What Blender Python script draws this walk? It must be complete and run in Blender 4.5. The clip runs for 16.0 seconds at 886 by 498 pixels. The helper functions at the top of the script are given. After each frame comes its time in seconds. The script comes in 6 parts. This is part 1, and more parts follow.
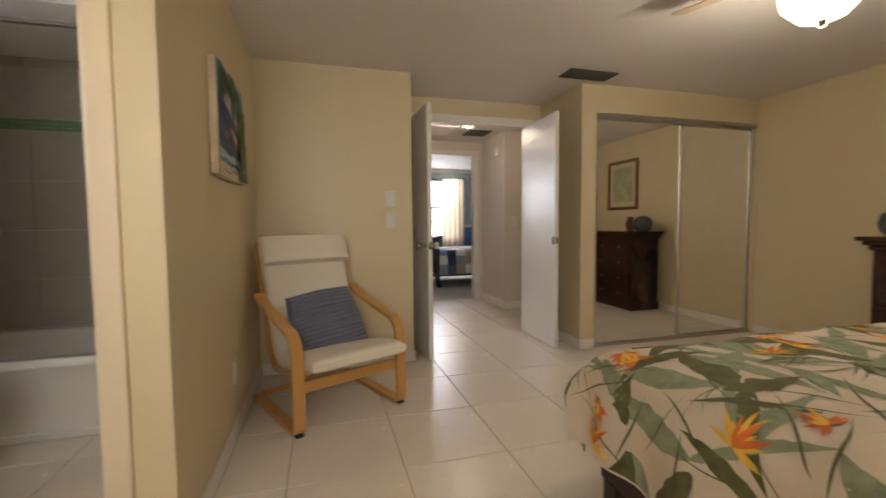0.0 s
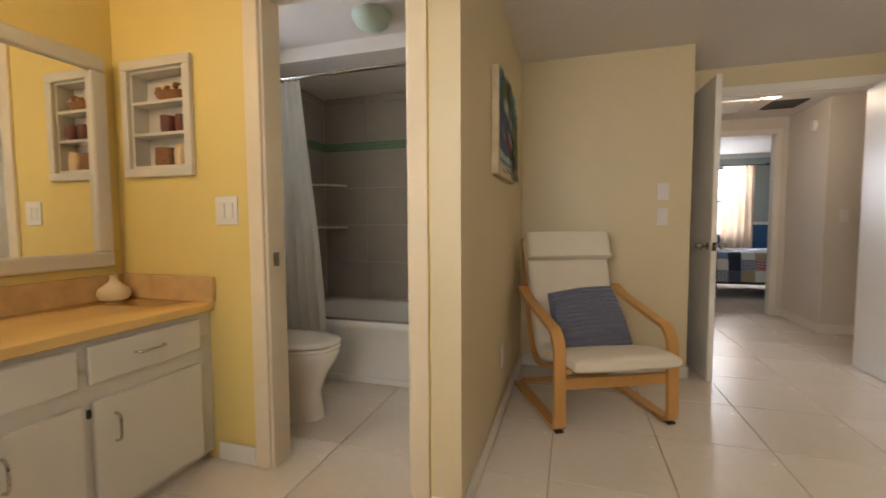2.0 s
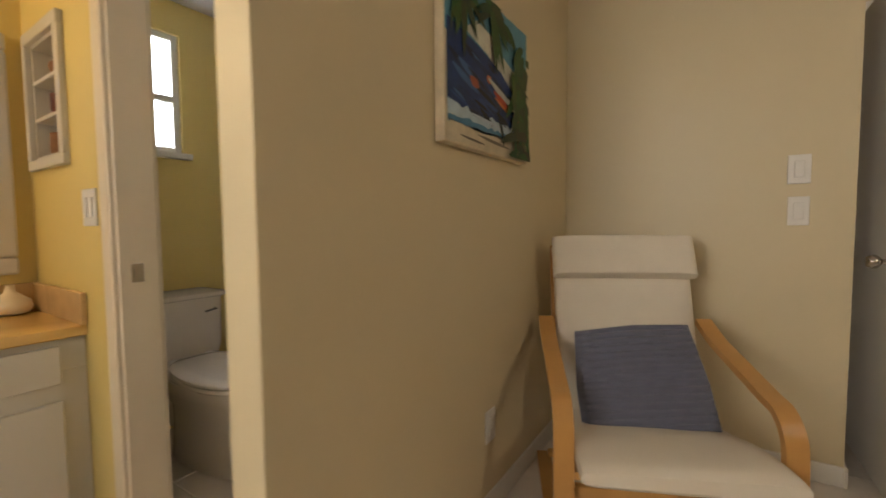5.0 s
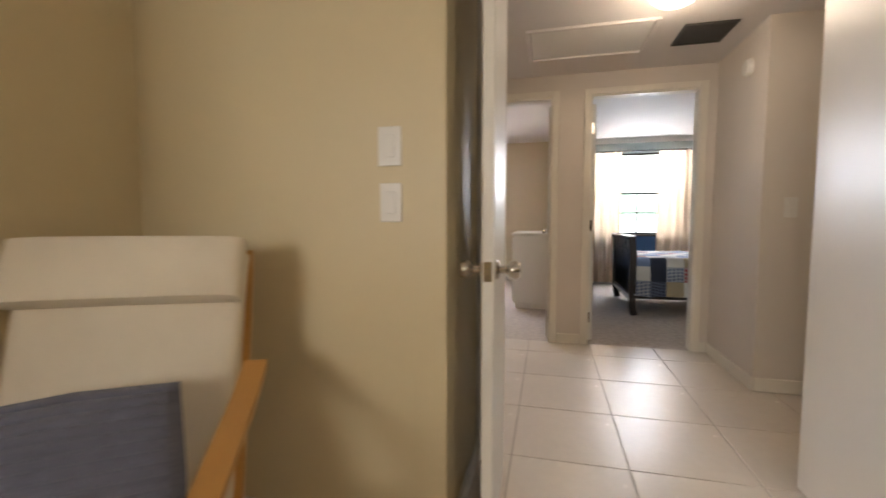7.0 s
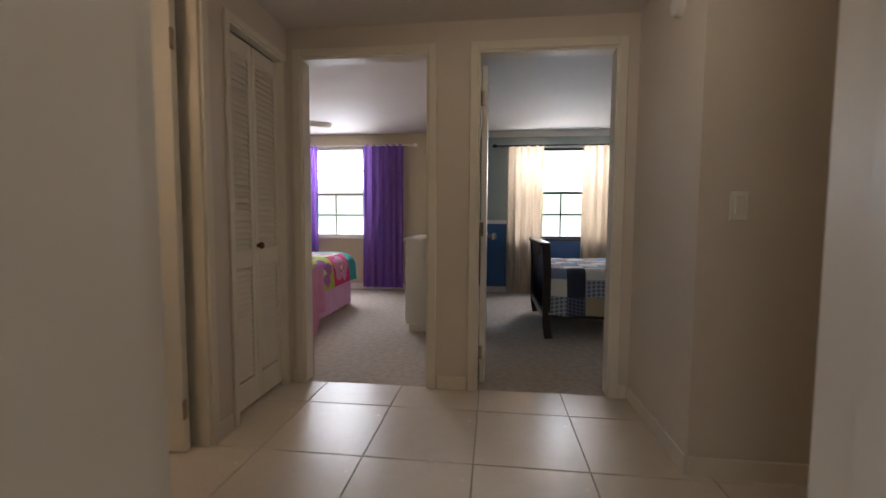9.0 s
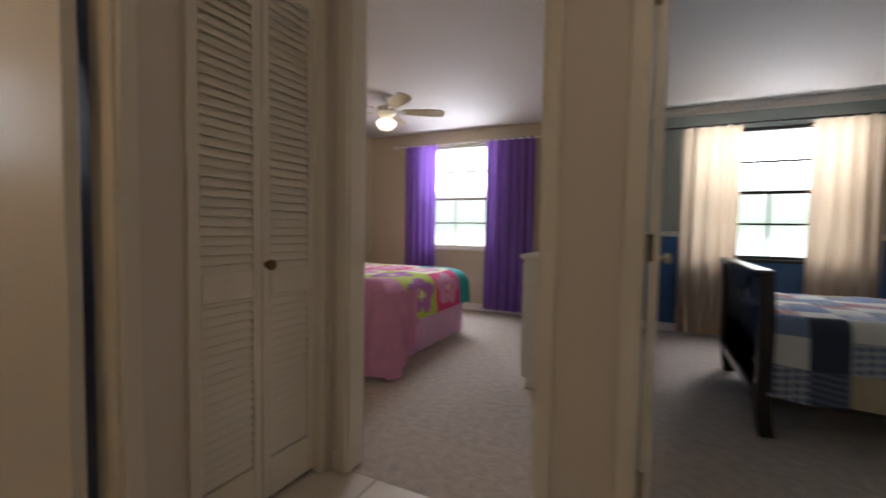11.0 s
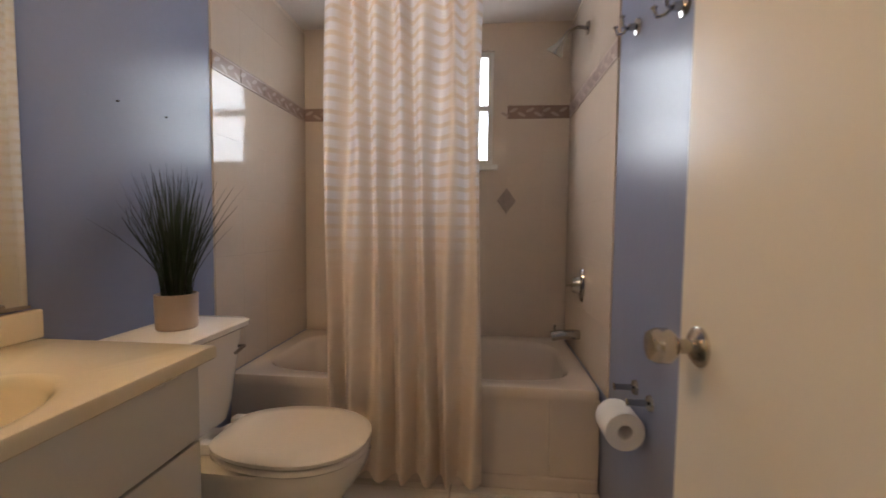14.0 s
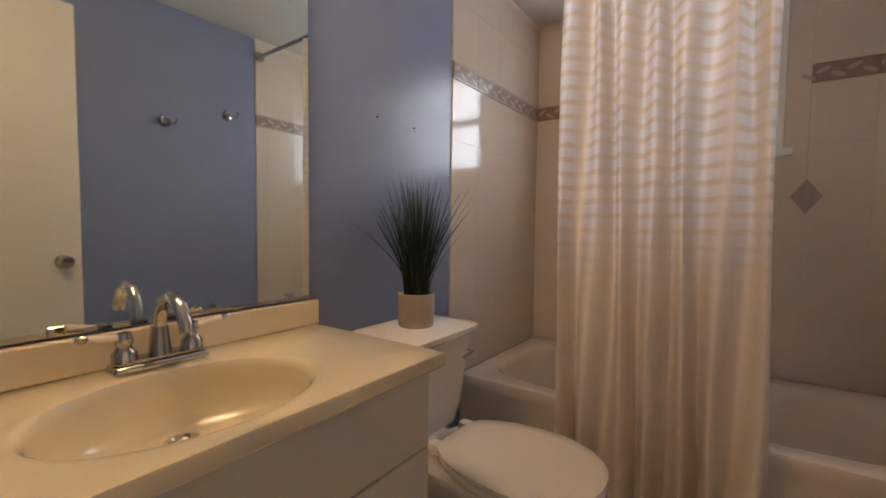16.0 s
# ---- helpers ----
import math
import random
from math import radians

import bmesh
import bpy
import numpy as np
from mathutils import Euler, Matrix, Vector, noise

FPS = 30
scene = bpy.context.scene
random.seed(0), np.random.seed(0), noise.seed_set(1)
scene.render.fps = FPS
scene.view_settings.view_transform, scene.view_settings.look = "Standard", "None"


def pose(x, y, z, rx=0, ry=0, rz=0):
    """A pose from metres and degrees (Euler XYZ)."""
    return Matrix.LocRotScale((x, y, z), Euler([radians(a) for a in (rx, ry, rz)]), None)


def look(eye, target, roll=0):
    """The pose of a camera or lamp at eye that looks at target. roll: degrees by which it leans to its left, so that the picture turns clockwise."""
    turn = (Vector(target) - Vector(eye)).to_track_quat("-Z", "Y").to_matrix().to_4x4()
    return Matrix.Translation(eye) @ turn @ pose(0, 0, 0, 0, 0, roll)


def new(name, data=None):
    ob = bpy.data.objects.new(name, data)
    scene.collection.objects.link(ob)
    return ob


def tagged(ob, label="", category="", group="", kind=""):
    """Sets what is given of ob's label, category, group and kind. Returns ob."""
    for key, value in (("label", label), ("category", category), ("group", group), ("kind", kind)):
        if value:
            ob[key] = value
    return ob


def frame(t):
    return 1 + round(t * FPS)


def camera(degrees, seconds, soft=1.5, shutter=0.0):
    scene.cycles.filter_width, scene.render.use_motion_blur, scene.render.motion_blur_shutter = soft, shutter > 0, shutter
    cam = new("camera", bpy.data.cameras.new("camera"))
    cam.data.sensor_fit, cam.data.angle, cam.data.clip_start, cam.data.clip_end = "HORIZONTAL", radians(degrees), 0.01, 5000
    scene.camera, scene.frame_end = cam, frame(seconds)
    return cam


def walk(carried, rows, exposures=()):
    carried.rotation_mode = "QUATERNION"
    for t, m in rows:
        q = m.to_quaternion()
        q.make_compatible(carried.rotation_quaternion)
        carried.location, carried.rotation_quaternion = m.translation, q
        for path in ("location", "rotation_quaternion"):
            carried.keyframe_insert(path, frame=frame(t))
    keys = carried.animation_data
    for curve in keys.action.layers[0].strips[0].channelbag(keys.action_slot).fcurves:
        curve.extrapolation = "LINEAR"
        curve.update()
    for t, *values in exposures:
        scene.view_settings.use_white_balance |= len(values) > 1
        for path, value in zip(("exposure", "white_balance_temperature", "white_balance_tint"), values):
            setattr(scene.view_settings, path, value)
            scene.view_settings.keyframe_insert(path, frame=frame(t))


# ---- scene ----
PATH = [
    (0, (0.458, -3.253, 1.082), (1.001, -1.332, 0.967), -0.5),
    (0.5, (0.43, -3.264, 1.089), (0.611, -1.275, 0.976), -0.5),
    (1, (0.409, -3.257, 1.088), (0.281, -1.264, 0.973), -0.4),
    (1.5, (0.389, -3.237, 1.083), (0.019, -1.275, 0.966), -0.4),
    (2, (0.367, -3.216, 1.079), (-0.217, -1.307, 0.957), -0.3),
    (2.5, (0.331, -3.158, 1.073), (-0.433, -1.314, 0.957), -0.2),
    (3, (0.289, -3.047, 1.081), (-0.63, -1.274, 0.957), -0.2),
    (5.5, (0.853, -2.012, 1.07), (-0.246, -0.345, 0.956), -0.5),
    (6, (1.026, -1.762, 1.069), (0.05, -0.021, 0.944), -0.6),
    (6.5, (1.248, -1.485, 1.064), (0.46, 0.35, 0.922), -0.4),
    (7, (1.424, -1.225, 1.064), (0.944, 0.71, 0.923), -0.1),
    (7.5, (1.598, -0.972, 1.063), (1.324, 1.004, 0.925), 0.1),
    (8, (1.724, -0.712, 1.064), (1.503, 1.27, 0.924), 0.3),
    (10.5, (1.883, 0.82, 1.06), (1.479, 2.776, 0.954), 0.7),
    (11, (1.775, 1.064, 1.058), (0.899, 2.859, 0.963), 1.0),
    (11.5, (1.597, 1.242, 1.045), (0.282, 2.745, 0.949), 1.1),
    (12, (1.38, 1.382, 1.048), (-0.269, 2.51, 0.953), 1.1),
    (12.5, (1.14, 1.45, 1.065), (-0.738, 2.127, 0.965), 1.1),
    (13, (0.87, 1.444, 1.078), (-1.105, 1.738, 0.964), 1.0),
    (13.5, (0.611, 1.339, 1.091), (-1.386, 1.36, 0.973), 0.7),
    (14, (0.457, 1.279, 1.09), (-1.53, 1.085, 0.974), 0.6),
    (14.5, (0.36, 1.237, 1.095), (-1.586, 0.786, 0.99), 0.7),
    (15, (0.308, 1.211, 1.092), (-1.542, 0.459, 0.993), 0.7),
    (15.5, (0.301, 1.189, 1.094), (-1.423, 0.183, 0.985), 0.6),
    (16, (0.309, 1.193, 1.087), (-1.319, 0.036, 0.979), 0.7),
]
cam = camera(92.8, 16.0, 1.6, 0.4)
EXPOSURES = [(0.0, -0.12), (0.5, -0.07), (1.5, -0.02), (3.0, -0.14), (5.5, 0.02), (6.0, 0.28), (6.5, 0.40), (7.0, 0.12), (7.5, -0.22), (8.0, -0.66), (10.5, -1.06), (12.0, -1.12), (13.0, -0.97), (13.5, -0.42), (14.5, -0.14), (16.0, -0.18)]
walk(cam, [(t, look(*r)) for t, *r in PATH], EXPOSURES)

# ---- world and lights ----
world = bpy.data.worlds.new("world")
scene.world = world
world.use_nodes = True
_n = world.node_tree.nodes
_sky = _n.new("ShaderNodeTexSky")
_sky.sky_type, _sky.sun_disc = "NISHITA", False
_sky.sun_elevation, _sky.sun_rotation = radians(50), radians(160)
_sky.dust_density = 4.0
world.node_tree.links.new(_sky.outputs[0], _n["Background"].inputs[0])
_n["Background"].inputs[1].default_value = 0.15
sun = new("sun", bpy.data.lights.new("sun", "SUN"))
sun.data.energy, sun.data.angle, sun.data.color = 2.0, radians(10), (1.0, 0.95, 0.88)
sun.matrix_world = look((0, -6, 10), (0, 0, 1.6))


def area_lamp(name, eye, target, w, h, watts, color):
    lamp = new(name, bpy.data.lights.new(name, "AREA"))
    lamp.data.shape, lamp.data.size, lamp.data.size_y = "RECTANGLE", w, h
    lamp.data.energy, lamp.data.color = watts, color
    lamp.matrix_world = look(eye, target)
    return lamp


def point_lamp(name, at, watts, color, r=0.06):
    lamp = new(name, bpy.data.lights.new(name, "POINT"))
    lamp.data.energy, lamp.data.color, lamp.data.shadow_soft_size = watts, color, r
    lamp.location = at
    return lamp


DAY = (0.87, 0.90, 1.0)
WARM = (1.0, 0.70, 0.34)
area_lamp("daylight_purple_room", (-0.57, 6.42, 1.84), (-0.57, 5.0, 1.0), 0.9, 0.60, 130, DAY)
area_lamp("daylight_blue_room", (2.83, 6.42, 1.82), (2.83, 5.0, 1.0), 1.3, 0.58, 130, DAY)
area_lamp("daylight_hall_bath", (-2.22, 0.94, 1.77), (-1.0, 0.94, 1.5), 0.72, 0.62, 11, DAY)
area_lamp("daylight_small_bath", (-1.90, -1.27, 1.77), (-0.6, -1.27, 1.4), 0.33, 0.60, 12.5, DAY)
bedroom_day = area_lamp("daylight_bedroom", (-0.15, -4.24, 1.58), (0.9, 0.0, 1.15), 1.05, 0.85, 9, (1.0, 0.95, 0.88))
bedroom_day.data.spread = math.radians(100)
point_lamp("vanity_bulbs", (-1.55, -2.75, 2.0), 12, WARM, 0.12)
point_lamp("hall_bath_bulbs", (0.0, 0.34, 2.0), 18, (1.0, 0.66, 0.35), 0.12)
point_lamp("hall_bulb", (2.05, 1.27, 2.10), 8.5, (1.0, 0.82, 0.64), 0.1)
point_lamp("bedroom_bulb", (2.55, -1.9, 1.92), 22, (1.0, 0.87, 0.69), 0.12)
point_lamp("purple_room_bulb", (-0.60, 4.60, 2.07), 4, (1.0, 0.88, 0.7), 0.07)


# ---- materials ----
def mat(name, col, rough=0.5, metal=0.0, var=0.06, scale=3.0, bump=0.0, bscale=120.0, each=0.0, coat=0.0, glow=0.0, trans=0.0, sheen=0.0):
    m = bpy.data.materials.new(name)
    m.use_nodes = True
    nt = m.node_tree
    n, l = nt.nodes, nt.links
    p = n["Principled BSDF"]
    co = n.new("ShaderNodeTexCoord")
    src = co.outputs["Object"]
    big = n.new("ShaderNodeTexNoise")
    big.inputs["Scale"].default_value, big.inputs["Detail"].default_value = scale, 4.0
    l.new(src, big.inputs["Vector"])
    fine = n.new("ShaderNodeTexNoise")
    fine.inputs["Scale"].default_value, fine.inputs["Detail"].default_value = scale * 14, 3.0
    l.new(src, fine.inputs["Vector"])
    add = n.new("ShaderNodeMath")
    add.operation = "MULTIPLY_ADD"
    add.inputs[1].default_value = 0.35
    l.new(fine.outputs["Fac"], add.inputs[0])
    l.new(big.outputs["Fac"], add.inputs[2])
    fac = add.outputs[0]
    if each:
        info = n.new("ShaderNodeObjectInfo")
        a2 = n.new("ShaderNodeMath")
        a2.operation = "MULTIPLY_ADD"
        a2.inputs[1].default_value = each
        l.new(info.outputs["Random"], a2.inputs[0])
        l.new(fac, a2.inputs[2])
        fac = a2.outputs[0]
    ramp = n.new("ShaderNodeValToRGB")
    e = ramp.color_ramp.elements
    e[0].position, e[1].position = 0.15, 1.0
    e[0].color = (*[c * (1 - var) for c in col], 1)
    e[1].color = (*[min(1, c * (1 + var)) for c in col], 1)
    l.new(fac, ramp.inputs[0])
    l.new(ramp.outputs[0], p.inputs["Base Color"])
    rr = n.new("ShaderNodeMapRange")
    rr.inputs["To Min"].default_value, rr.inputs["To Max"].default_value = rough * 0.93, min(1, rough * 1.07)
    l.new(big.outputs["Fac"], rr.inputs["Value"])
    l.new(rr.outputs[0], p.inputs["Roughness"])
    p.inputs["Metallic"].default_value = metal
    p.inputs["Coat Weight"].default_value = coat
    p.inputs["Coat Roughness"].default_value = 0.08
    p.inputs["Transmission Weight"].default_value = trans
    p.inputs["Sheen Weight"].default_value = sheen
    if bump:
        bn = n.new("ShaderNodeTexNoise")
        bn.inputs["Scale"].default_value, bn.inputs["Detail"].default_value = bscale, 3.0
        l.new(src, bn.inputs["Vector"])
        b = n.new("ShaderNodeBump")
        b.inputs["Strength"].default_value, b.inputs["Distance"].default_value = bump, 0.004
        l.new(bn.outputs["Fac"], b.inputs["Height"])
        l.new(b.outputs[0], p.inputs["Normal"])
    if glow:
        p.inputs["Emission Color"].default_value = (*col, 1)
        p.inputs["Emission Strength"].default_value = glow
    return m


M_CREAM = mat("cream_wall_paint", (0.62, 0.52, 0.335), 0.45, var=0.03, bump=0.15, bscale=160)
M_HALL = mat("hall_wall_paint", (0.65, 0.585, 0.525), 0.4, var=0.03, bump=0.12, bscale=160)
M_BLUE = mat("blue_bath_paint", (0.215, 0.25, 0.375), 0.30, var=0.05, bump=0.12, bscale=45)
M_PURPLE_WALL = mat("tan_wall_paint", (0.55, 0.47, 0.33), 0.5, var=0.03, bump=0.1)
M_PEACH = mat("peach_wall_paint", (0.72, 0.5, 0.38), 0.5, var=0.03)
M_GREY_WALL = mat("grey_green_wall_paint", (0.33, 0.38, 0.37), 0.5, var=0.03, bump=0.1)
M_NAVY_WALL = mat("deep_blue_wall_paint", (0.03, 0.10, 0.24), 0.4, var=0.05)
# Yellower copy of the cream paint, with the vanity's warm light put in.
M_CREAM_WARM = mat("warm_toned_cream_paint", (0.72, 0.56, 0.20), 0.45, var=0.03, bump=0.15, bscale=160)
M_CEIL = mat("ceiling_paint", (0.72, 0.675, 0.645), 0.8, var=0.03, bump=0.25, bscale=60)
M_WHITE = mat("white_gloss_paint", (0.75, 0.72, 0.67), 0.36, var=0.012, scale=1.5, bump=0.02, bscale=9)
M_TRIM = mat("trim_paint", (0.74, 0.69, 0.61), 0.35, var=0.04, bump=0.06, bscale=50)
# Trim paint made creamier to carry the warm lamplight on one door frame.
M_TRIM_WARM = mat("warm_toned_trim_paint", (0.70, 0.60, 0.45), 0.4, var=0.04, bump=0.06, bscale=50)
M_TILE = mat("floor_tile_glaze", (0.71, 0.64, 0.56), 0.27, var=0.10, scale=2.0, bump=0.05, bscale=14, each=0.12)
M_GROUT = mat("floor_grout", (0.42, 0.36, 0.30), 0.6, var=0.1, scale=10)
M_CARPET = mat("beige_carpet", (0.42, 0.36, 0.31), 0.95, var=0.32, scale=22, bump=1.0, bscale=70)
M_BATHTILE = mat("bath_wall_tile", (0.62, 0.53, 0.445), 0.10, var=0.06, scale=5, each=0.04)
M_BATHTILE_G = mat("grey_bath_wall_tile", (0.36, 0.325, 0.285), 0.2, var=0.07, scale=5, each=0.05)
M_BATHGROUT = mat("bath_grout", (0.62, 0.53, 0.445), 0.6, var=0.05)
M_MIRROR = mat("mirror_silver", (0.92, 0.93, 0.92), 0.015, 1.0, var=0.005)
# Greenish old-glass tint, darkened further in place of lens vignetting.
M_MIRROR_OLD_DIM = mat("aged_dimmed_mirror_silver", (0.78, 0.83, 0.80), 0.02, 1.0, var=0.01)
M_CHROME = mat("chrome", (0.46, 0.45, 0.44), 0.09, 1.0, var=0.02)
M_NICKEL = mat("brushed_nickel", (0.52, 0.48, 0.43), 0.14, 1.0, var=0.06)
M_BLACK = mat("black_metal", (0.025, 0.023, 0.022), 0.4, 0.3, var=0.2)
M_PORCELAIN = mat("white_porcelain", (0.78, 0.72, 0.64), 0.1, var=0.02, coat=0.4)
M_BISQUE = mat("bisque_cultured_marble", (0.74, 0.63, 0.44), 0.12, var=0.03, scale=6, coat=0.3)
M_PLASTIC = mat("white_plastic", (0.72, 0.69, 0.65), 0.35, var=0.02)
M_DARK = mat("dark_vent_paint", (0.05, 0.045, 0.04), 0.6, var=0.2)
M_LAMPGLASS = mat("lit_frosted_glass", (1.0, 0.86, 0.62), 0.5, var=0.0, glow=5.0)
M_GLASS = mat("window_glass", (0.95, 0.98, 0.97), 0.02, var=0.0, trans=1.0)


# ---- mesh helpers ----
def B():
    return bmesh.new()


def box(bm, x0, y0, z0, x1, y1, z1, bev=0.0, seg=1):
    m = Matrix.Translation(((x0 + x1) / 2, (y0 + y1) / 2, (z0 + z1) / 2)) @ Matrix.Diagonal((abs(x1 - x0), abs(y1 - y0), abs(z1 - z0), 1))
    vs = bmesh.ops.create_cube(bm, size=1.0, matrix=m)["verts"]
    if bev:
        es = list({e for v in vs for e in v.link_edges})
        bmesh.ops.bevel(bm, geom=es, offset=bev, segments=seg, profile=0.5, affect="EDGES")
    return bm


def lathe(bm, prof, seg=24, m=Matrix.Identity(4)):
    rings = []
    for r, z in prof:
        rings.append([bm.verts.new(m @ Vector((r * math.cos(2 * math.pi * k / seg), r * math.sin(2 * math.pi * k / seg), z))) for k in range(seg)])
    for a, b in zip(rings, rings[1:]):
        for k in range(seg):
            bm.faces.new((a[k], a[(k + 1) % seg], b[(k + 1) % seg], b[k]))
    if prof[0][0] > 1e-4:
        bm.faces.new(rings[0][::-1])
    if prof[-1][0] > 1e-4:
        bm.faces.new(rings[-1])
    return bm


def cyl(bm, p0, p1, r, r1=None, seg=12):
    p0, p1 = Vector(p0), Vector(p1)
    d = p1 - p0
    m = Matrix.Translation(p0) @ d.to_track_quat("Z", "Y").to_matrix().to_4x4()
    return lathe(bm, [(r, 0), (r if r1 is None else r1, d.length)], seg, m)


def tube(bm, pts, r, seg=8):
    pts = [Vector(p) for p in pts]
    rings = []
    for i, p in enumerate(pts):
        d = (pts[min(i + 1, len(pts) - 1)] - pts[max(i - 1, 0)]).normalized()
        q = d.to_track_quat("Z", "Y").to_matrix()
        rings.append([bm.verts.new(p + q @ Vector((r * math.cos(2 * math.pi * k / seg), r * math.sin(2 * math.pi * k / seg), 0))) for k in range(seg)])
    for a, b in zip(rings, rings[1:]):
        for k in range(seg):
            bm.faces.new((a[k], a[(k + 1) % seg], b[(k + 1) % seg], b[k]))
    bm.faces.new(rings[0][::-1])
    bm.faces.new(rings[-1])
    return bm


def sheet(bm, f, nu, nv, closed_u=False):
    g = [[bm.verts.new(f(i / nu, j / nv)) for j in range(nv + 1)] for i in range(nu if closed_u else nu + 1)]
    for i in range(nu):
        for j in range(nv):
            a, b = g[i], g[(i + 1) % len(g)]
            bm.faces.new((a[j], b[j], b[j + 1], a[j + 1]))
    return g


def ribbon(bm, pts, normals, half, th):
    """A flat bar bent along pts; half: half width along the y axis, th: thickness along the normals."""
    rows = []
    for p, nn in zip(pts, normals):
        p, nn = Vector(p), Vector(nn).normalized() * th / 2
        w = Vector((0, half, 0))
        rows.append([bm.verts.new(q) for q in (p - w - nn, p + w - nn, p + w + nn, p - w + nn)])
    for a, b in zip(rows, rows[1:]):
        for k in range(4):
            bm.faces.new((a[k], a[(k + 1) % 4], b[(k + 1) % 4], b[k]))
    bm.faces.new(rows[0][::-1])
    bm.faces.new(rows[-1])
    return bm


def mk(name, bm, material, parent=None, label="", category="", kind="", group="", smooth=False, at=None):
    bmesh.ops.recalc_face_normals(bm, faces=bm.faces[:])
    me = bpy.data.meshes.new(name)
    bm.to_mesh(me)
    bm.free()
    for k in (material if isinstance(material, (list, tuple)) else [material]):
        me.materials.append(k)
    if smooth:
        me.shade_smooth()
        try:
            me.set_sharp_from_angle(angle=radians(40))
        except AttributeError:
            pass
    ob = new(name, me)
    if parent is not None:
        ob.parent = parent
    if at is not None:
        ob.matrix_basis = at
    return tagged(ob, label, category, group, kind)


def part(name, bm, material, parent, label="", smooth=False, at=None):
    return mk(name, bm, material, parent, label, smooth=smooth, at=at)


def thing(name, label, category, at=(0, 0, 0), rz=0.0, group="", kind=""):
    ob = new(name)
    ob.empty_display_size = 0.1
    ob.matrix_basis = pose(*at, 0, 0, rz)
    return tagged(ob, label, category, group, kind)


def wall(name, x0, y0, x1, y1, material, holes=(), along="x", z0=0.0, z1=2.25, label="", bm=None):
    """A wall slab with rectangular holes (from, to, bottom, top) along its length."""
    own = bm is None
    bm = bm or B()
    cuts = sorted({(x0 if along == "x" else y0), (x1 if along == "x" else y1), *[h[0] for h in holes], *[h[1] for h in holes]})
    for a, b in zip(cuts, cuts[1:]):
        spans = [(z0, z1)]
        for h in holes:
            if h[0] <= a + 1e-6 and h[1] >= b - 1e-6:
                nxt = []
                for s, e in spans:
                    if h[2] > s:
                        nxt.append((s, min(e, h[2])))
                    if h[3] < e:
                        nxt.append((max(s, h[3]), e))
                spans = nxt
        for s, e in spans:
            if e - s > 1e-4:
                box(bm, *((a, y0, s, b, y1, e) if along == "x" else (x0, a, s, x1, b, e)))
    bmesh.ops.remove_doubles(bm, verts=bm.verts[:], dist=1e-5)
    if own:
        return mk(name, bm, material, label=label or "plain painted interior wall", category="wall", kind="structure")


# ---- structure ----
H = 2.25
HB = 2.36
wall("wall_picture", -0.11, -1.805, 0.0, 0.0, M_CREAM, along="y", label="cream painted bedroom wall with the canvas")
wall("wall_chair", -0.11, 0.0, 1.13, 0.085, M_CREAM, label="cream painted bedroom wall behind the armchair")
wall("wall_recess_left", 1.05, 0.085, 1.13, 0.57, M_CREAM, along="y")
wall("wall_double_door", 0.55, 0.57, 4.5, 0.67, M_CREAM, [(1.165, 2.42, 0, 2.05)], label="cream painted wall round the double doors")
wall("wall_recess_right", 2.56, -0.125, 2.66, 0.57, M_CREAM, along="y")
wall("wall_closet", 2.66, -0.125, 4.5, -0.025, M_CREAM, [(2.70, 4.49, 0, 2.02)], label="cream painted wall over the mirrored closet")
wall("wall_dresser", 4.5, -4.1, 4.6, 1.71, M_CREAM, along="y")
wall("wall_bedroom_back", -1.73, -4.2, 4.6, -4.1, M_CREAM, [(-0.80, 0.50, 0.85, 2.05)])
wall("wall_vanity", -1.83, -4.2, -1.73, 0.085, M_CREAM_WARM, [(-1.44, -1.10, 1.46, 2.08)], along="y", label="cream painted wall behind the vanity, warm light in its yellow")
wall("wall_bath_door", -1.73, -1.71, -0.11, -1.63, M_CREAM_WARM, [(-0.895, -0.215, 0, 2.05), (-1.625, -1.29, 1.34, 1.79)], label="cream painted wall with a recessed cabinet, warm light in its yellow")
wall("wall_bath_door_inside", -1.73, -1.63, -0.11, -1.60, M_CREAM, [(-0.895, -0.215, 0, 2.05)])
wall("wall_between_baths", -2.16, 0.085, 0.45, 0.175, M_BLUE, label="glossy blue painted bathroom wall")
wall("wall_bath_window", -2.16, 0.175, -2.06, 1.86, M_BATHTILE, [(0.56, 1.32, 1.44, 2.10)], along="y")
wall("wall_bath_hooks", -2.06, 1.76, 0.45, 1.86, M_BLUE, label="glossy blue painted bathroom wall")
wall("wall_bath_hall", 0.45, 0.085, 0.50, 1.86, M_BLUE, [(0.90, 1.68, 0, 2.05)], along="y")
wall("wall_hall_left", 0.50, 0.57, 0.55, 2.485, M_HALL, [(0.90, 1.68, 0, 2.05), (1.87, 2.445, 0, 2.05)], along="y")
wall("wall_hall_closet_back", -0.2, 1.86, -0.15, 2.485, M_HALL, along="y")
wall("wall_hall_end", -1.9, 2.485, 4.7, 2.535, M_HALL, [(0.63, 1.46, 0, 2.08), (1.745, 2.565, 0, 2.08)], label="pale painted hall wall with two doorways", z1=HB)
wall("wall_hall_right", 2.67, 1.71, 2.77, 2.485, M_HALL, along="y")
wall("wall_hall_switch", 2.77, 1.71, 4.6, 1.81, M_HALL)
wall("wall_purple_room_near", -1.9, 2.535, 1.60, 2.585, M_PURPLE_WALL, [(0.63, 1.46, 0, 2.08)], z1=HB)
wall("wall_blue_room_near", 1.60, 2.535, 4.7, 2.585, M_GREY_WALL, [(1.745, 2.565, 0, 2.08)], z1=HB)
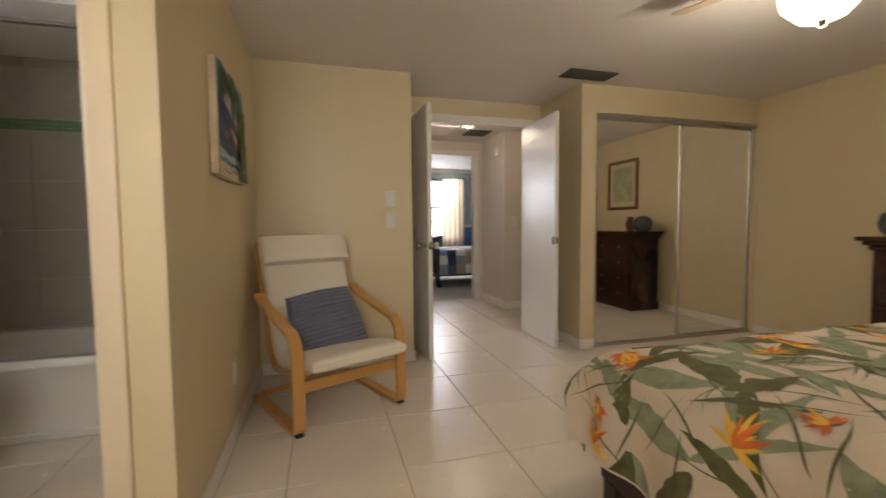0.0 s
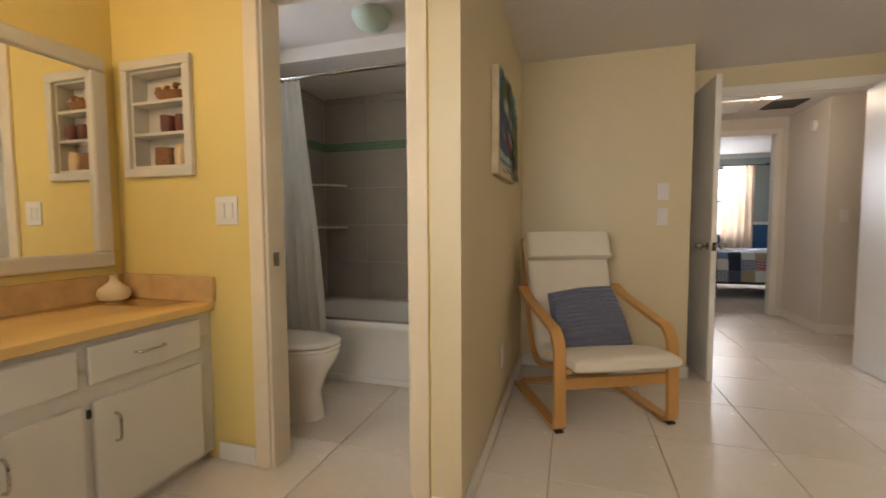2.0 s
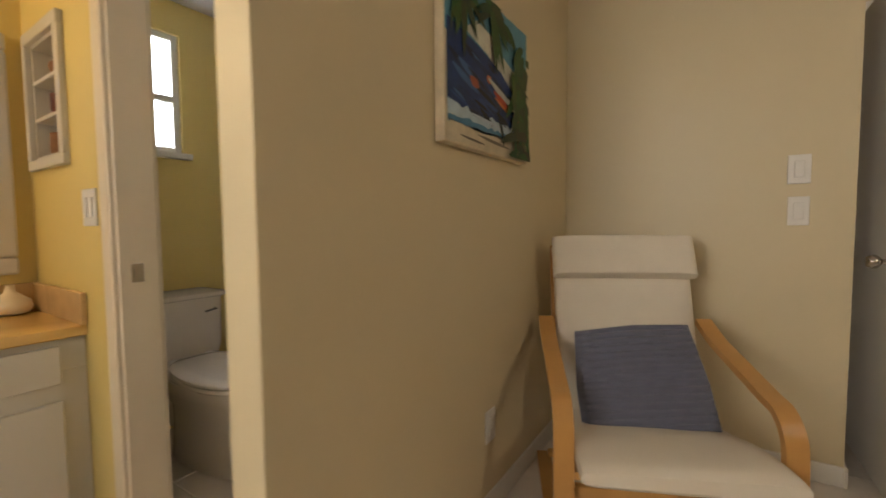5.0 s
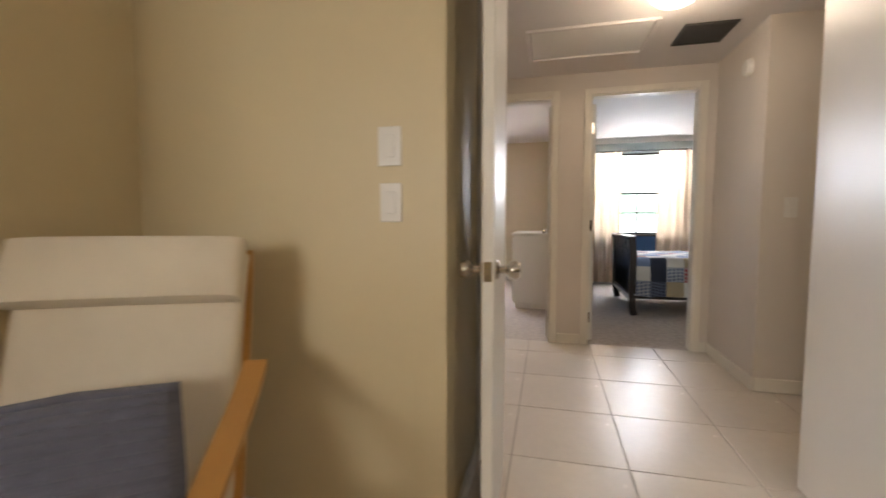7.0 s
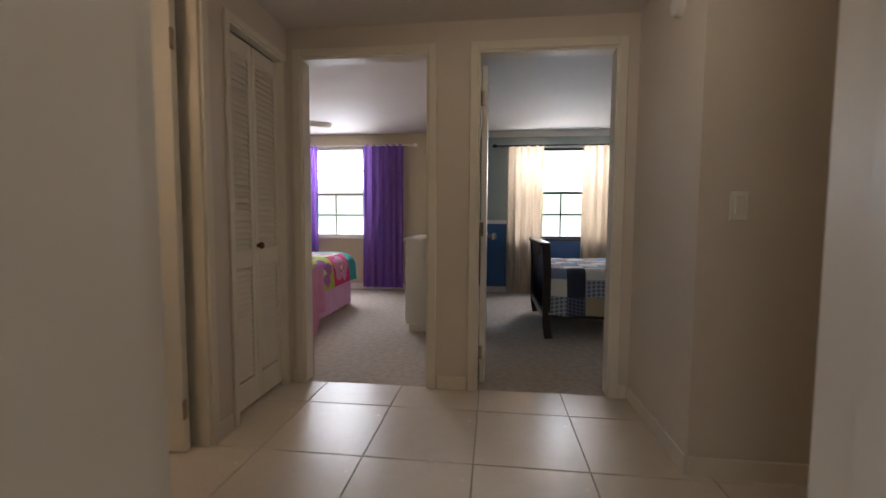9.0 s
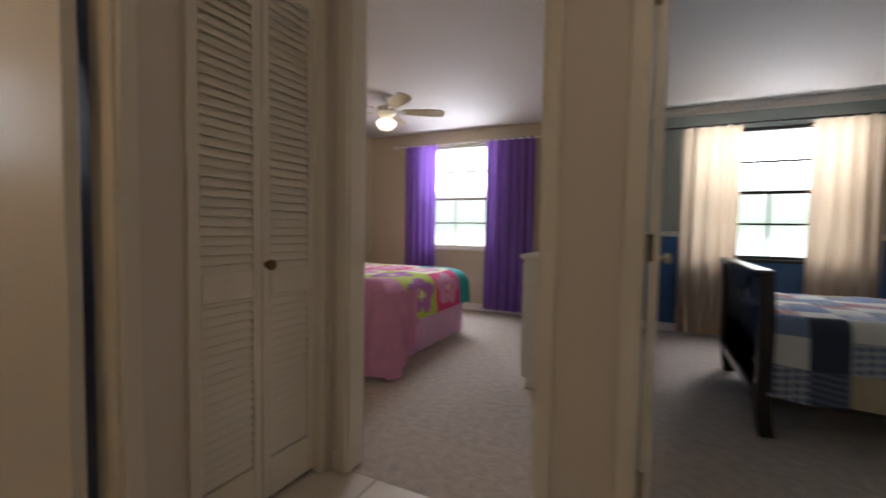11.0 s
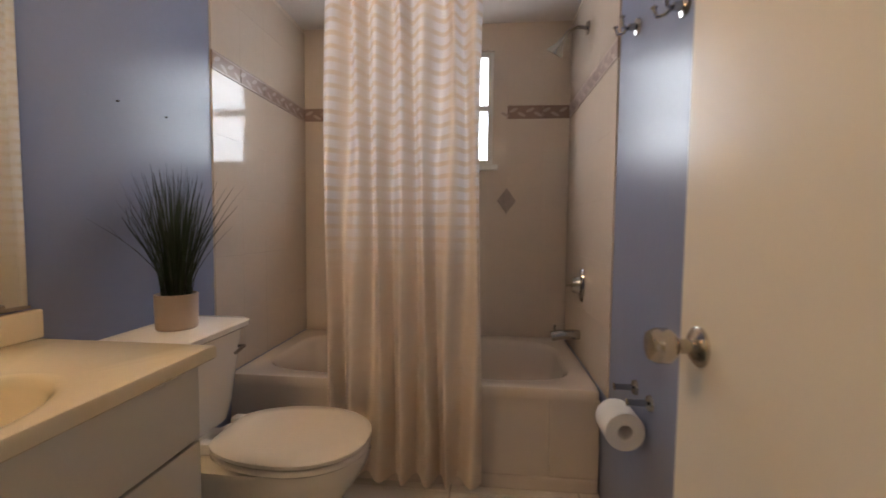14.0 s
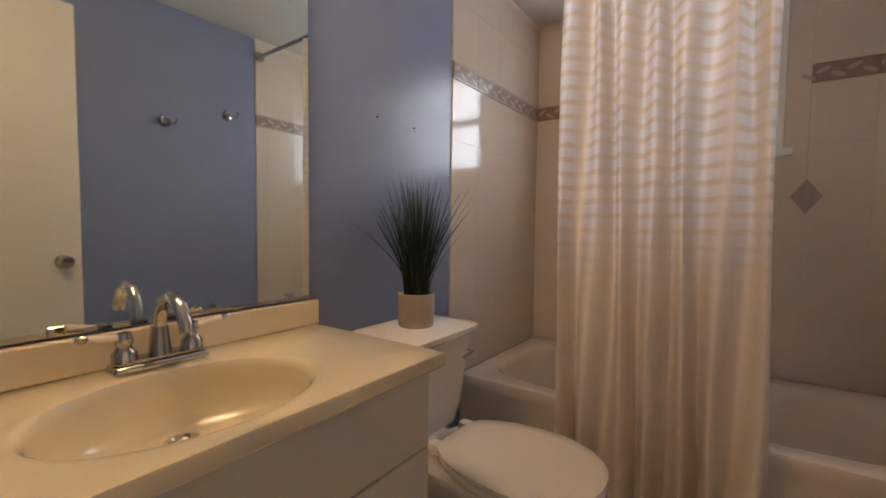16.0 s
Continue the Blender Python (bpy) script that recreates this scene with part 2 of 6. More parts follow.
wall("wall_purple_room_side", -2.0, 2.485, -1.9, 6.3, M_PURPLE_WALL, along="y", z1=HB)
wall("wall_partition_purple", 1.55, 2.585, 1.60, 6.2, M_PURPLE_WALL, along="y", z1=HB)
wall("wall_partition_blue", 1.60, 2.585, 1.65, 6.2, M_GREY_WALL, along="y", z1=HB)
wall("wall_blue_room_side", 4.7, 2.485, 4.8, 6.3, M_GREY_WALL, along="y", z1=HB)
wall("wall_purple_room_window", -1.9, 6.2, 1.60, 6.3, M_PURPLE_WALL, [(-1.05, -0.10, 0.81, 2.17)], z1=HB)
wall("wall_blue_room_window", 1.60, 6.2, 4.7, 6.3, M_GREY_WALL, [(2.16, 3.50, 0.81, 2.12)], z1=HB)
bm = B()
box(bm, -2.2, -4.3, H, 4.9, 2.485, H + 0.12)
mk("ceiling", bm, M_CEIL, label="off-white lightly textured ceiling", category="ceiling", kind="structure")
bm = B()
box(bm, -2.2, 2.485, HB, 4.9, 6.4, HB + 0.12)
mk("ceiling_bedrooms", bm, M_CEIL, label="off-white lightly textured bedroom ceiling", category="ceiling", kind="structure")
bm = B()
box(bm, -2.2, -4.3, -0.10, 4.9, 2.50, -0.005)
floor = mk("floor", bm, M_GROUT, label="beige square ceramic floor tiles with thin joints", category="floor", kind="structure")
bm = B()
box(bm, -2.0, 2.50, -0.10, 4.8, 6.3, -0.002)
mk("floor_carpet", bm, M_CARPET, label="worn beige cut-pile bedroom carpet", category="carpet", kind="structure")

# ---- more materials ----
M_BIRCH = mat("honey_birch_veneer", (0.52, 0.27, 0.08), 0.32, var=0.12, scale=5, bump=0.03, bscale=40)
M_CANVAS = mat("cream_cotton_upholstery", (0.71, 0.63, 0.51), 0.9, var=0.05, scale=7, bump=0.3, bscale=320, sheen=0.1)
M_GREYKNIT = mat("grey_knit_wool", (0.125, 0.13, 0.18), 0.95, var=0.15, scale=18, bump=0.7, bscale=220, sheen=0.2)
M_MAHOG = mat("dark_mahogany", (0.035, 0.012, 0.008), 0.25, var=0.35, scale=6, bump=0.03, bscale=30, coat=0.2)
M_ESPRESSO = mat("espresso_stained_wood", (0.016, 0.010, 0.008), 0.28, var=0.3, scale=6, coat=0.2)
M_COMFORT = mat("cream_printed_cotton", (0.63, 0.53, 0.41), 0.85, var=0.05, scale=9, bump=0.25, bscale=140, sheen=0.1)
M_LEAFPRINT = mat("sage_green_print", (0.095, 0.095, 0.035), 0.85, var=0.75, scale=20)
M_LEAFPALE = mat("pale_sage_print", (0.23, 0.26, 0.165), 0.85, var=0.5, scale=24)
M_ORANGE = mat("orange_flower_print", (0.55, 0.14, 0.03), 0.85, var=0.6, scale=16)
M_YELLOW = mat("yellow_flower_print", (0.72, 0.42, 0.05), 0.85, var=0.35, scale=16)
M_CABWHITE = mat("white_cabinet_paint", (0.61, 0.57, 0.50), 0.35, var=0.03, bump=0.04, bscale=30)
M_LAMIN = mat("tan_counter_laminate", (0.68, 0.44, 0.15), 0.18, var=0.06, scale=9, coat=0.2)
M_SPLASH = mat("tan_marbled_backsplash", (0.55, 0.36, 0.16), 0.25, var=0.22, scale=14)
M_BASKET = mat("brown_wicker", (0.20, 0.09, 0.035), 0.7, var=0.5, scale=40, bump=0.8, bscale=90)
M_POTBROWN = mat("red_brown_glaze", (0.13, 0.035, 0.02), 0.3, var=0.3, scale=20)
M_POTCREAM = mat("cream_glaze", (0.62, 0.46, 0.26), 0.35, var=0.2, scale=20)
M_GARLIC = mat("ivory_ceramic", (0.74, 0.62, 0.42), 0.3, var=0.05, scale=20)
M_WHITECLOTH = mat("white_curtain_cloth", (0.78, 0.77, 0.75), 0.85, var=0.04, scale=8, bump=0.15, bscale=200)
M_TUB = mat("white_enamel", (0.74, 0.71, 0.67), 0.12, var=0.02, coat=0.4)
M_TUB_PINK = mat("almond_enamel", (0.66, 0.57, 0.49), 0.12, var=0.02, coat=0.4)
M_GREENBAND = mat("green_glass_tile", (0.16, 0.26, 0.17), 0.12, var=0.15, scale=20)
M_BRASS = mat("bronze_knob", (0.16, 0.085, 0.04), 0.35, 0.7, var=0.2, scale=30)
M_PALEGREEN = mat("unlit_frosted_glass", (0.48, 0.58, 0.50), 0.3, var=0.03)
M_FANWOOD = mat("fan_blade_maple", (0.52, 0.42, 0.28), 0.4, var=0.12, scale=6)
M_PINK = mat("pink_cotton", (0.60, 0.27, 0.44), 0.9, var=0.15, scale=10, bump=0.2)
M_SKIRT = mat("lilac_pink_cotton", (0.62, 0.36, 0.56), 0.9, var=0.12, scale=10, bump=0.2)
M_MAGENTA = mat("magenta_cotton", (0.58, 0.03, 0.16), 0.9, var=0.2, scale=14)
M_LIME = mat("lime_cotton", (0.42, 0.52, 0.06), 0.9, var=0.15, scale=14)
M_LEMON = mat("pale_yellow_cotton", (0.72, 0.66, 0.48), 0.9, var=0.12, scale=14)
M_TEAL = mat("teal_cotton", (0.02, 0.32, 0.33), 0.9, var=0.2, scale=14)
M_LILAC = mat("lilac_cotton", (0.36, 0.12, 0.36), 0.9, var=0.2, scale=14)
M_QWHITE = mat("off_white_cotton", (0.62, 0.60, 0.56), 0.9, var=0.06, scale=14)
M_QNAVY = mat("navy_cotton", (0.028, 0.035, 0.06), 0.9, var=0.2, scale=14)
M_QBLUE = mat("denim_blue_cotton", (0.17, 0.22, 0.36), 0.9, var=0.15, scale=14)
M_QRED = mat("dark_red_cotton", (0.30, 0.025, 0.04), 0.9, var=0.2, scale=14)
M_QKHAKI = mat("khaki_cotton", (0.36, 0.29, 0.19), 0.9, var=0.1, scale=14)
M_GRASS = mat("dark_artificial_grass", (0.014, 0.026, 0.012), 0.45, var=0.5, scale=30)
M_POTTAN = mat("tan_stoneware", (0.41, 0.32, 0.25), 0.6, var=0.06, scale=12)
M_PAPER = mat("white_tissue", (0.78, 0.76, 0.74), 0.95, var=0.02, bump=0.2)
M_BORDER = mat("terracotta_relief_border", (0.27, 0.185, 0.15), 0.3, var=0.1, scale=20)
M_BORDERPALE = mat("pale_relief_leaf", (0.42, 0.33, 0.28), 0.3, var=0.08, scale=20)
M_DIAMOND = mat("grey_inset_tile", (0.32, 0.265, 0.235), 0.3, var=0.2, scale=40)
M_ALU = mat("satin_aluminium", (0.50, 0.49, 0.47), 0.35, 1.0, var=0.04)
M_GILT = mat("dark_gilt_wood", (0.16, 0.08, 0.03), 0.4, 0.2, var=0.3, scale=20)
M_ARTPAPER = mat("faded_landscape_print", (0.34, 0.34, 0.22), 0.6, var=0.5, scale=7)


def cloth(name, col, clear, bands=False):
    """Thin curtain cloth that lets light through; bands: open-weave stripes, with window backlight painted in above hip
    height.
    """
    m = mat(name, col, 0.9, var=0.05, scale=9, bump=0.2, bscale=260)
    n, l = m.node_tree.nodes, m.node_tree.links
    p, out = n["Principled BSDF"], n["Material Output"]
    tr = n.new("ShaderNodeBsdfTranslucent")
    tr.inputs[0].default_value = (*col, 1)
    mix = n.new("ShaderNodeMixShader")
    mix.inputs[0].default_value = clear
    l.new(p.outputs[0], mix.inputs[1])
    l.new(tr.outputs[0], mix.inputs[2])
    last = mix
    if bands:
        co = n.new("ShaderNodeTexCoord")
        sep = n.new("ShaderNodeSeparateXYZ")
        l.new(co.outputs["UV"], sep.inputs[0])
        wob = n.new("ShaderNodeTexNoise")
        wob.inputs["Scale"].default_value = 9.0
        l.new(co.outputs["UV"], wob.inputs["Vector"])
        off = n.new("ShaderNodeMath")
        off.operation = "MULTIPLY_ADD"
        off.inputs[1].default_value = 0.008
        l.new(wob.outputs["Fac"], off.inputs[0])
        l.new(sep.outputs["Y"], off.inputs[2])
        mul = n.new("ShaderNodeMath")
        mul.operation = "MULTIPLY"
        mul.inputs[1].default_value = 2 * math.pi / 0.05
        l.new(off.outputs[0], mul.inputs[0])
        sn = n.new("ShaderNodeMath")
        sn.operation = "SINE"
        l.new(mul.outputs[0], sn.inputs[0])
        st = n.new("ShaderNodeMapRange")
        st.inputs["From Min"].default_value, st.inputs["From Max"].default_value = -0.75, -0.1
        st.inputs["To Max"].default_value = 0.8
        l.new(sn.outputs[0], st.inputs["Value"])
        # Stripes fade low down: the window's backlight is put into this mask.
        up = n.new("ShaderNodeMapRange")
        up.inputs["From Min"].default_value, up.inputs["From Max"].default_value = 0.85, 1.15
        up.inputs["To Min"].default_value = 0.06
        l.new(sep.outputs["Y"], up.inputs["Value"])
        both = n.new("ShaderNodeMath")
        both.operation = "MULTIPLY"
        fold = n.new("ShaderNodeMath")
        fold.operation = "MULTIPLY"
        fold.inputs[1].default_value = 2 * math.pi / 0.24
        l.new(sep.outputs["X"], fold.inputs[0])
        fsin = n.new("ShaderNodeMath")
        fsin.operation = "SINE"
        l.new(fold.outputs[0], fsin.inputs[0])
        share = n.new("ShaderNodeMapRange")
        share.inputs["From Min"].default_value, share.inputs["From Max"].default_value = -0.9, 0.1
        share.inputs["To Min"].default_value = 0.35
        l.new(fsin.outputs[0], share.inputs["Value"])
        part_way = n.new("ShaderNodeMath")
        part_way.operation = "MULTIPLY"
        l.new(share.outputs[0], part_way.inputs[0])
        l.new(up.outputs[0], part_way.inputs[1])
        l.new(st.outputs[0], both.inputs[0])
        l.new(part_way.outputs[0], both.inputs[1])
        clearb = n.new("ShaderNodeMixShader")
        clearb.inputs[0].default_value = 0.35
        thin = n.new("ShaderNodeBsdfTranslucent")
        thin.inputs[0].default_value = (0.93, 0.89, 0.90, 1)
        weave = n.new("ShaderNodeBsdfDiffuse")
        weave.inputs[0].default_value = (0.80, 0.77, 0.78, 1)
        l.new(thin.outputs[0], clearb.inputs[1])
        l.new(weave.outputs[0], clearb.inputs[2])
        mix2 = n.new("ShaderNodeMixShader")
        l.new(both.outputs[0], mix2.inputs[0])
        l.new(mix.outputs[0], mix2.inputs[1])
        l.new(clearb.outputs[0], mix2.inputs[2])
        last = mix2
    l.new(last.outputs[0], out.inputs["Surface"])
    return m


M_PURPLE = cloth("purple_curtain_cloth", (0.27, 0.135, 0.49), 0.4)
M_ECRU = cloth("ecru_sheer_cloth", (0.78, 0.61, 0.45), 0.6)
M_CURTWHITE = cloth("white_shower_cloth", (0.86, 0.86, 0.85), 0.3)
M_CURTBAND = cloth("cream_striped_shower_cloth", (0.77, 0.65, 0.53), 0.16, True)


def backdrop_mat(name, kind):
    m = bpy.data.materials.new(name)
    m.use_nodes = True
    n, l = m.node_tree.nodes, m.node_tree.links
    n.remove(n["Principled BSDF"])
    em = n.new("ShaderNodeEmission")
    l.new(em.outputs[0], n["Material Output"].inputs["Surface"])
    co = n.new("ShaderNodeTexCoord")
    if kind == "garden":
        sep = n.new("ShaderNodeSeparateXYZ")
        l.new(co.outputs["Object"], sep.inputs[0])
        no = n.new("ShaderNodeTexNoise")
        no.inputs["Scale"].default_value, no.inputs["Detail"].default_value = 0.9, 6
        l.new(co.outputs["Object"], no.inputs["Vector"])
        ad = n.new("ShaderNodeMath")
        ad.operation = "MULTIPLY_ADD"
        ad.inputs[1].default_value = 1.6
        l.new(no.outputs["Fac"], ad.inputs[0])
        l.new(sep.outputs["Z"], ad.inputs[2])
        ra = n.new("ShaderNodeValToRGB")
        ra.color_ramp.elements[0].position, ra.color_ramp.elements[0].color = 0.0, (0.75, 0.78, 0.76, 1)
        ra.color_ramp.elements[1].position, ra.color_ramp.elements[1].color = 1.0, (1, 1, 1, 1)
        for pos, c in ((0.47, (0.88, 0.90, 0.90, 1)), (0.505, (0.46, 0.57, 0.49, 1)), (0.575, (0.58, 0.68, 0.62, 1)), (0.61, (1, 1, 1, 1))):
            e = ra.color_ramp.elements.new(pos)
            e.color = c
        mr = n.new("ShaderNodeMapRange")
        mr.inputs["From Min"].default_value, mr.inputs["From Max"].default_value = -3.0, 7.0
        l.new(ad.outputs[0], mr.inputs["Value"])
        l.new(mr.outputs[0], ra.inputs[0])
        l.new(ra.outputs[0], em.inputs[0])
        em.inputs[1].default_value = 4.6
    else:
        em.inputs[0].default_value = (0.90, 0.95, 1.0, 1)
        em.inputs[1].default_value = 3.0
    return m


bm = B()
box(bm, -16, 13.9, -4, 20, 14.0, 12)
mk("backdrop_garden", bm, backdrop_mat("overexposed_garden", "garden"), label="washed-out garden and sky beyond the bedroom windows", category="backdrop", kind="structure")
bm = B()
box(bm, -4.6, -5, -1, -4.5, 5.5, 5)
mk("backdrop_side", bm, backdrop_mat("overcast_glare", "sky"), label="white overcast glare beyond the bathroom windows", category="backdrop", kind="structure")
bm = B()
box(bm, -60, -60, -0.6, 60, 60, -0.3)
mk("ground", bm, mat("garden_ground", (0.10, 0.13, 0.06), 0.9, var=0.3, scale=0.5), label="plain grassy ground outside the house", category="ground", kind="structure")


# ---- trim ----
def strip(name, x0, y0, x1, y1, z0, z1, material=M_TRIM, label="painted wooden baseboard", category="baseboard", bev=0.004):
    bm = B()
    box(bm, x0, y0, z0, x1, y1, z1, bev)
    return mk(name, bm, material, label=label, category=category, kind="structure")


for a in ((0.0, -1.805, 0.012, -0.012), (0.0, -0.012, 1.13, 0.0), (1.13, -0.012, 1.142, 0.57), (2.548, -0.137, 2.56, 0.57), (2.548, -0.137, 2.69, -0.125),
          (4.488, -4.1, 4.5, -0.14), (-1.17, -1.722, -0.965, -1.71), (-0.11, -1.817, 0.012, -1.805)):
    strip("baseboard", *a, 0.0, 0.085, M_WHITE)
for a in ((0.55, 1.71, 0.562, 1.83), (0.55, 0.67, 0.562, 0.82), (1.51, 2.473, 1.695, 2.485), (2.61, 2.473, 2.658, 2.485), (0.562, 2.473, 0.586, 2.485), (2.658, 1.71, 2.67, 2.473), (2.67, 1.698, 4.6, 1.71), (2.5, 0.67, 4.6, 0.682)):
    strip("baseboard", *a, 0.0, 0.085, M_TRIM)
for a in ((-1.9, 6.188, 1.538, 6.2), (1.538, 2.59, 1.55, 6.188), (1.65, 6.186, 4.7, 6.198)):
    strip("baseboard", *a, 0.0, 0.09, M_WHITE)


def door_frame(name, axis, face, depth, a, b, top, material=M_TRIM, w=0.075, sides=(1, 1), far=True):
    """Jamb lining and casing of a doorway from a to b; face: the plane seen first, depth: to the other face."""
    ob = thing(name, "painted wooden door frame", "door frame", kind="structure")
    d0, d1 = min(face, face + depth), max(face, face + depth)

    def bar(nm, s0, s1, q0, q1, z0, z1):
        bm = B()
        box(bm, *((s0, q0, z0, s1, q1, z1) if axis == "x" else (q0, s0, z0, q1, s1, z1)), 0.003)
        part(nm, bm, material, ob)
    bar("jamb", a, a + 0.02, d0 - 0.002, d1 + 0.002, 0, top - 0.02)
    bar("jamb", b - 0.02, b, d0 - 0.002, d1 + 0.002, 0, top - 0.02)
    bar("head_jamb", a, b, d0 - 0.002, d1 + 0.002, top - 0.02, top)
    sgn = -1 if depth > 0 else 1
    for f, s in ((face, sgn), (face + depth, -sgn)):
        if not far and f != face:
            continue
        q0, q1 = (f - 0.016, f) if s < 0 else (f, f + 0.016)
        if sides[0]:
            bar("casing", a - w + 0.008, a + 0.008, q0, q1, 0, top + w - 0.008)
        if sides[1]:
            bar("casing", b - 0.008, b + w - 0.008, q0, q1, 0, top + w - 0.008)
        bar("head_casing", a + 0.008, b - 0.008, q0, q1, top - 0.008, top + w - 0.008)
    return ob


def knob_set(parent, x, y, z, across, material=M_NICKEL, r=0.027):
    """Two door knobs with roses, on both faces of a leaf; across: unit vector through the leaf."""
    d = Vector(across)
    for s in (1, -1):
        q = (d * s).to_track_quat("Z", "Y").to_matrix().to_4x4()
        m = Matrix.Translation(Vector((x, y, z)) + d * s * 0.0175) @ q
        bm = B()
        lathe(bm, [(0.030, 0), (0.030, 0.004), (0.022, 0.010), (0.011, 0.013), (0.011, 0.030), (0.019, 0.036), (r, 0.046), (r, 0.062), (0.021, 0.072), (0.0001, 0.074)], 20, m)
        part("knob", bm, material, parent, "brushed nickel door knob", True)


def door_leaf(name, hinge, angle, width, height=2.02, pull=True, label="white painted flush door standing open", material=M_WHITE, knob=0.06, kz=0.93, flip=1, hz=(0.2, 1.0, 1.82), latch=True):
    """A flush leaf that reaches from its hinge along angle (degrees)."""
    ob = thing(name, label, "door", (hinge[0], hinge[1], 0.008), angle, kind="structure")
    bm = B()
    box(bm, 0, -0.0175, 0, width, 0.0175, height, 0.002)
    part("leaf", bm, material, ob)
    if pull:
        knob_set(ob, width - knob, 0, kz, (0, 1, 0))
    else:
        bm = B()
        box(bm, width - 0.045, 0.014, kz - 0.035, width - 0.008, 0.021, kz + 0.035, 0.003)
        box(bm, width - 0.045, -0.021, kz - 0.035, width - 0.008, -0.014, kz + 0.035, 0.003)
        part("strike_plate", bm, M_BLACK, ob, "dark metal strike plate")
    if latch:
        bm = B()
        box(bm, width - 0.001, -0.012, kz - 0.028, width + 0.002, 0.012, kz + 0.028)
        box(bm, width + 0.001, -0.006, kz - 0.008, width + 0.008, 0.006, kz + 0.008, 0.002)
        part("latch_plate", bm, M_NICKEL, ob)
    for z in hz:
        bm = B()
        cyl(bm, (-0.006, flip * 0.02, z - 0.045), (-0.006, flip * 0.02, z + 0.045), 0.006, seg=8)
        box(bm, -0.004, flip * 0.0, z - 0.044, 0.0, flip * 0.018, z + 0.044)
        part("hinge", bm, M_NICKEL, ob)
    return ob


door_frame("door_frame_bath", "x", -1.71, 0.11, -0.895, -0.215, 2.05, M_TRIM_WARM)
door_frame("door_frame_double", "x", 0.57, 0.10, 1.165, 2.42, 2.05, M_WHITE, w=0.06)
door_frame("door_frame_hall_bath", "y", 0.55, -0.10, 0.90, 1.68, 2.05, M_TRIM, w=0.045)
door_frame("door_frame_closet", "y", 0.55, -0.05, 1.87, 2.445, 2.05, M_TRIM, w=0.035, sides=(1, 0), far=False)
door_frame("door_frame_purple", "x", 2.485, 0.10, 0.63, 1.46, 2.08, M_TRIM, w=0.05)
door_frame("door_frame_blue", "x", 2.485, 0.10, 1.745, 2.565, 2.08, M_TRIM, w=0.05)
bm = B()
box(bm, -0.877, -1.68, 0.895, -0.873, -1.645, 0.955, 0.001)
box(bm, -0.874, -1.672, 0.912, -0.871, -1.653, 0.938)
mk("strike_plate", bm, M_NICKEL, label="nickel strike plate set in the door jamb", category="hardware")

door_leaf("door_1", (1.235, 0.555), -87.5, 0.60, label="white painted flush door standing open into the bedroom", flip=-1, kz=0.907)
door_leaf("door_2", (2.392, 0.555), -91.5, 0.60, pull=False, label="white painted flush door standing open into the bedroom", flip=1)
door_leaf("door_3", (0.478, 1.608), 179.3, 0.735, knob=0.065, hz=(0.2, 1.82), label="white painted bathroom door standing open", flip=1, kz=0.905)
door_leaf("door_4", (1.438, 2.605), 88.0, 0.73, label="white painted bedroom door standing open", flip=-1)
door_leaf("door_5", (1.79, 2.605), 90.3, 0.74, label="white painted bedroom door standing open", flip=1)


def window(name, axis, face, depth, a, b, z0, z1, frame_mat, mid, bars_v=1, bars_h=(), sill=True, label="single-hung window"):
    """A sash window in a wall hole; mid: height of the meeting rail."""
    ob = thing(name, label, "window", kind="structure")
    d0, d1 = min(face, face + depth), max(face, face + depth)
    c = (d0 + d1) / 2

    def bar(nm, s0, s1, q0, q1, u0, u1, material=frame_mat):
        bm = B()
        box(bm, *((s0, q0, u0, s1, q1, u1) if axis == "x" else (q0, s0, u0, q1, s1, u1)), 0.002)
        return part(nm, bm, material, ob)
    t = 0.032
    bar("window_frame", a, a + t, c - 0.02, c + 0.03, z0, z1)
    bar("window_frame", b - t, b, c - 0.02, c + 0.03, z0, z1)
    bar("window_frame", a + t, b - t, c - 0.02, c + 0.03, z0, z0 + t)
    bar("window_frame", a + t, b - t, c - 0.02, c + 0.03, z1 - t, z1)
    bar("meeting_rail", a + t, b - t, c - 0.022, c + 0.028, mid - 0.016, mid + 0.016)
    for z in bars_h:
        bar("muntin", a + t, b - t, c - 0.008, c + 0.012, z - 0.011, z + 0.011)
    for k in range(bars_v):
        s = a + (b - a) * (k + 1) / (bars_v + 1)
        bar("muntin", s - 0.010, s + 0.010, c - 0.006, c + 0.010, z0 + t, mid - 0.016)
    for u0, u1 in ((z0 + t, mid - 0.016), (mid + 0.016, z1 - t)):
        p = bar("pane", a + t, b - t, c + 0.013, c + 0.017, u0, u1, M_GLASS)
        p.visible_shadow = False
    if sill:
        s = 1 if depth < 0 else -1
        q = face
        bar("window_sill", a - 0.03, b + 0.03, min(q, q + s * 0.04), max(q, q + s * 0.04), z0 - 0.03, z0)
    return ob


window("window_1", "x", 6.2, 0.1, -1.05, -0.10, 0.81, 2.17, M_WHITE, 1.46, 1, (1.14, 1.82), label="white single-hung bedroom window, bright with daylight")
window("window_2", "x", 6.2, 0.1, 2.16, 3.50, 0.81, 2.12, M_BLACK, 1.475, 1, (1.16, 1.78), label="dark-framed single-hung bedroom window, bright with daylight")
window("window_3", "y", -2.06, -0.1, 0.56, 1.32, 1.44, 2.10, M_WHITE, 1.775, 0, label="small white bathroom window, bright with daylight")
window("window_5", "y", -1.73, -0.1, -1.44, -1.10, 1.46, 2.08, M_WHITE, 1.745, 0, label="small white bathroom window, bright with daylight")
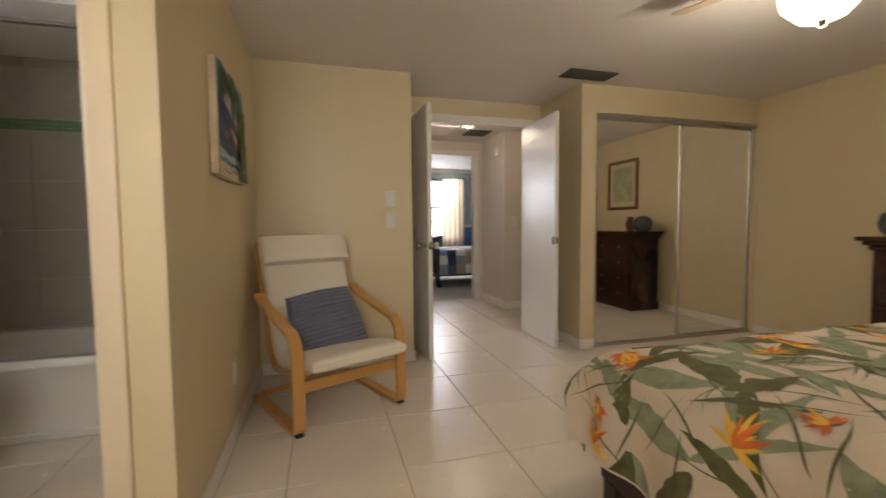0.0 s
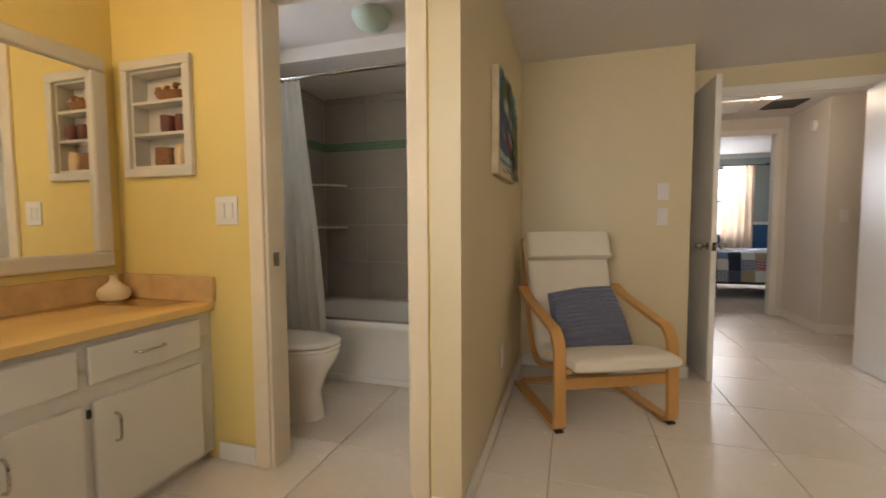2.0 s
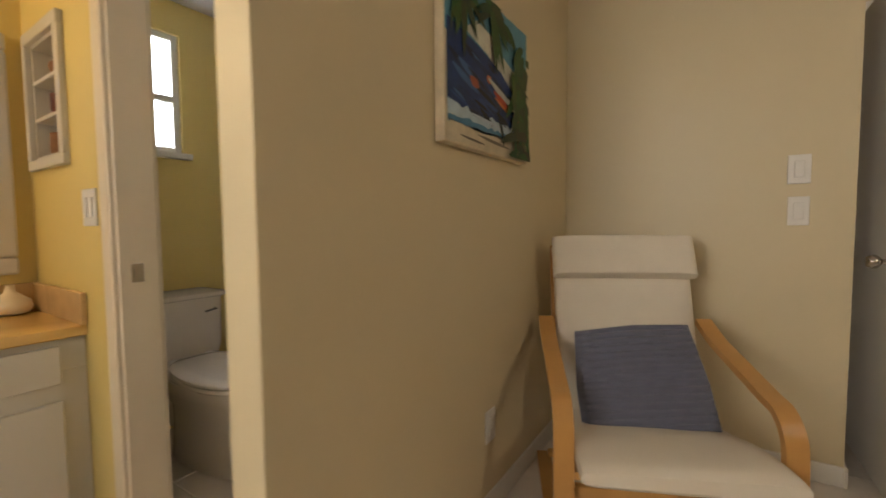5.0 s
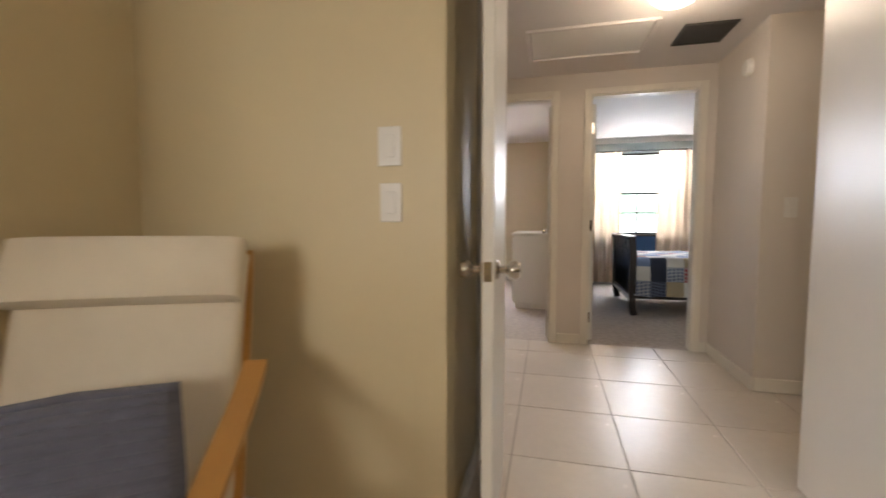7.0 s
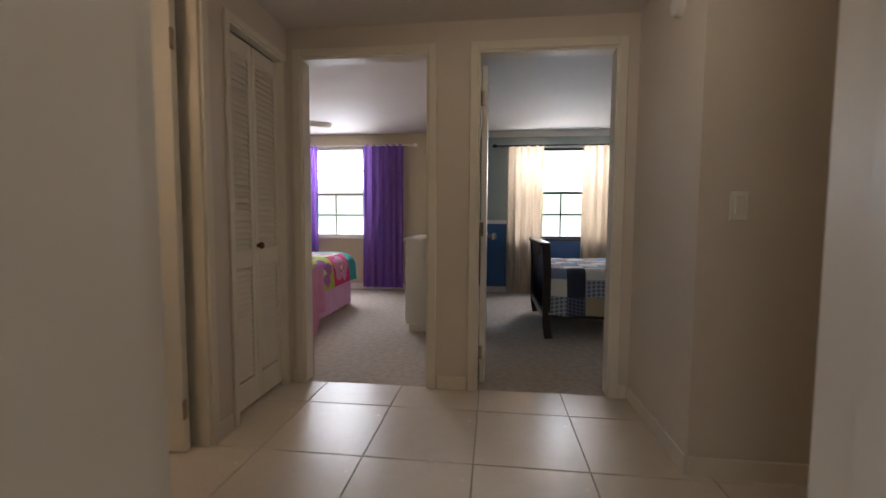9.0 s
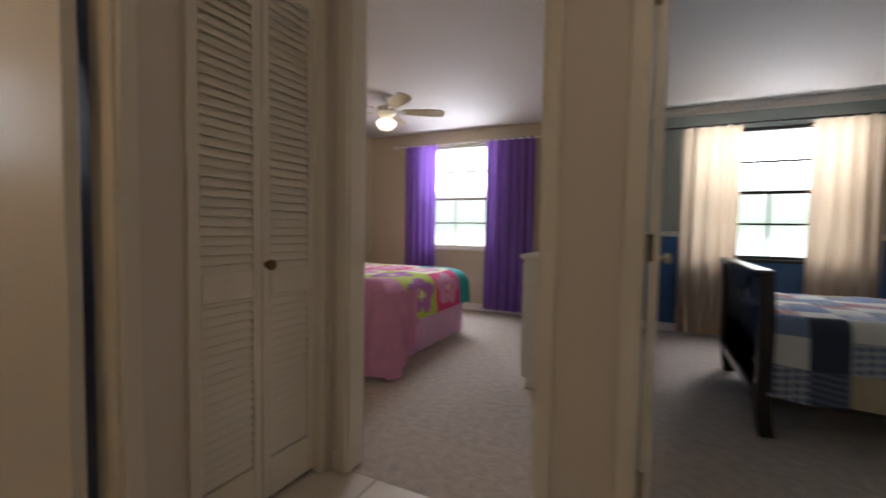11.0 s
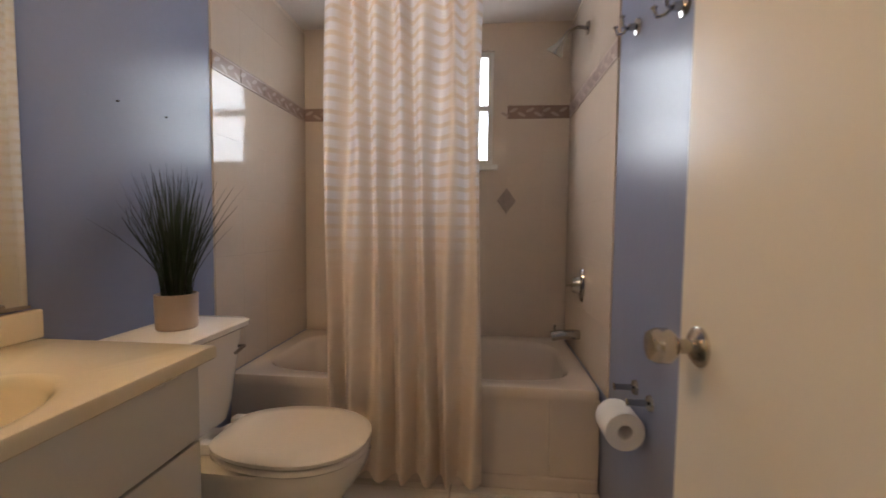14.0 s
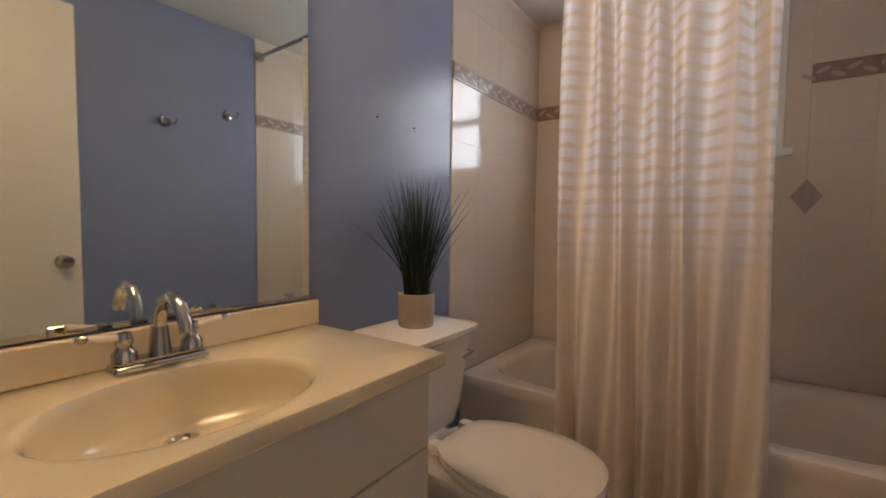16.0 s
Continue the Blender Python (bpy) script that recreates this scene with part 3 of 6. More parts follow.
window("window_4", "x", -4.1, -0.1, -0.80, 0.50, 0.85, 2.05, M_WHITE, 1.45, 1, label="white bedroom window")
bm = B()
box(bm, -1.73, -0.74, 2.16, -0.11, 0.085, 2.25)
mk("soffit", bm, M_CEIL, label="white lowered ceiling over the tub", category="soffit", kind="structure")

# ceiling hatch in the hall
ob = thing("attic_hatch", "white painted attic hatch panel with a thin trim in the ceiling", "hatch", kind="structure")
bm = B()
box(bm, 1.30, 1.60, 2.243, 2.03, 2.07, 2.249, 0.001)
part("panel", bm, M_WHITE, ob)
for a in ((1.27, 1.57, 1.30, 2.10), (2.03, 1.57, 2.06, 2.10), (1.30, 1.57, 2.03, 1.60), (1.30, 2.07, 2.03, 2.10)):
    bm = B()
    box(bm, a[0], a[1], 2.232, a[2], a[3], 2.25, 0.004)
    part("trim", bm, M_CEIL, ob)


def vent(name, x0, y0, x1, y1, label):
    ob = thing(name, label, "vent")
    bm = B()
    box(bm, x0 + 0.02, y0 + 0.02, 2.246, x1 - 0.02, y1 - 0.02, 2.249)
    part("backing", bm, M_BLACK, ob)
    bm = B()
    for a in ((x0, y0, x1, y0 + 0.02), (x0, y1 - 0.02, x1, y1), (x0, y0 + 0.02, x0 + 0.02, y1 - 0.02), (x1 - 0.02, y0 + 0.02, x1, y1 - 0.02)):
        box(bm, a[0], a[1], 2.238, a[2], a[3], 2.25, 0.002)
    part("frame", bm, M_DARK, ob)
    k = int((y1 - y0 - 0.04) / 0.022)
    for i in range(k):
        bm = B()
        y = y0 + 0.03 + i * 0.022
        box(bm, x0 + 0.02, y - 0.007, 2.240, x1 - 0.02, y + 0.004, 2.243)
        part("slat", bm, M_DARK, ob)


vent("ceiling_vent", 2.28, -0.40, 2.70, -0.22, "dark metal air vent in the bedroom ceiling")
vent("ceiling_vent", 2.22, 1.72, 2.52, 2.04, "dark metal return-air vent in the hall ceiling")


def plate(name, at, turn, label, rockers=1, w=0.075, h=0.118, outlet=False):
    """A wall plate; its face looks along local -y."""
    ob = tagged(new(name), label, "switch" if not outlet else "outlet")
    ob.matrix_basis = pose(*at, 0, 0, turn)
    bm = B()
    box(bm, -w / 2, -0.007, -h / 2, w / 2, 0, h / 2, 0.003, 2)
    part("cover", bm, M_PLASTIC, ob)
    for k in range(rockers):
        cx = (k - (rockers - 1) / 2) * 0.046
        if outlet:
            for z in (-0.02, 0.02):
                bm = B()
                box(bm, cx - 0.014, -0.009, z - 0.014, cx + 0.014, -0.006, z + 0.014, 0.002)
                part("socket", bm, M_WHITE, ob)
        else:
            bm = B()
            box(bm, cx - 0.0165, -0.012, -0.034, cx + 0.0165, -0.006, 0.034, 0.002)
            part("rocker", bm, M_PLASTIC, ob)
    return ob


plate("light_switch", (0.955, 0, 1.285), 0, "white rocker switch plate on the cream wall")
plate("light_switch", (0.957, 0, 1.115), 0, "white rocker switch plate on the cream wall", w=0.07)
plate("wall_outlet", (0.0, -0.90, 0.335), 90, "white wall outlet low on the cream wall", outlet=True)
plate("light_switch", (-1.085, -1.71, 1.14), 0, "white double rocker switch beside the bathroom door", 2, 0.118, 0.125)
plate("light_switch", (2.82, 1.71, 1.13), 0, "cream switch plate on the hall wall", w=0.07)
bm = B()
lathe(bm, [(0.055, 0), (0.055, 0.012), (0.045, 0.03), (0.02, 0.036), (0.0001, 0.036)], 24, pose(2.67, 1.95, 2.03, 0, -90, 0))
mk("smoke_detector", bm, M_PLASTIC, label="round white smoke detector on the hall wall", category="detector", smooth=True)

# hall ceiling dome
ob = thing("ceiling_light", "lit frosted dome ceiling light in the hall", "ceiling light", (2.05, 1.27, 2.25))
bm = B()
lathe(bm, [(0.118, -0.03), (0.135, -0.03), (0.14, -0.012), (0.135, 0.0)], 32)
part("base", bm, M_WHITE, ob, smooth=True)
bm = B()
lathe(bm, [(0.0001, -0.085), (0.05, -0.08), (0.09, -0.062), (0.115, -0.036), (0.12, -0.03)], 32)
part("shade", bm, M_LAMPGLASS, ob, "lit frosted glass bowl", True).visible_shadow = False
ob = thing("ceiling_light", "unlit pale green glass ceiling light in the small bathroom", "ceiling light", (-0.72, -1.0, 2.25))
bm = B()
lathe(bm, [(0.0001, -0.09), (0.05, -0.085), (0.09, -0.06), (0.11, -0.02), (0.11, 0)], 28)
part("shade", bm, M_PALEGREEN, ob, smooth=True)


def ceiling_fan(name, at, label, blade_mat, drop, span, turn, lamp_r, body):
    ob = thing(name, label, "ceiling fan", at, turn)
    bm = B()
    lathe(bm, [(0.065, 0), (0.06, -0.03), (0.02, -0.055)], 20)
    part("canopy", bm, body, ob, smooth=True)
    bm = B()
    cyl(bm, (0, 0, -0.05), (0, 0, -drop), 0.012)
    part("downrod", bm, body, ob)
    bm = B()
    lathe(bm, [(0.03, -drop + 0.02), (0.09, -drop), (0.10, -drop - 0.05), (0.06, -drop - 0.085), (0.04, -drop - 0.11)], 24)
    part("motor", bm, body, ob, smooth=True)
    for k in range(5):
        a = pose(0, 0, 0, 0, 0, 72 * k) @ pose(0, 0, -drop - 0.03, -14, 0, 0)
        bm = B()
        ring = [(0.17, -0.045), (0.30, -0.062), (span - 0.05, -0.068), (span, -0.04), (span, 0.04), (span - 0.05, 0.068), (0.30, 0.062), (0.17, 0.045)]
        lo = [bm.verts.new((x, y, -0.003)) for x, y in ring]
        hi = [bm.verts.new((x, y, 0.003)) for x, y in ring]
        bm.faces.new(lo[::-1])
        bm.faces.new(hi)
        for i in range(8):
            bm.faces.new((lo[i], lo[(i + 1) % 8], hi[(i + 1) % 8], hi[i]))
        bl = part("blade", bm, blade_mat, ob, at=a)
        bm = B()
        box(bm, 0.08, -0.018, -0.008, 0.20, 0.018, -0.003, 0.002)
        part("blade_iron", bm, body, bl)
    bm = B()
    z = -drop - 0.11
    lathe(bm, [(0.0001, z - lamp_r * 1.15), (lamp_r * 0.55, z - lamp_r * 1.05), (lamp_r * 0.95, z - lamp_r * 0.6), (lamp_r, z - lamp_r * 0.3), (lamp_r * 0.7, z - 0.01), (0.04, z)], 28)
    part("shade", bm, M_LAMPGLASS, ob, "lit frosted glass globe", True).visible_shadow = False
    bm = B()
    lathe(bm, [(0.0001, z - lamp_r * 1.35), (0.012, z - lamp_r * 1.3), (0.02, z - lamp_r * 1.16), (0.012, z - lamp_r * 1.1)], 12)
    part("finial", bm, body, ob, smooth=True)
    return ob


ceiling_fan("ceiling_fan", (-0.60, 4.60, HB), "white ceiling fan with maple blades and a lit globe", M_FANWOOD, 0.12, 0.58, 33, 0.095, M_WHITE)
ceiling_fan("ceiling_fan", (2.50, -1.93, 2.25), "bronze ceiling fan with a wide lit glass bowl", M_FANWOOD, 0.04, 0.60, 40, 0.152, M_NICKEL)


# ---- bedroom ----
# bentwood armchair: local x forward, y across
chair = thing("armchair", "bentwood birch armchair with a cream cushion, standing in the corner", "armchair", (0.600, -0.893, 0), -65.0)


def smooth_path(pts, n):
    """A Catmull-Rom curve through pts (x, z)."""
    out = []
    P = [pts[0], *pts, pts[-1]]
    for i in range(1, len(P) - 2):
        for k in range(n):
            t = k / n
            out.append(tuple(0.5 * (2 * P[i][c] + (P[i + 1][c] - P[i - 1][c]) * t + (2 * P[i - 1][c] - 5 * P[i][c] + 4 * P[i + 1][c] - P[i + 2][c]) * t * t
                                    + (3 * P[i][c] - P[i - 1][c] - 3 * P[i + 1][c] + P[i + 2][c]) * t ** 3) for c in (0, 1)))
    out.append(pts[-1])
    return out


def bent(name, pts, y, half, th, material, parent, n=6, label=""):
    pp = smooth_path(pts, n)
    p3 = [(x, y, z) for x, z in pp]
    nn = []
    for i in range(len(pp)):
        a, b = pp[max(0, i - 1)], pp[min(len(pp) - 1, i + 1)]
        nn.append((-(b[1] - a[1]), 0, b[0] - a[0]))
    bm = B()
    ribbon(bm, p3, nn, half, th)
    return part(name, bm, material, parent, label, True)


for y in (-0.315, 0.315):
    bent("side_frame", [(-0.66, 0.018), (-0.40, 0.016), (-0.10, 0.014), (-0.025, 0.018), (0.005, 0.06), (0.003, 0.20), (-0.002, 0.36), (-0.012, 0.455), (-0.06, 0.515), (-0.14, 0.535), (-0.30, 0.575), (-0.46, 0.615), (-0.58, 0.665)],
         y, 0.03, 0.024, M_BIRCH, chair)
    bm = B()
    box(bm, -0.035, y - 0.022, 0.0, 0.012, y + 0.022, 0.012, 0.003)
    part("foot_pad", bm, M_BLACK, chair)
    bent("seat_rail", [(0.02, 0.325), (-0.12, 0.30), (-0.34, 0.245), (-0.46, 0.25), (-0.53, 0.34), (-0.60, 0.56), (-0.68, 0.80), (-0.715, 0.97)], y * 0.86, 0.014, 0.022, M_BIRCH, chair)
bm = B()
box(bm, -0.035, -0.30, 0.215, -0.012, 0.30, 0.275, 0.004)
part("front_stretcher", bm, M_BIRCH, chair)
bm = B()
box(bm, -0.64, -0.30, 0.03, -0.60, 0.30, 0.055, 0.004)
part("rear_stretcher", bm, M_BIRCH, chair)


def pad(name, pts, half, th, material, parent, n=8, taper=None, label="", across=12):
    """A soft cushion that follows a bent path, with rounded sides."""
    pp = smooth_path(pts, n)
    bm = B()
    L = len(pp)
    rows = []
    for i in range(L):
        a, b = pp[max(0, i - 1)], pp[min(L - 1, i + 1)]
        nx, nz = -(b[1] - a[1]), b[0] - a[0]
        d = math.hypot(nx, nz) or 1
        nx, nz = nx / d, nz / d
        s = i / (L - 1)
        e = min(1.0, min(s, 1 - s) * 14)
        tt = th * (0.45 + 0.55 * math.sqrt(max(0.0, 1 - (1 - e) ** 2)))
        w = half * (taper(s) if taper else 1)
        row = []
        for k in range(across * 2):
            ang = 2 * math.pi * k / (across * 2)
            cx, cz = math.cos(ang), math.sin(ang)
            ux = math.copysign(abs(cx) ** 0.28, cx)
            uz = math.copysign(abs(cz) ** 0.45, cz)
            puff = 1 + 0.05 * math.sin(9 * s + 3 * ux)
            row.append(bm.verts.new((pp[i][0] + nx * uz * tt * puff, ux * w, pp[i][1] + nz * uz * tt * puff)))
        rows.append(row)
    for a, b in zip(rows, rows[1:]):
        for k in range(across * 2):
            bm.faces.new((a[k], a[(k + 1) % (across * 2)], b[(k + 1) % (across * 2)], b[k]))
    bm.faces.new(rows[0][::-1])
    bm.faces.new(rows[-1])
    return part(name, bm, material, parent, label, True)


pad("cushion", [(0.115, 0.375), (-0.06, 0.368), (-0.25, 0.325), (-0.38, 0.30), (-0.46, 0.335), (-0.52, 0.48), (-0.59, 0.70), (-0.655, 0.90), (-0.675, 0.96)], 0.285, 0.042, M_CANVAS, chair,
    taper=lambda s: 1.0 - 0.05 * math.sin(math.pi * s))
pad("headrest", [(-0.575, 0.845), (-0.60, 0.90), (-0.625, 0.96), (-0.645, 1.005)], 0.285, 0.05, M_CANVAS, chair)

# grey rib-knit pillow leaning on the chair
pillow = thing("throw_pillow", "grey rib-knit square pillow leaning on the armchair cushion", "pillow", (0.600, -0.893, 0), -65.0)
bm = B()


def pillow_side(sgn):
    def f(u, v):
        a, b = 2 * u - 1, 2 * v - 1
        fat = (max(0.0, (1 - a ** 4)) * max(0.0, (1 - b ** 4))) ** 0.45
        pinch = 1 - 0.05 * (abs(a) * abs(b))
        rib = 0.011 * abs(math.sin(v * math.pi * 17)) ** 0.6 * (1 if sgn > 0 else 0) * min(1, fat * 3)
        return Vector((sgn * (0.055 * fat + rib), a * (0.230 - 0.012 * b) * pinch, b * 0.216 * pinch))
    return f


sheet(bm, pillow_side(1), 24, 120)
sheet(bm, pillow_side(-1), 16, 24)
part("cover", bm, M_GREYKNIT, pillow, smooth=True, at=pose(-0.312, 0.0, 0.488, 0, -26, 0) @ pose(0, 0, 0, 5, 0, 0))

# canvas with a beach scene
canvas = thing("canvas_painting", "unframed beach canvas with palms and boats", "painting", (0.0, -0.932, 1.56), 0)
bm = B()
box(bm, 0.002, -0.31, -0.25, 0.036, 0.285, 0.25, 0.003)
part("stretched_canvas", bm, mat("canvas_edge", (0.62, 0.52, 0.36), 0.8, var=0.35, scale=12), canvas, "cream canvas with ragged painted edges")


def paint(name, poly, col, lift, var=0.25):
    """A flat painted area on the canvas; poly in (across, up) metres."""
    bm = B()
    vs = [bm.verts.new((0.0365 + lift * 0.0006, y, z)) for y, z in poly]
    bm.faces.new(vs)
    part(name, bm, mat(name + "_paint", col, 0.5, var=var, scale=25, bump=0.3, bscale=90), canvas)


def band(y0, y1, zs0, zs1, wob=0.006, n=16):
    rnd = random.Random(int((zs0 + 3) * 997 + (zs1 + 2) * 631))
    up = [(y0 + (y1 - y0) * i / n, zs1 + rnd.uniform(-wob, wob)) for i in range(n + 1)]
    dn = [(y0 + (y1 - y0) * i / n, zs0 + rnd.uniform(-wob, wob)) for i in range(n, -1, -1)]
    return up + dn


paint("sky", band(-0.306, 0.283, 0.06, 0.247, 0.002), (0.10, 0.27, 0.36), 1)
paint("cloud", [(-0.20, 0.10), (-0.12, 0.15), (-0.02, 0.14), (0.06, 0.10), (0.20, 0.06), (0.27, -0.02), (0.27, -0.06), (0.10, 0.02), (-0.05, 0.07)], (0.62, 0.60, 0.50), 2)
paint("sea", [(-0.298, 0.10), (-0.10, 0.075), (0.05, 0.04), (0.18, -0.02), (0.283, -0.07), (0.283, -0.17), (-0.298, -0.16)], (0.012, 0.035, 0.13), 3, 0.5)
paint("surf", band(-0.298, 0.15, -0.175, -0.135, 0.010), (0.42, 0.52, 0.58), 4)
paint("shallow_water", band(-0.298, 0.10, -0.192, -0.168, 0.006), (0.08, 0.22, 0.36), 5)
paint("sand", band(-0.306, 0.283, -0.247, -0.185, 0.006), (0.55, 0.47, 0.33), 5)
rnd = random.Random(11)
STROKES = [(0.010, 0.016, 0.045), (0.012, 0.03, 0.10), (0.02, 0.06, 0.20), (0.006, 0.008, 0.012), (0.05, 0.12, 0.28), (0.42, 0.46, 0.48)]


def stroke(cy, cz, L, w, tilt, col, lift):
    """One tapering brush stroke."""
    ca, sa = math.cos(tilt), math.sin(tilt)
    pts = []
    for s, o in ((-0.5, -0.3), (-0.2, -1), (0.2, -0.9), (0.5, -0.2), (0.5, 0.2), (0.25, 1), (-0.2, 0.8), (-0.5, 0.4)):
        pts.append((max(-0.297, min(0.281, cy + ca * L * s - sa * w * o)), max(-0.244, min(0.244, cz + sa * L * s + ca * w * o))))
    paint("brush_stroke", pts, col, lift, 0.3)


for k in range(46):
    y = rnd.uniform(-0.25, 0.24)
    top = 0.09 - 0.30 * (y + 0.27)
    stroke(y, rnd.uniform(-0.15, max(-0.12, top)), rnd.uniform(0.07, 0.17), rnd.uniform(0.005, 0.014), rnd.uniform(-0.45, -0.1), STROKES[rnd.choice((0, 0, 1, 1, 2, 3, 3, 4))], 5.2 + 0.02 * k)
for y, z, L, w, col in ((0.05, -0.035, 0.20, 0.012, (0.50, 0.50, 0.46)), (0.17, -0.065, 0.16, 0.016, (0.55, 0.52, 0.44)), (0.055, -0.058, 0.13, 0.012, (0.42, 0.06, 0.025)), (0.06, -0.075, 0.12, 0.006, (0.52, 0.16, 0.04)), (0.20, -0.10, 0.10, 0.010, (0.42, 0.09, 0.03)),
                       (-0.14, -0.045, 0.06, 0.016, (0.30, 0.07, 0.035)), (-0.04, -0.01, 0.035, 0.014, (0.48, 0.15, 0.07)), (-0.02, 0.03, 0.05, 0.010, (0.012, 0.02, 0.04)), (0.06, -0.12, 0.10, 0.010, (0.008, 0.012, 0.014)), (0.20, -0.16, 0.11, 0.012, (0.01, 0.016, 0.014)), (-0.05, -0.15, 0.22, 0.006, (0.45, 0.52, 0.58)), (0.0, -0.21, 0.24, 0.006, (0.16, 0.13, 0.09)), (-0.15, -0.225, 0.16, 0.004, (0.10, 0.08, 0.06))):
    stroke(y, z, L, w, -0.28 if z > -0.13 else -0.05, col, 6.6 + 0.02 * (y + 1))
for y, z in ((0.05, -0.15), (0.165, -0.15)):
    stroke(y, z, 0.13, 0.011, -1.2, (0.008, 0.012, 0.014), 7.2)
rnd = random.Random(5)
for k in range(76):
    cy, cz = (-0.21, 0.20) if k < 14 else ((-0.03, 0.21) if k < 30 else (0.15 + 0.05 * (k % 3), 0.15 - 0.009 * (k - 30)))
    a = rnd.uniform(0, 2 * math.pi)
    L, w = rnd.uniform(0.09, 0.16), rnd.uniform(0.016, 0.028)
    ca, sa = math.cos(a), math.sin(a)
    pts = []
    for s, o in ((0, -1), (0.35, -1.4), (0.75, -1), (1, 0), (0.75, 1), (0.35, 1.4), (0, 1)):
        y, z = cy + ca * L * s - sa * w * o * 0.6, cz + sa * L * s + ca * w * o * 0.6 - 0.05 * s * s
        pts.append((max(-0.282, min(0.282, y)), max(-0.245, min(0.246, z))))
    paint("palm_leaf", pts, (0.012 + 0.035 * rnd.random(), 0.03 + 0.06 * rnd.random(), 0.015), 9 + k * 0.3, 0.5)

# mirrored closet doors
for k, (x0, x1, y) in enumerate(((2.705, 3.62, -0.098), (3.575, 4.485, -0.072))):
    ob = thing("mirror_door", "sliding mirrored closet door in a thin metal frame", "mirror door", (0, 0, 0), group="mirrored closet doors")
    bm = B()
    box(bm, x0 + 0.022, y - 0.003, 0.035, x1 - 0.022, y + 0.003, 1.965)
    part("mirror_glass", bm, M_MIRROR, ob)
    for a in ((x0, 0.015, x0 + 0.024, 1.985), (x1 - 0.024, 0.015, x1, 1.985), (x0 + 0.024, 0.015, x1 - 0.024, 0.037), (x0 + 0.024, 1.963, x1 - 0.024, 1.985)):
        bm = B()
        box(bm, a[0], y - 0.011, a[1], a[2], y + 0.011, a[3], 0.002)
        part("frame_bar", bm, M_ALU, ob)
ob = thing("closet_track", "metal header track of the sliding mirror doors", "track", kind="structure")
bm = B()
box(bm, 2.70, -0.120, 1.985, 4.49, -0.05, 2.02, 0.002)
part("header", bm, M_ALU, ob)
bm = B()
box(bm, 2.70, -0.112, 0.0, 4.49, -0.055, 0.014, 0.002)
part("sill_track", bm, M_ALU, ob)


def handle(parent, p0, p1, out, material=M_NICKEL, r=0.005):
    """An arched pull between two points; out: the way it stands off."""
    p0, p1, o = Vector(p0), Vector(p1), Vector(out)
    pts = [p0 + (p1 - p0) * s + o * h for s, h in ((0, 0), (0.03, 0.6), (0.12, 0.92), (0.3, 1.0), (0.5, 1.03), (0.7, 1.0), (0.88, 0.92), (0.97, 0.6), (1, 0))]
    bm = B()
    tube(bm, pts, r)
    return part("handle", bm, material, parent, smooth=True)


# dark dresser along the side wall
ob = thing("dresser", "dark mahogany dresser with a moulded top against the wall", "dresser", (4.05, -1.98, 0))
bm = B()
box(bm, 0.03, -0.70, 0.08, 0.43, 0.70, 0.88, 0.004)
part("body", bm, M_MAHOG, ob)
bm = B()
box(bm, -0.03, -0.78, 0.945, 0.44, 0.78, 0.975, 0.008, 2)
box(bm, -0.01, -0.75, 0.915, 0.44, 0.75, 0.945, 0.01, 2)
box(bm, 0.015, -0.725, 0.88, 0.44, 0.725, 0.915, 0.01, 2)
part("top", bm, M_MAHOG, ob)
bm = B()
box(bm, 0.005, -0.73, 0.0, 0.43, 0.73, 0.10, 0.012, 2)
part("plinth", bm, M_MAHOG, ob)
for r, (z0, z1) in enumerate(((0.70, 0.86), (0.49, 0.68), (0.30, 0.47), (0.12, 0.28))):
    for y0, y1 in ((-0.67, -0.01), (0.01, 0.67)):
        bm = B()
        box(bm, 0.012, y0, z0, 0.032, y1, z1, 0.006, 2)
        d = part("drawer", bm, M_MAHOG, ob)
        for s in (0.25, 0.75):
            bm = B()
            lathe(bm, [(0.008, 0), (0.008, 0.012), (0.016, 0.018), (0.014, 0.026), (0.0001, 0.028)], 12, pose(0.012, y0 + (y1 - y0) * s, (z0 + z1) / 2, 0, -90, 0))
            part("knob", bm, M_BRASS, d, smooth=True)


def vase(name, at, prof, material, label):
    bm = B()
    lathe(bm, prof, 24)
    return mk(name, bm, material, label=label, category="vase", smooth=True, at=pose(*at))


vase("vase", (4.27, -1.54, 0.975), [(0.045, 0), (0.05, 0.01), (0.04, 0.03), (0.06, 0.08), (0.055, 0.12), (0.03, 0.155), (0.045, 0.185), (0.04, 0.185), (0.025, 0.155), (0.0001, 0.15)], M_POTBROWN, "red-brown glazed vase on the dresser")
vase("vase", (4.27, -1.32, 0.975), [(0.06, 0), (0.10, 0.03), (0.115, 0.09), (0.10, 0.15), (0.05, 0.19), (0.03, 0.195), (0.0001, 0.18)], mat("slate_ceramic", (0.06, 0.065, 0.075), 0.4, var=0.3, scale=20), "round slate-grey pot on the dresser")
ob = thing("framed_picture", "gilt-framed faded landscape print over the dresser", "picture", (4.5, -1.965, 1.61))
bm = B()
box(bm, -0.012, -0.27, -0.31, -0.002, 0.27, 0.31)
part("mat_board", bm, mat("cream_mat_board", (0.55, 0.50, 0.36), 0.8, var=0.05), ob)
bm = B()
box(bm, -0.015, -0.20, -0.24, -0.0125, 0.20, 0.24)
part("print", bm, M_ARTPAPER, ob)
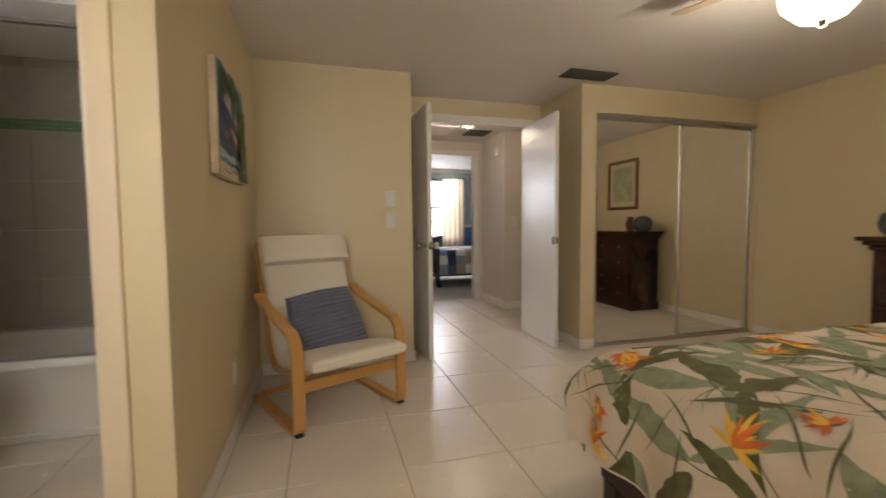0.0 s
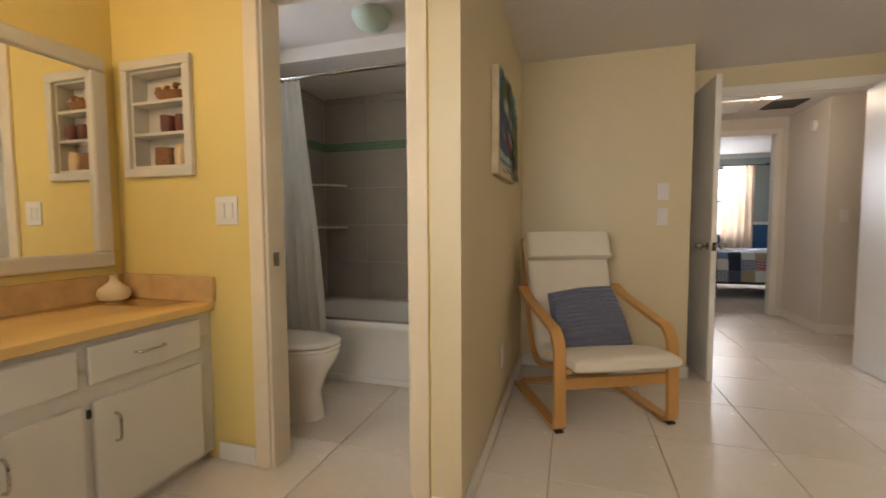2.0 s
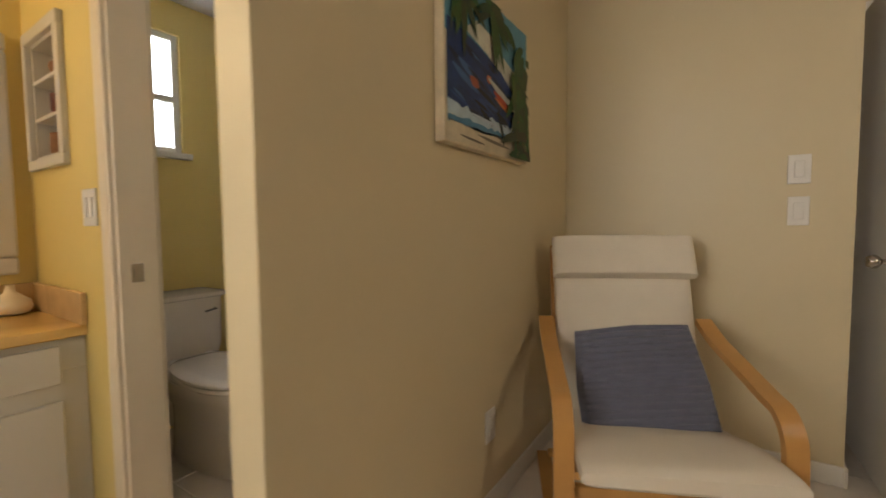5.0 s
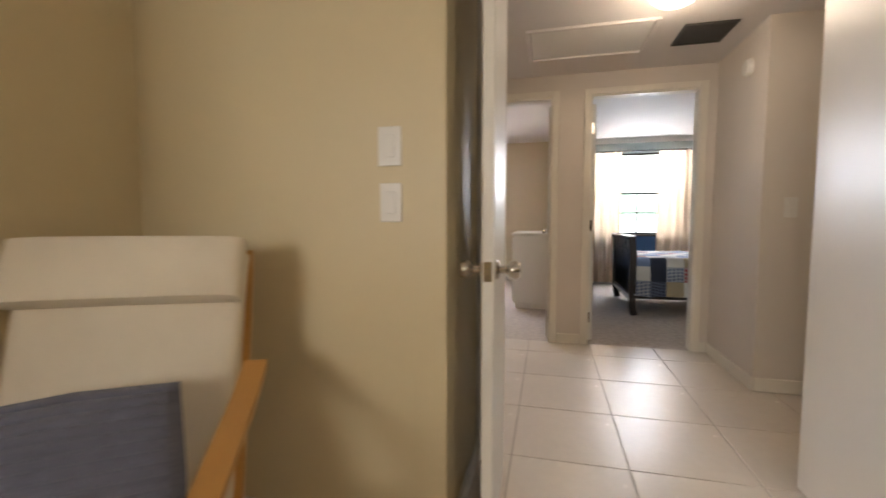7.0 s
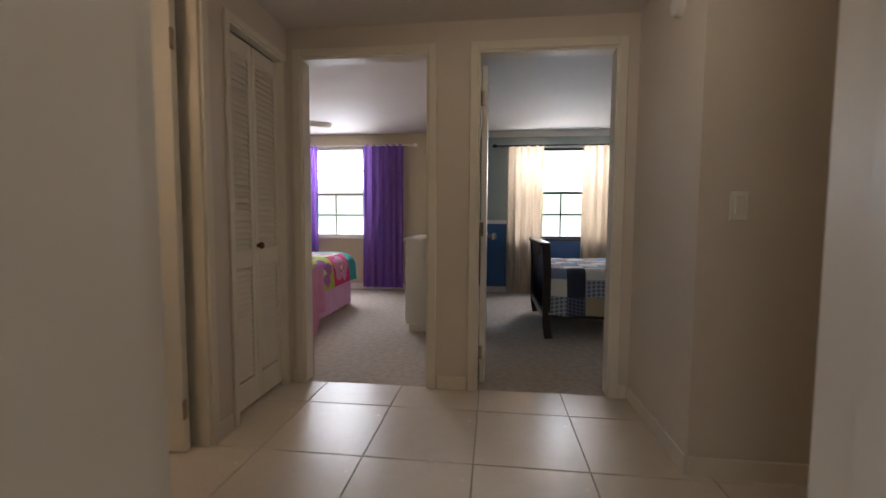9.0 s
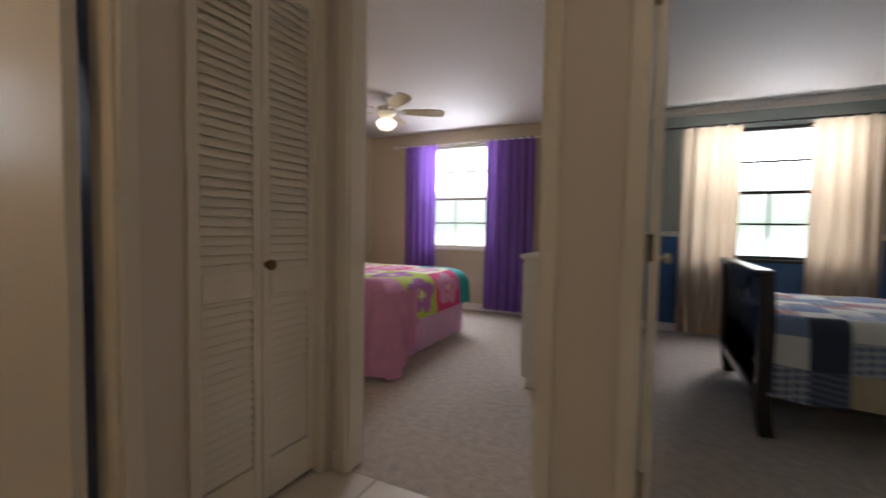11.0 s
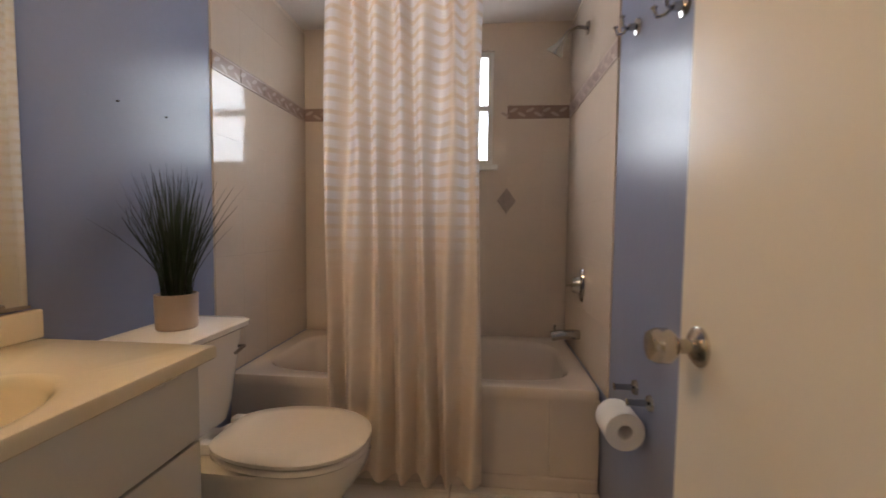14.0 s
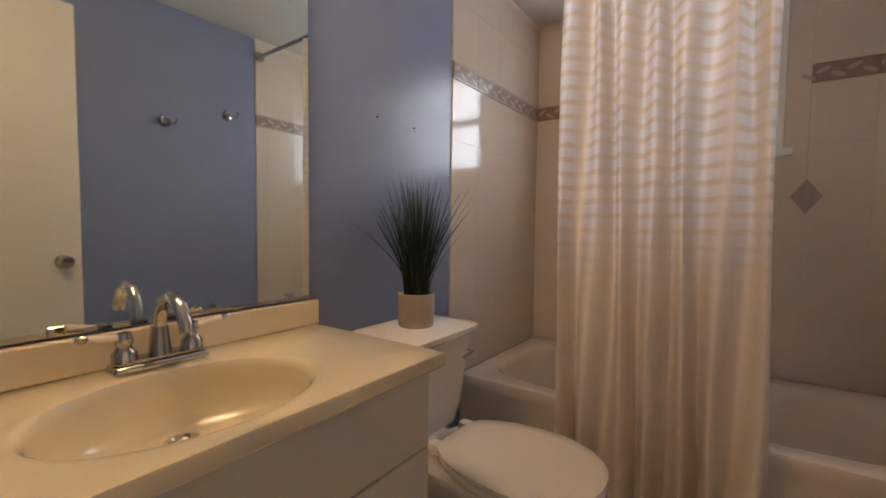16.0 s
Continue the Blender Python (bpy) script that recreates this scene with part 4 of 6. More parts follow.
for a in ((-0.30, -0.34, 0.30, -0.30), (-0.30, 0.30, 0.30, 0.34), (-0.30, -0.30, -0.26, 0.30), (0.26, -0.30, 0.30, 0.30)):
    bm = B()
    box(bm, -0.03, a[0], a[1], -0.002, a[2], a[3], 0.006, 2)
    part("frame_bar", bm, M_GILT, ob)

# bed with floral comforter
BX0, BX1, BY0, BY1, BZ = 1.47, 3.30, -3.95, -1.86, 0.60
bed = thing("bed", "large dark wooden bed in the middle of the bedroom", "bed")
bm = B()
box(bm, BX0 + 0.02, BY0 + 0.1, 0.08, BX1 - 0.02, BY1 + 0.0, 0.28, 0.012, 2)
part("bed_frame", bm, M_MAHOG, bed)
bm = B()
box(bm, BX0 + 0.04, BY0 + 0.12, 0.28, BX1 - 0.04, BY1 - 0.03, 0.53, 0.05, 3)
part("mattress", bm, M_QWHITE, bed)
for x in (BX0 + 0.06, BX1 - 0.06):
    for y in (BY0 + 0.14, BY1 - 0.06):
        bm = B()
        box(bm, x - 0.04, y - 0.04, 0.0, x + 0.04, y + 0.04, 0.09, 0.006)
        part("leg", bm, M_MAHOG, bed)
bm = B()
box(bm, BX0, BY0 - 0.08, 0.1, BX1, BY0 - 0.02, 1.15, 0.02, 2)
part("headboard", bm, M_MAHOG, bed)


def wrapped(s, lim, r, drop):
    """Distance along the cloth beyond an edge, as (outwards, down)."""
    if s <= 0:
        return s, 0.0
    a = s / r
    if a < math.pi / 2:
        return r * math.sin(a), r * (1 - math.cos(a))
    rest = s - r * math.pi / 2
    return r + rest * 0.10, r + rest


def comforter_at(s, t):
    """s across from the left edge's crease, t back from the foot's crease; negative values hang over."""
    r = 0.13
    ox, dx = wrapped(-s, 0, r, 0)
    oy, dy = wrapped(-t, 0, r, 0)
    x = BX0 + 0.08 - (ox if s < 0 else s * -1)
    y = BY1 - 0.08 + (oy if t < 0 else -t)
    down = (dx ** 4 + dy ** 4) ** 0.25
    puff = 0.016 * noise.noise(Vector((s * 3.1, t * 3.1, 0.3))) + 0.008 * noise.noise(Vector((s * 8, t * 8, 2.0)))
    fold = 0.022 * math.sin(t * 17 + 2 * noise.noise(Vector((t * 2, 0, 0)))) * min(1, dx * 4) + 0.022 * math.sin(s * 19) * min(1, dy * 4)
    nx = -1 if s < 0 else 0
    ny = 1 if t < 0 else 0
    return Vector((x + nx * fold * (dx > 0.05), y + ny * fold * (dy > 0.05), BZ + puff + 0.03 * min(1, max(0, min(s, t)) * 3) - down))


comf = thing("comforter", "cream quilted comforter printed with sage leaves and orange flowers", "comforter")
bm = B()
DR = 0.45
sheet(bm, lambda u, v: comforter_at(-DR + u * (1.67 + DR), -DR + v * (1.9 + DR)), 70, 76)
part("cover", bm, M_COMFORT, comf, smooth=True)


def on_cloth(s, t, lift):
    s, t = max(s, 0.01 - DR), max(t, 0.01 - DR)
    e = 0.01
    p = comforter_at(s, t)
    n = (comforter_at(s + e, t) - p).cross(comforter_at(s, t + e) - p)
    if n.length < 1e-9:
        n = Vector((0, 0, 1))
    n.normalize()
    if n.z < 0 and abs(n.z) > 0.3:
        n = -n
    if s < 0 and n.x > 0 or t < 0 and s > 0 and n.y < 0:
        n = -n
    return p + n * lift


def print_leaf(bm, s, t, a, L, W, lift, curl=0.0, nseg=12, ragged=0.12):
    """One pointed printed leaf or petal that follows the cloth, with an uneven outline."""
    rows = []
    cs, ct = s, t
    for i in range(nseg + 1):
        f = i / nseg
        w = W * math.sin(math.pi * (0.03 + 0.96 * f) ** 0.8) ** 1.15
        ang = a + curl * f
        if i:
            cs, ct = cs + math.cos(ang) * L / nseg, ct + math.sin(ang) * L / nseg
        px, py = -math.sin(ang), math.cos(ang)
        e0, e1 = 1 + rnd.uniform(-ragged, ragged), 1 + rnd.uniform(-ragged, ragged)
        rows.append([bm.verts.new(on_cloth(cs + px * w * k, ct + py * w * k, lift)) for k in (-0.5 * e0, -0.17, 0.17, 0.5 * e1)])
    for r0, r1 in zip(rows, rows[1:]):
        for k in range(3):
            bm.faces.new((r0[k], r0[k + 1], r1[k + 1], r1[k]))


rnd = random.Random(11)
PRINTS = {"leaf_print": M_LEAFPRINT, "pale_leaf_print": M_LEAFPALE, "orange_flower_print": M_ORANGE, "yellow_flower_print": M_YELLOW}
spots = []
for i in range(8):
    for j in range(9):
        spots.append((-0.36 + i * 0.25 + rnd.uniform(-0.08, 0.08) + 0.17 * (j % 2), -0.36 + j * 0.26 + rnd.uniform(-0.08, 0.08)))


def printed(name, *args, **kw):
    bm = B()
    print_leaf(bm, *args, **kw)
    part(name, bm, PRINTS[name], comf, smooth=True)


for k, (s, t) in enumerate(spots):
    a = rnd.uniform(0, 2 * math.pi)
    # a broad pale leaf with a dark one laid half over it, and slender stems
    printed("pale_leaf_print", s, t, a, rnd.uniform(0.28, 0.48), rnd.uniform(0.07, 0.115), 0.0022, rnd.uniform(-0.9, 0.9), ragged=0.2)
    if k % 4 != 1:
        printed("leaf_print", s + rnd.uniform(-0.05, 0.05), t + rnd.uniform(-0.05, 0.05), a + rnd.choice((-1, 1)) * rnd.uniform(0.35, 1.6), rnd.uniform(0.26, 0.46), rnd.uniform(0.06, 0.11), 0.0028, rnd.uniform(-1.0, 1.0), ragged=0.3)
    if k % 3 == 0:
        printed("pale_leaf_print", s, t, a + 2.6 + rnd.uniform(-0.4, 0.4), rnd.uniform(0.18, 0.30), rnd.uniform(0.03, 0.06), 0.0026, rnd.uniform(-0.9, 0.9), ragged=0.2)
    printed("pale_leaf_print" if k % 2 else "leaf_print", s + rnd.uniform(-0.12, 0.12), t + rnd.uniform(-0.12, 0.12), a + math.pi + rnd.uniform(-0.8, 0.8), rnd.uniform(0.16, 0.32), rnd.uniform(0.03, 0.07), 0.0030, rnd.uniform(-1.0, 1.0), ragged=0.3)
    bm = B()
    for q in range(3):
        print_leaf(bm, s + rnd.uniform(-0.06, 0.06), t + rnd.uniform(-0.06, 0.06), a + rnd.uniform(0, 6.2), rnd.uniform(0.18, 0.36), rnd.uniform(0.004, 0.009), 0.0036 + 0.0002 * q, rnd.uniform(-0.7, 0.7))
    part("stem_print", bm, M_LEAFPRINT, comf, smooth=True)
    if k % 3:
        cs, ct = s + math.cos(a + 2.2) * 0.15, t + math.sin(a + 2.2) * 0.15
        b = rnd.uniform(0, 6.28)
        main, other, size = ("orange_flower_print", "yellow_flower_print", 0.075) if rnd.random() < 0.5 else ("yellow_flower_print", "orange_flower_print", 0.10)
        for nm, qs in ((main, range(9)), (other, range(9, 12))):
            bm = B()
            for q in qs:
                fan = b + (q - 4) * 0.42 if q < 9 else b + (q - 10) * 0.7
                print_leaf(bm, cs, ct, fan + rnd.uniform(-0.15, 0.15), size * rnd.uniform(0.6, 1.15), rnd.uniform(0.011, 0.021), 0.0042 + 0.0002 * q, rnd.uniform(-0.3, 0.3), 6)
            part(nm, bm, PRINTS[nm], comf, smooth=True)

# ---- vanity alcove ----
van = thing("vanity_cabinet", "white painted vanity cabinet with flat doors and drawers", "cabinet", group="bathroom cabinets")
bm = B()
box(bm, -1.728, -3.55, 0.04, -1.203, -1.712, 0.58, 0.002)
box(bm, -1.225, -3.55, 0.58, -1.203, -1.712, 0.69, 0.002)
box(bm, -1.728, -3.53, 0.0, -1.25, -1.714, 0.04)
part("body", bm, M_CABWHITE, van)
CX = -1.20
for y0, y1, z0, z1, kind in ((-2.23, -1.785, 0.535, 0.668, "drawer"), (-3.20, -2.265, 0.535, 0.668, "drawer"), (-2.225, -1.785, 0.06, 0.475, "door"), (-2.535, -2.255, 0.06, 0.475, "door"), (-2.83, -2.548, 0.06, 0.475, "door"), (-3.20, -2.86, 0.06, 0.475, "door")):
    bm = B()
    box(bm, CX - 0.002, y0, z0, CX + 0.017, y1, z1, 0.005, 2)
    d = part(kind, bm, M_CABWHITE, van)
    if kind == "drawer" and y0 > -2.3:
        handle(d, (CX + 0.017, -2.075, 0.607), (CX + 0.017, -1.96, 0.607), (0.028, 0, 0))
    if kind == "door":
        yy = {-2.225: -2.157, -2.535: -2.472, -2.83: -2.612, -3.20: -2.92}[y0]
        handle(d, (CX + 0.017, yy, 0.31), (CX + 0.017, yy, 0.412), (0.028, 0, 0))
bm = B()
box(bm, CX - 0.004, -2.236, 0.42, CX + 0.006, -2.224, 0.45)
mk("cabinet_latch", bm, M_BLACK, label="small dark catch on the cabinet front", category="latch")


def counter_with_sink(name, x0, y0, x1, y1, z, th, cx, cy, rx, ry, depth, material, label, n=64, shift=(0, 0)):
    """A slab with an oval bowl sunk into it."""
    ob = thing(name, label, "countertop")
    bm = B()
    outer, oval = [], []
    for k in range(n):
        a = 2 * math.pi * k / n
        c, s = math.cos(a), math.sin(a)
        tx = ((x1 - cx) / c if c > 0 else (x0 - cx) / c) if abs(c) > 1e-9 else 1e9
        ty = ((y1 - cy) / s if s > 0 else (y0 - cy) / s) if abs(s) > 1e-9 else 1e9
        q = min(abs(tx), abs(ty))
        outer.append((cx + c * q, cy + s * q))
        oval.append((c, s))
    for px, py in ((x0, y0), (x0, y1), (x1, y0), (x1, y1)):
        i = min(range(n), key=lambda k: (outer[k][0] - px) ** 2 + (outer[k][1] - py) ** 2)
        outer[i] = (px, py)

    def clampin(p, d):
        return (min(max(p[0], x0 + d), x1 - d), min(max(p[1], y0 + d), y1 - d))
    loops = [[(*clampin(p, 0.004), z - th) for p in outer], [(*p, z - th + 0.004) for p in outer], [(*p, z - 0.008) for p in outer], [(*clampin(p, 0.003), z - 0.002) for p in outer], [(*clampin(p, 0.009), z) for p in outer]]
    for f, dz in ((1.10, 0.0), (1.04, -0.001), (1.0, -0.007), (0.97, -0.02), (0.93, -0.05), (0.85, -0.085), (0.68, -depth * 0.88), (0.4, -depth * 0.97), (0.10, -depth)):
        loops.append([(cx + c * rx * f + shift[0] * (1 - f), cy + s * ry * f + shift[1] * (1 - f), z + dz) for c, s in oval])
    vs = [[bm.verts.new(p) for p in lp] for lp in loops]
    for a, b in zip(vs, vs[1:]):
        for k in range(n):
            bm.faces.new((a[k], a[(k + 1) % n], b[(k + 1) % n], b[k]))
    bm.faces.new(vs[-1])
    part("slab", bm, material, ob, smooth=True)
    bm = B()
    lathe(bm, [(0.028, 0.002), (0.03, 0.006), (0.022, 0.008), (0.018, 0.003), (0.0001, 0.004)], 20, pose(cx + shift[0] * 0.9, cy + shift[1] * 0.9, z - depth))
    part("drain", bm, M_NICKEL, ob, "metal pop-up drain", True)
    return ob


top1 = counter_with_sink("countertop", -1.728, -3.56, -1.178, -1.712, 0.73, 0.038, -1.47, -2.58, 0.165, 0.235, 0.13, M_LAMIN, "tan glossy countertop with an oval sink")
for a in ((-1.728, -3.56, -1.710, -1.712), (-1.710, -1.730, -1.166, -1.712)):
    bm = B()
    box(bm, a[0], a[1], 0.73, a[2], a[3], 0.845, 0.003)
    part("backsplash", bm, M_SPLASH, top1, "tan marbled backsplash")


def faucet(name, at, turn, label, material=M_CHROME, k=1.0):
    """A centre-set faucet; local -y points to the user."""
    ob = thing(name, label, "faucet", at, turn)
    bm = B()
    box(bm, -0.085 * k, -0.028, 0, 0.085 * k, 0.028, 0.018, 0.008, 3)
    box(bm, -0.075 * k, -0.022, 0.018, 0.075 * k, 0.022, 0.026, 0.006, 2)
    part("base", bm, material, ob, smooth=True)
    bm = B()
    lathe(bm, [(0.022, 0.02), (0.018, 0.05), (0.015, 0.08)], 16)
    tube(bm, [(0, 0, 0.07), (0, -0.005, 0.105), (0, -0.025, 0.135), (0, -0.06, 0.145), (0, -0.095, 0.13), (0, -0.115, 0.10), (0, -0.118, 0.085)], 0.0125, 12)
    part("spout", bm, material, ob, smooth=True)
    for s in (-1, 1):
        bm = B()
        lathe(bm, [(0.022, 0.02), (0.021, 0.04), (0.012, 0.052), (0.016, 0.062), (0.012, 0.078), (0.0001, 0.082)], 16, pose(s * 0.06 * k, 0, 0))
        h = part("handle_stem", bm, material, ob, smooth=True)
        bm = B()
        tube(bm, [(s * 0.06 * k, 0, 0.068), (s * (0.06 * k + 0.03), -0.004, 0.074), (s * (0.06 * k + 0.06), -0.01, 0.079)], 0.007, 10)
        part("lever", bm, M_PORCELAIN, h, "white porcelain lever", True)
        bm = B()
        lathe(bm, [(0.0075, 0), (0.008, 0.012), (0.004, 0.018)], 10, Matrix.Translation((s * (0.06 * k + 0.058), -0.0098, 0.0787)) @ pose(0, 0, 0, 0, s * 86, 0))
        part("lever_tip", bm, material, h, smooth=True)
    return ob


faucet("faucet", (-1.665, -2.50, 0.73), 90, "chrome two-lever faucet on the tan countertop")
vase("ceramic_bulb", (-1.655, -1.81, 0.73), [(0.03, 0), (0.055, 0.008), (0.066, 0.03), (0.06, 0.055), (0.035, 0.075), (0.018, 0.09), (0.014, 0.11), (0.016, 0.118), (0.0001, 0.116)], M_GARLIC, "ivory garlic-shaped ceramic vase on the countertop")

# framed mirror over the vanity
ob = thing("wall_mirror", "large mirror in a moulded off-white frame above the vanity", "mirror")
MX, MY0, MY1, MZ0, MZ1 = -1.73, -3.45, -1.768, 0.885, 1.845
bm = B()
box(bm, MX, MY0 + 0.06, MZ0 + 0.06, MX + 0.016, MY1 - 0.06, MZ1 - 0.06)
part("mirror_glass", bm, M_MIRROR, ob)
for a in ((MY0, MZ0, MY1, MZ0 + 0.07), (MY0, MZ1 - 0.07, MY1, MZ1), (MY0, MZ0 + 0.07, MY0 + 0.07, MZ1 - 0.07), (MY1 - 0.07, MZ0 + 0.07, MY1, MZ1 - 0.07)):
    bm = B()
    box(bm, MX, a[0], a[1], MX + 0.038, a[2], a[3], 0.012, 3)
    part("frame_bar", bm, M_CABWHITE, ob)
ob = thing("vanity_light", "bar of warm lit globes above the vanity mirror", "vanity light", (-1.73, -2.75, 2.0))
bm = B()
box(bm, 0, -0.40, -0.05, 0.03, 0.40, 0.05, 0.006)
part("bar", bm, M_CHROME, ob)
for k in range(4):
    bm = B()
    lathe(bm, [(0.0001, -0.05), (0.03, -0.04), (0.048, 0), (0.03, 0.04), (0.0001, 0.05)], 16, pose(0.09, -0.3 + 0.2 * k, 0))
    part("globe", bm, M_LAMPGLASS, ob, smooth=True).visible_shadow = False

# recessed cabinet
nic = thing("recessed_shelf", "white recessed wall cabinet with three open shelves", "shelf")
NX0, NX1, NZ0, NZ1, NY = -1.625, -1.29, 1.34, 1.79, -1.71
bm = B()
box(bm, NX0, -1.634, NZ0, NX1, -1.631, NZ1)
part("back_panel", bm, M_CABWHITE, nic)
for a in ((NX0, NZ0, NX0 + 0.012, NZ1), (NX1 - 0.012, NZ0, NX1, NZ1)):
    bm = B()
    box(bm, a[0], NY, a[1], a[2], -1.634, a[3])
    part("side_panel", bm, M_CABWHITE, nic)
for z in (NZ0, 1.49, 1.635, NZ1 - 0.012):
    bm = B()
    box(bm, NX0 + 0.012, NY - 0.004, z, NX1 - 0.012, -1.634, z + 0.014, 0.002)
    part("shelf_board", bm, M_CABWHITE, nic)
for a in ((NX0 - 0.035, NZ0 - 0.04, NX1 + 0.04, NZ0), (NX0 - 0.035, NZ1, NX1 + 0.04, NZ1 + 0.045), (NX0 - 0.035, NZ0, NX0 + 0.002, NZ1), (NX1 - 0.002, NZ0, NX1 + 0.04, NZ1)):
    bm = B()
    box(bm, a[0], NY - 0.022, a[1], a[2], NY, a[3], 0.004, 2)
    part("face_frame", bm, M_CABWHITE, nic)
ob = thing("fruit_bowl", "dark woven bowl of dried fruit on the recessed shelf", "bowl", (-1.42, -1.672, 1.649))
bm = B()
lathe(bm, [(0.04, 0), (0.065, 0.02), (0.078, 0.045), (0.072, 0.045), (0.06, 0.024), (0.0001, 0.02)], 20, Matrix.Diagonal((1.25, 0.46, 1, 1)))
part("bowl", bm, M_BASKET, ob, smooth=True)
for k in range(6):
    bm = B()
    lathe(bm, [(0.0001, -0.018), (0.016, -0.01), (0.02, 0), (0.015, 0.012), (0.0001, 0.018)], 10, pose(-0.065 + 0.026 * k, -0.004 + 0.008 * (k % 2), 0.055 + 0.012 * (k % 3 == 1)))
    part("fruit", bm, M_POTCREAM if k % 2 else M_BASKET, ob, smooth=True)
for x, rr in ((-1.44, 0.036), (-1.355, 0.033)):
    bm = B()
    lathe(bm, [(rr * 0.85, 0), (rr, 0.02), (rr, 0.078), (rr * 0.9, 0.078), (rr * 0.88, 0.01), (0.0001, 0.01)], 20, pose(x, -1.672, 1.504))
    mk("cup", bm, M_POTBROWN, label="dark red glazed cup on the recessed shelf", category="cup", group="cups on the shelf", smooth=True)
bm = B()
lathe(bm, [(0.04, 0), (0.046, 0.02), (0.043, 0.075), (0.046, 0.08), (0.038, 0.08), (0.0001, 0.07)], 20, pose(-1.47, -1.672, 1.354) @ Matrix.Diagonal((1.2, 0.75, 1.05, 1)))
mk("jar", bm, M_BASKET, label="dark brown crock on the recessed shelf", category="jar", smooth=True)
ob = thing("jar", "cream clip-top jar on the recessed shelf", "jar", (-1.365, -1.672, 1.354))
bm = B()
lathe(bm, [(0.032, 0), (0.035, 0.01), (0.035, 0.07), (0.028, 0.08)], 20)
part("body", bm, M_POTCREAM, ob, smooth=True)
bm = B()
lathe(bm, [(0.031, 0.08), (0.031, 0.092), (0.0001, 0.096)], 20)
part("lid", bm, M_POTCREAM, ob, smooth=True)
bm = B()
tube(bm, [(-0.033, 0, 0.05), (-0.05, 0, 0.055), (-0.05, 0, 0.03), (-0.034, 0, 0.02)], 0.004)
part("handle", bm, M_POTBROWN, ob, smooth=True)


# ---- bathroom fittings ----
def rounded_loop(x0, y0, x1, y1, z, p, n=48):
    cx, cy, hx, hy = (x0 + x1) / 2, (y0 + y1) / 2, (x1 - x0) / 2, (y1 - y0) / 2
    out = []
    for k in range(n):
        a = 2 * math.pi * (k + 0.5) / n
        c, s = math.cos(a), math.sin(a)
        out.append((cx + hx * math.copysign(abs(c) ** (2 / p), c), cy + hy * math.copysign(abs(s) ** (2 / p), s), z))
    return out


def loft(bm, loops, cap0=True, cap1=True):
    vs = [[bm.verts.new(p) for p in lp] for lp in loops]
    n = len(vs[0])
    for a, b in zip(vs, vs[1:]):
        for k in range(n):
            bm.faces.new((a[k], a[(k + 1) % n], b[(k + 1) % n], b[k]))
    if cap0:
        bm.faces.new(vs[0][::-1])
    if cap1:
        bm.faces.new(vs[-1])


def bathtub(name, x0, y0, x1, y1, z, side, material, label):
    """A built-in tub; side: which side shows the apron ('y-' or 'x+')."""
    ob = thing(name, label, "bathtub")
    bm = B()
    big = 40
    lp = [rounded_loop(x0, y0, x1, y1, z - 0.045, big, 64), rounded_loop(x0, y0, x1, y1, z - 0.01, big, 64), rounded_loop(x0 + 0.006, y0 + 0.006, x1 - 0.006, y1 - 0.006, z, big, 64)]
    for d, dz, p in ((0.075, 0.0, 5), (0.085, -0.006, 5), (0.095, -0.03, 5), (0.12, -0.14, 4.5), (0.15, -0.26, 4), (0.20, z * -0.78, 3.5), (0.26, z * -0.80, 3)):
        lp.append(rounded_loop(x0 + d, y0 + d, x1 - d, y1 - d, z + dz, p, 64))
    loft(bm, lp, False, True)
    part("basin", bm, material, ob, smooth=True)
    bm = B()
    if side == "y-":
        box(bm, x0, y0 + 0.05, 0.0, x1, y0 + 0.09, z - 0.04, 0.004)
        box(bm, x0, y0 + 0.04, 0.0, x1, y0 + 0.06, 0.045, 0.008, 2)
    else:
        box(bm, x1 - 0.05, y0, 0.0, x1 - 0.012, y1, z - 0.04, 0.004)
        box(bm, x1 - 0.02, y0, 0.0, x1, y1, 0.06, 0.008, 2)
        box(bm, x1 - 0.014, y1 - 0.20, 0.06, x1 - 0.004, y1, z - 0.04, 0.006, 2)
    part("apron", bm, material, ob)
    return ob


def egg(cx, cy, hw, back, front, z, n=40):
    """An egg-shaped outline; local y forward."""
    out = []
    for k in range(n):
        a = 2 * math.pi * k / n
        c, s = math.cos(a), math.sin(a)
        out.append((cx + hw * math.copysign(abs(c) ** 0.85, c), cy + (front if s > 0 else back) * math.copysign(abs(s) ** (1.0 if s > 0 else 0.42), s), z))
    return out


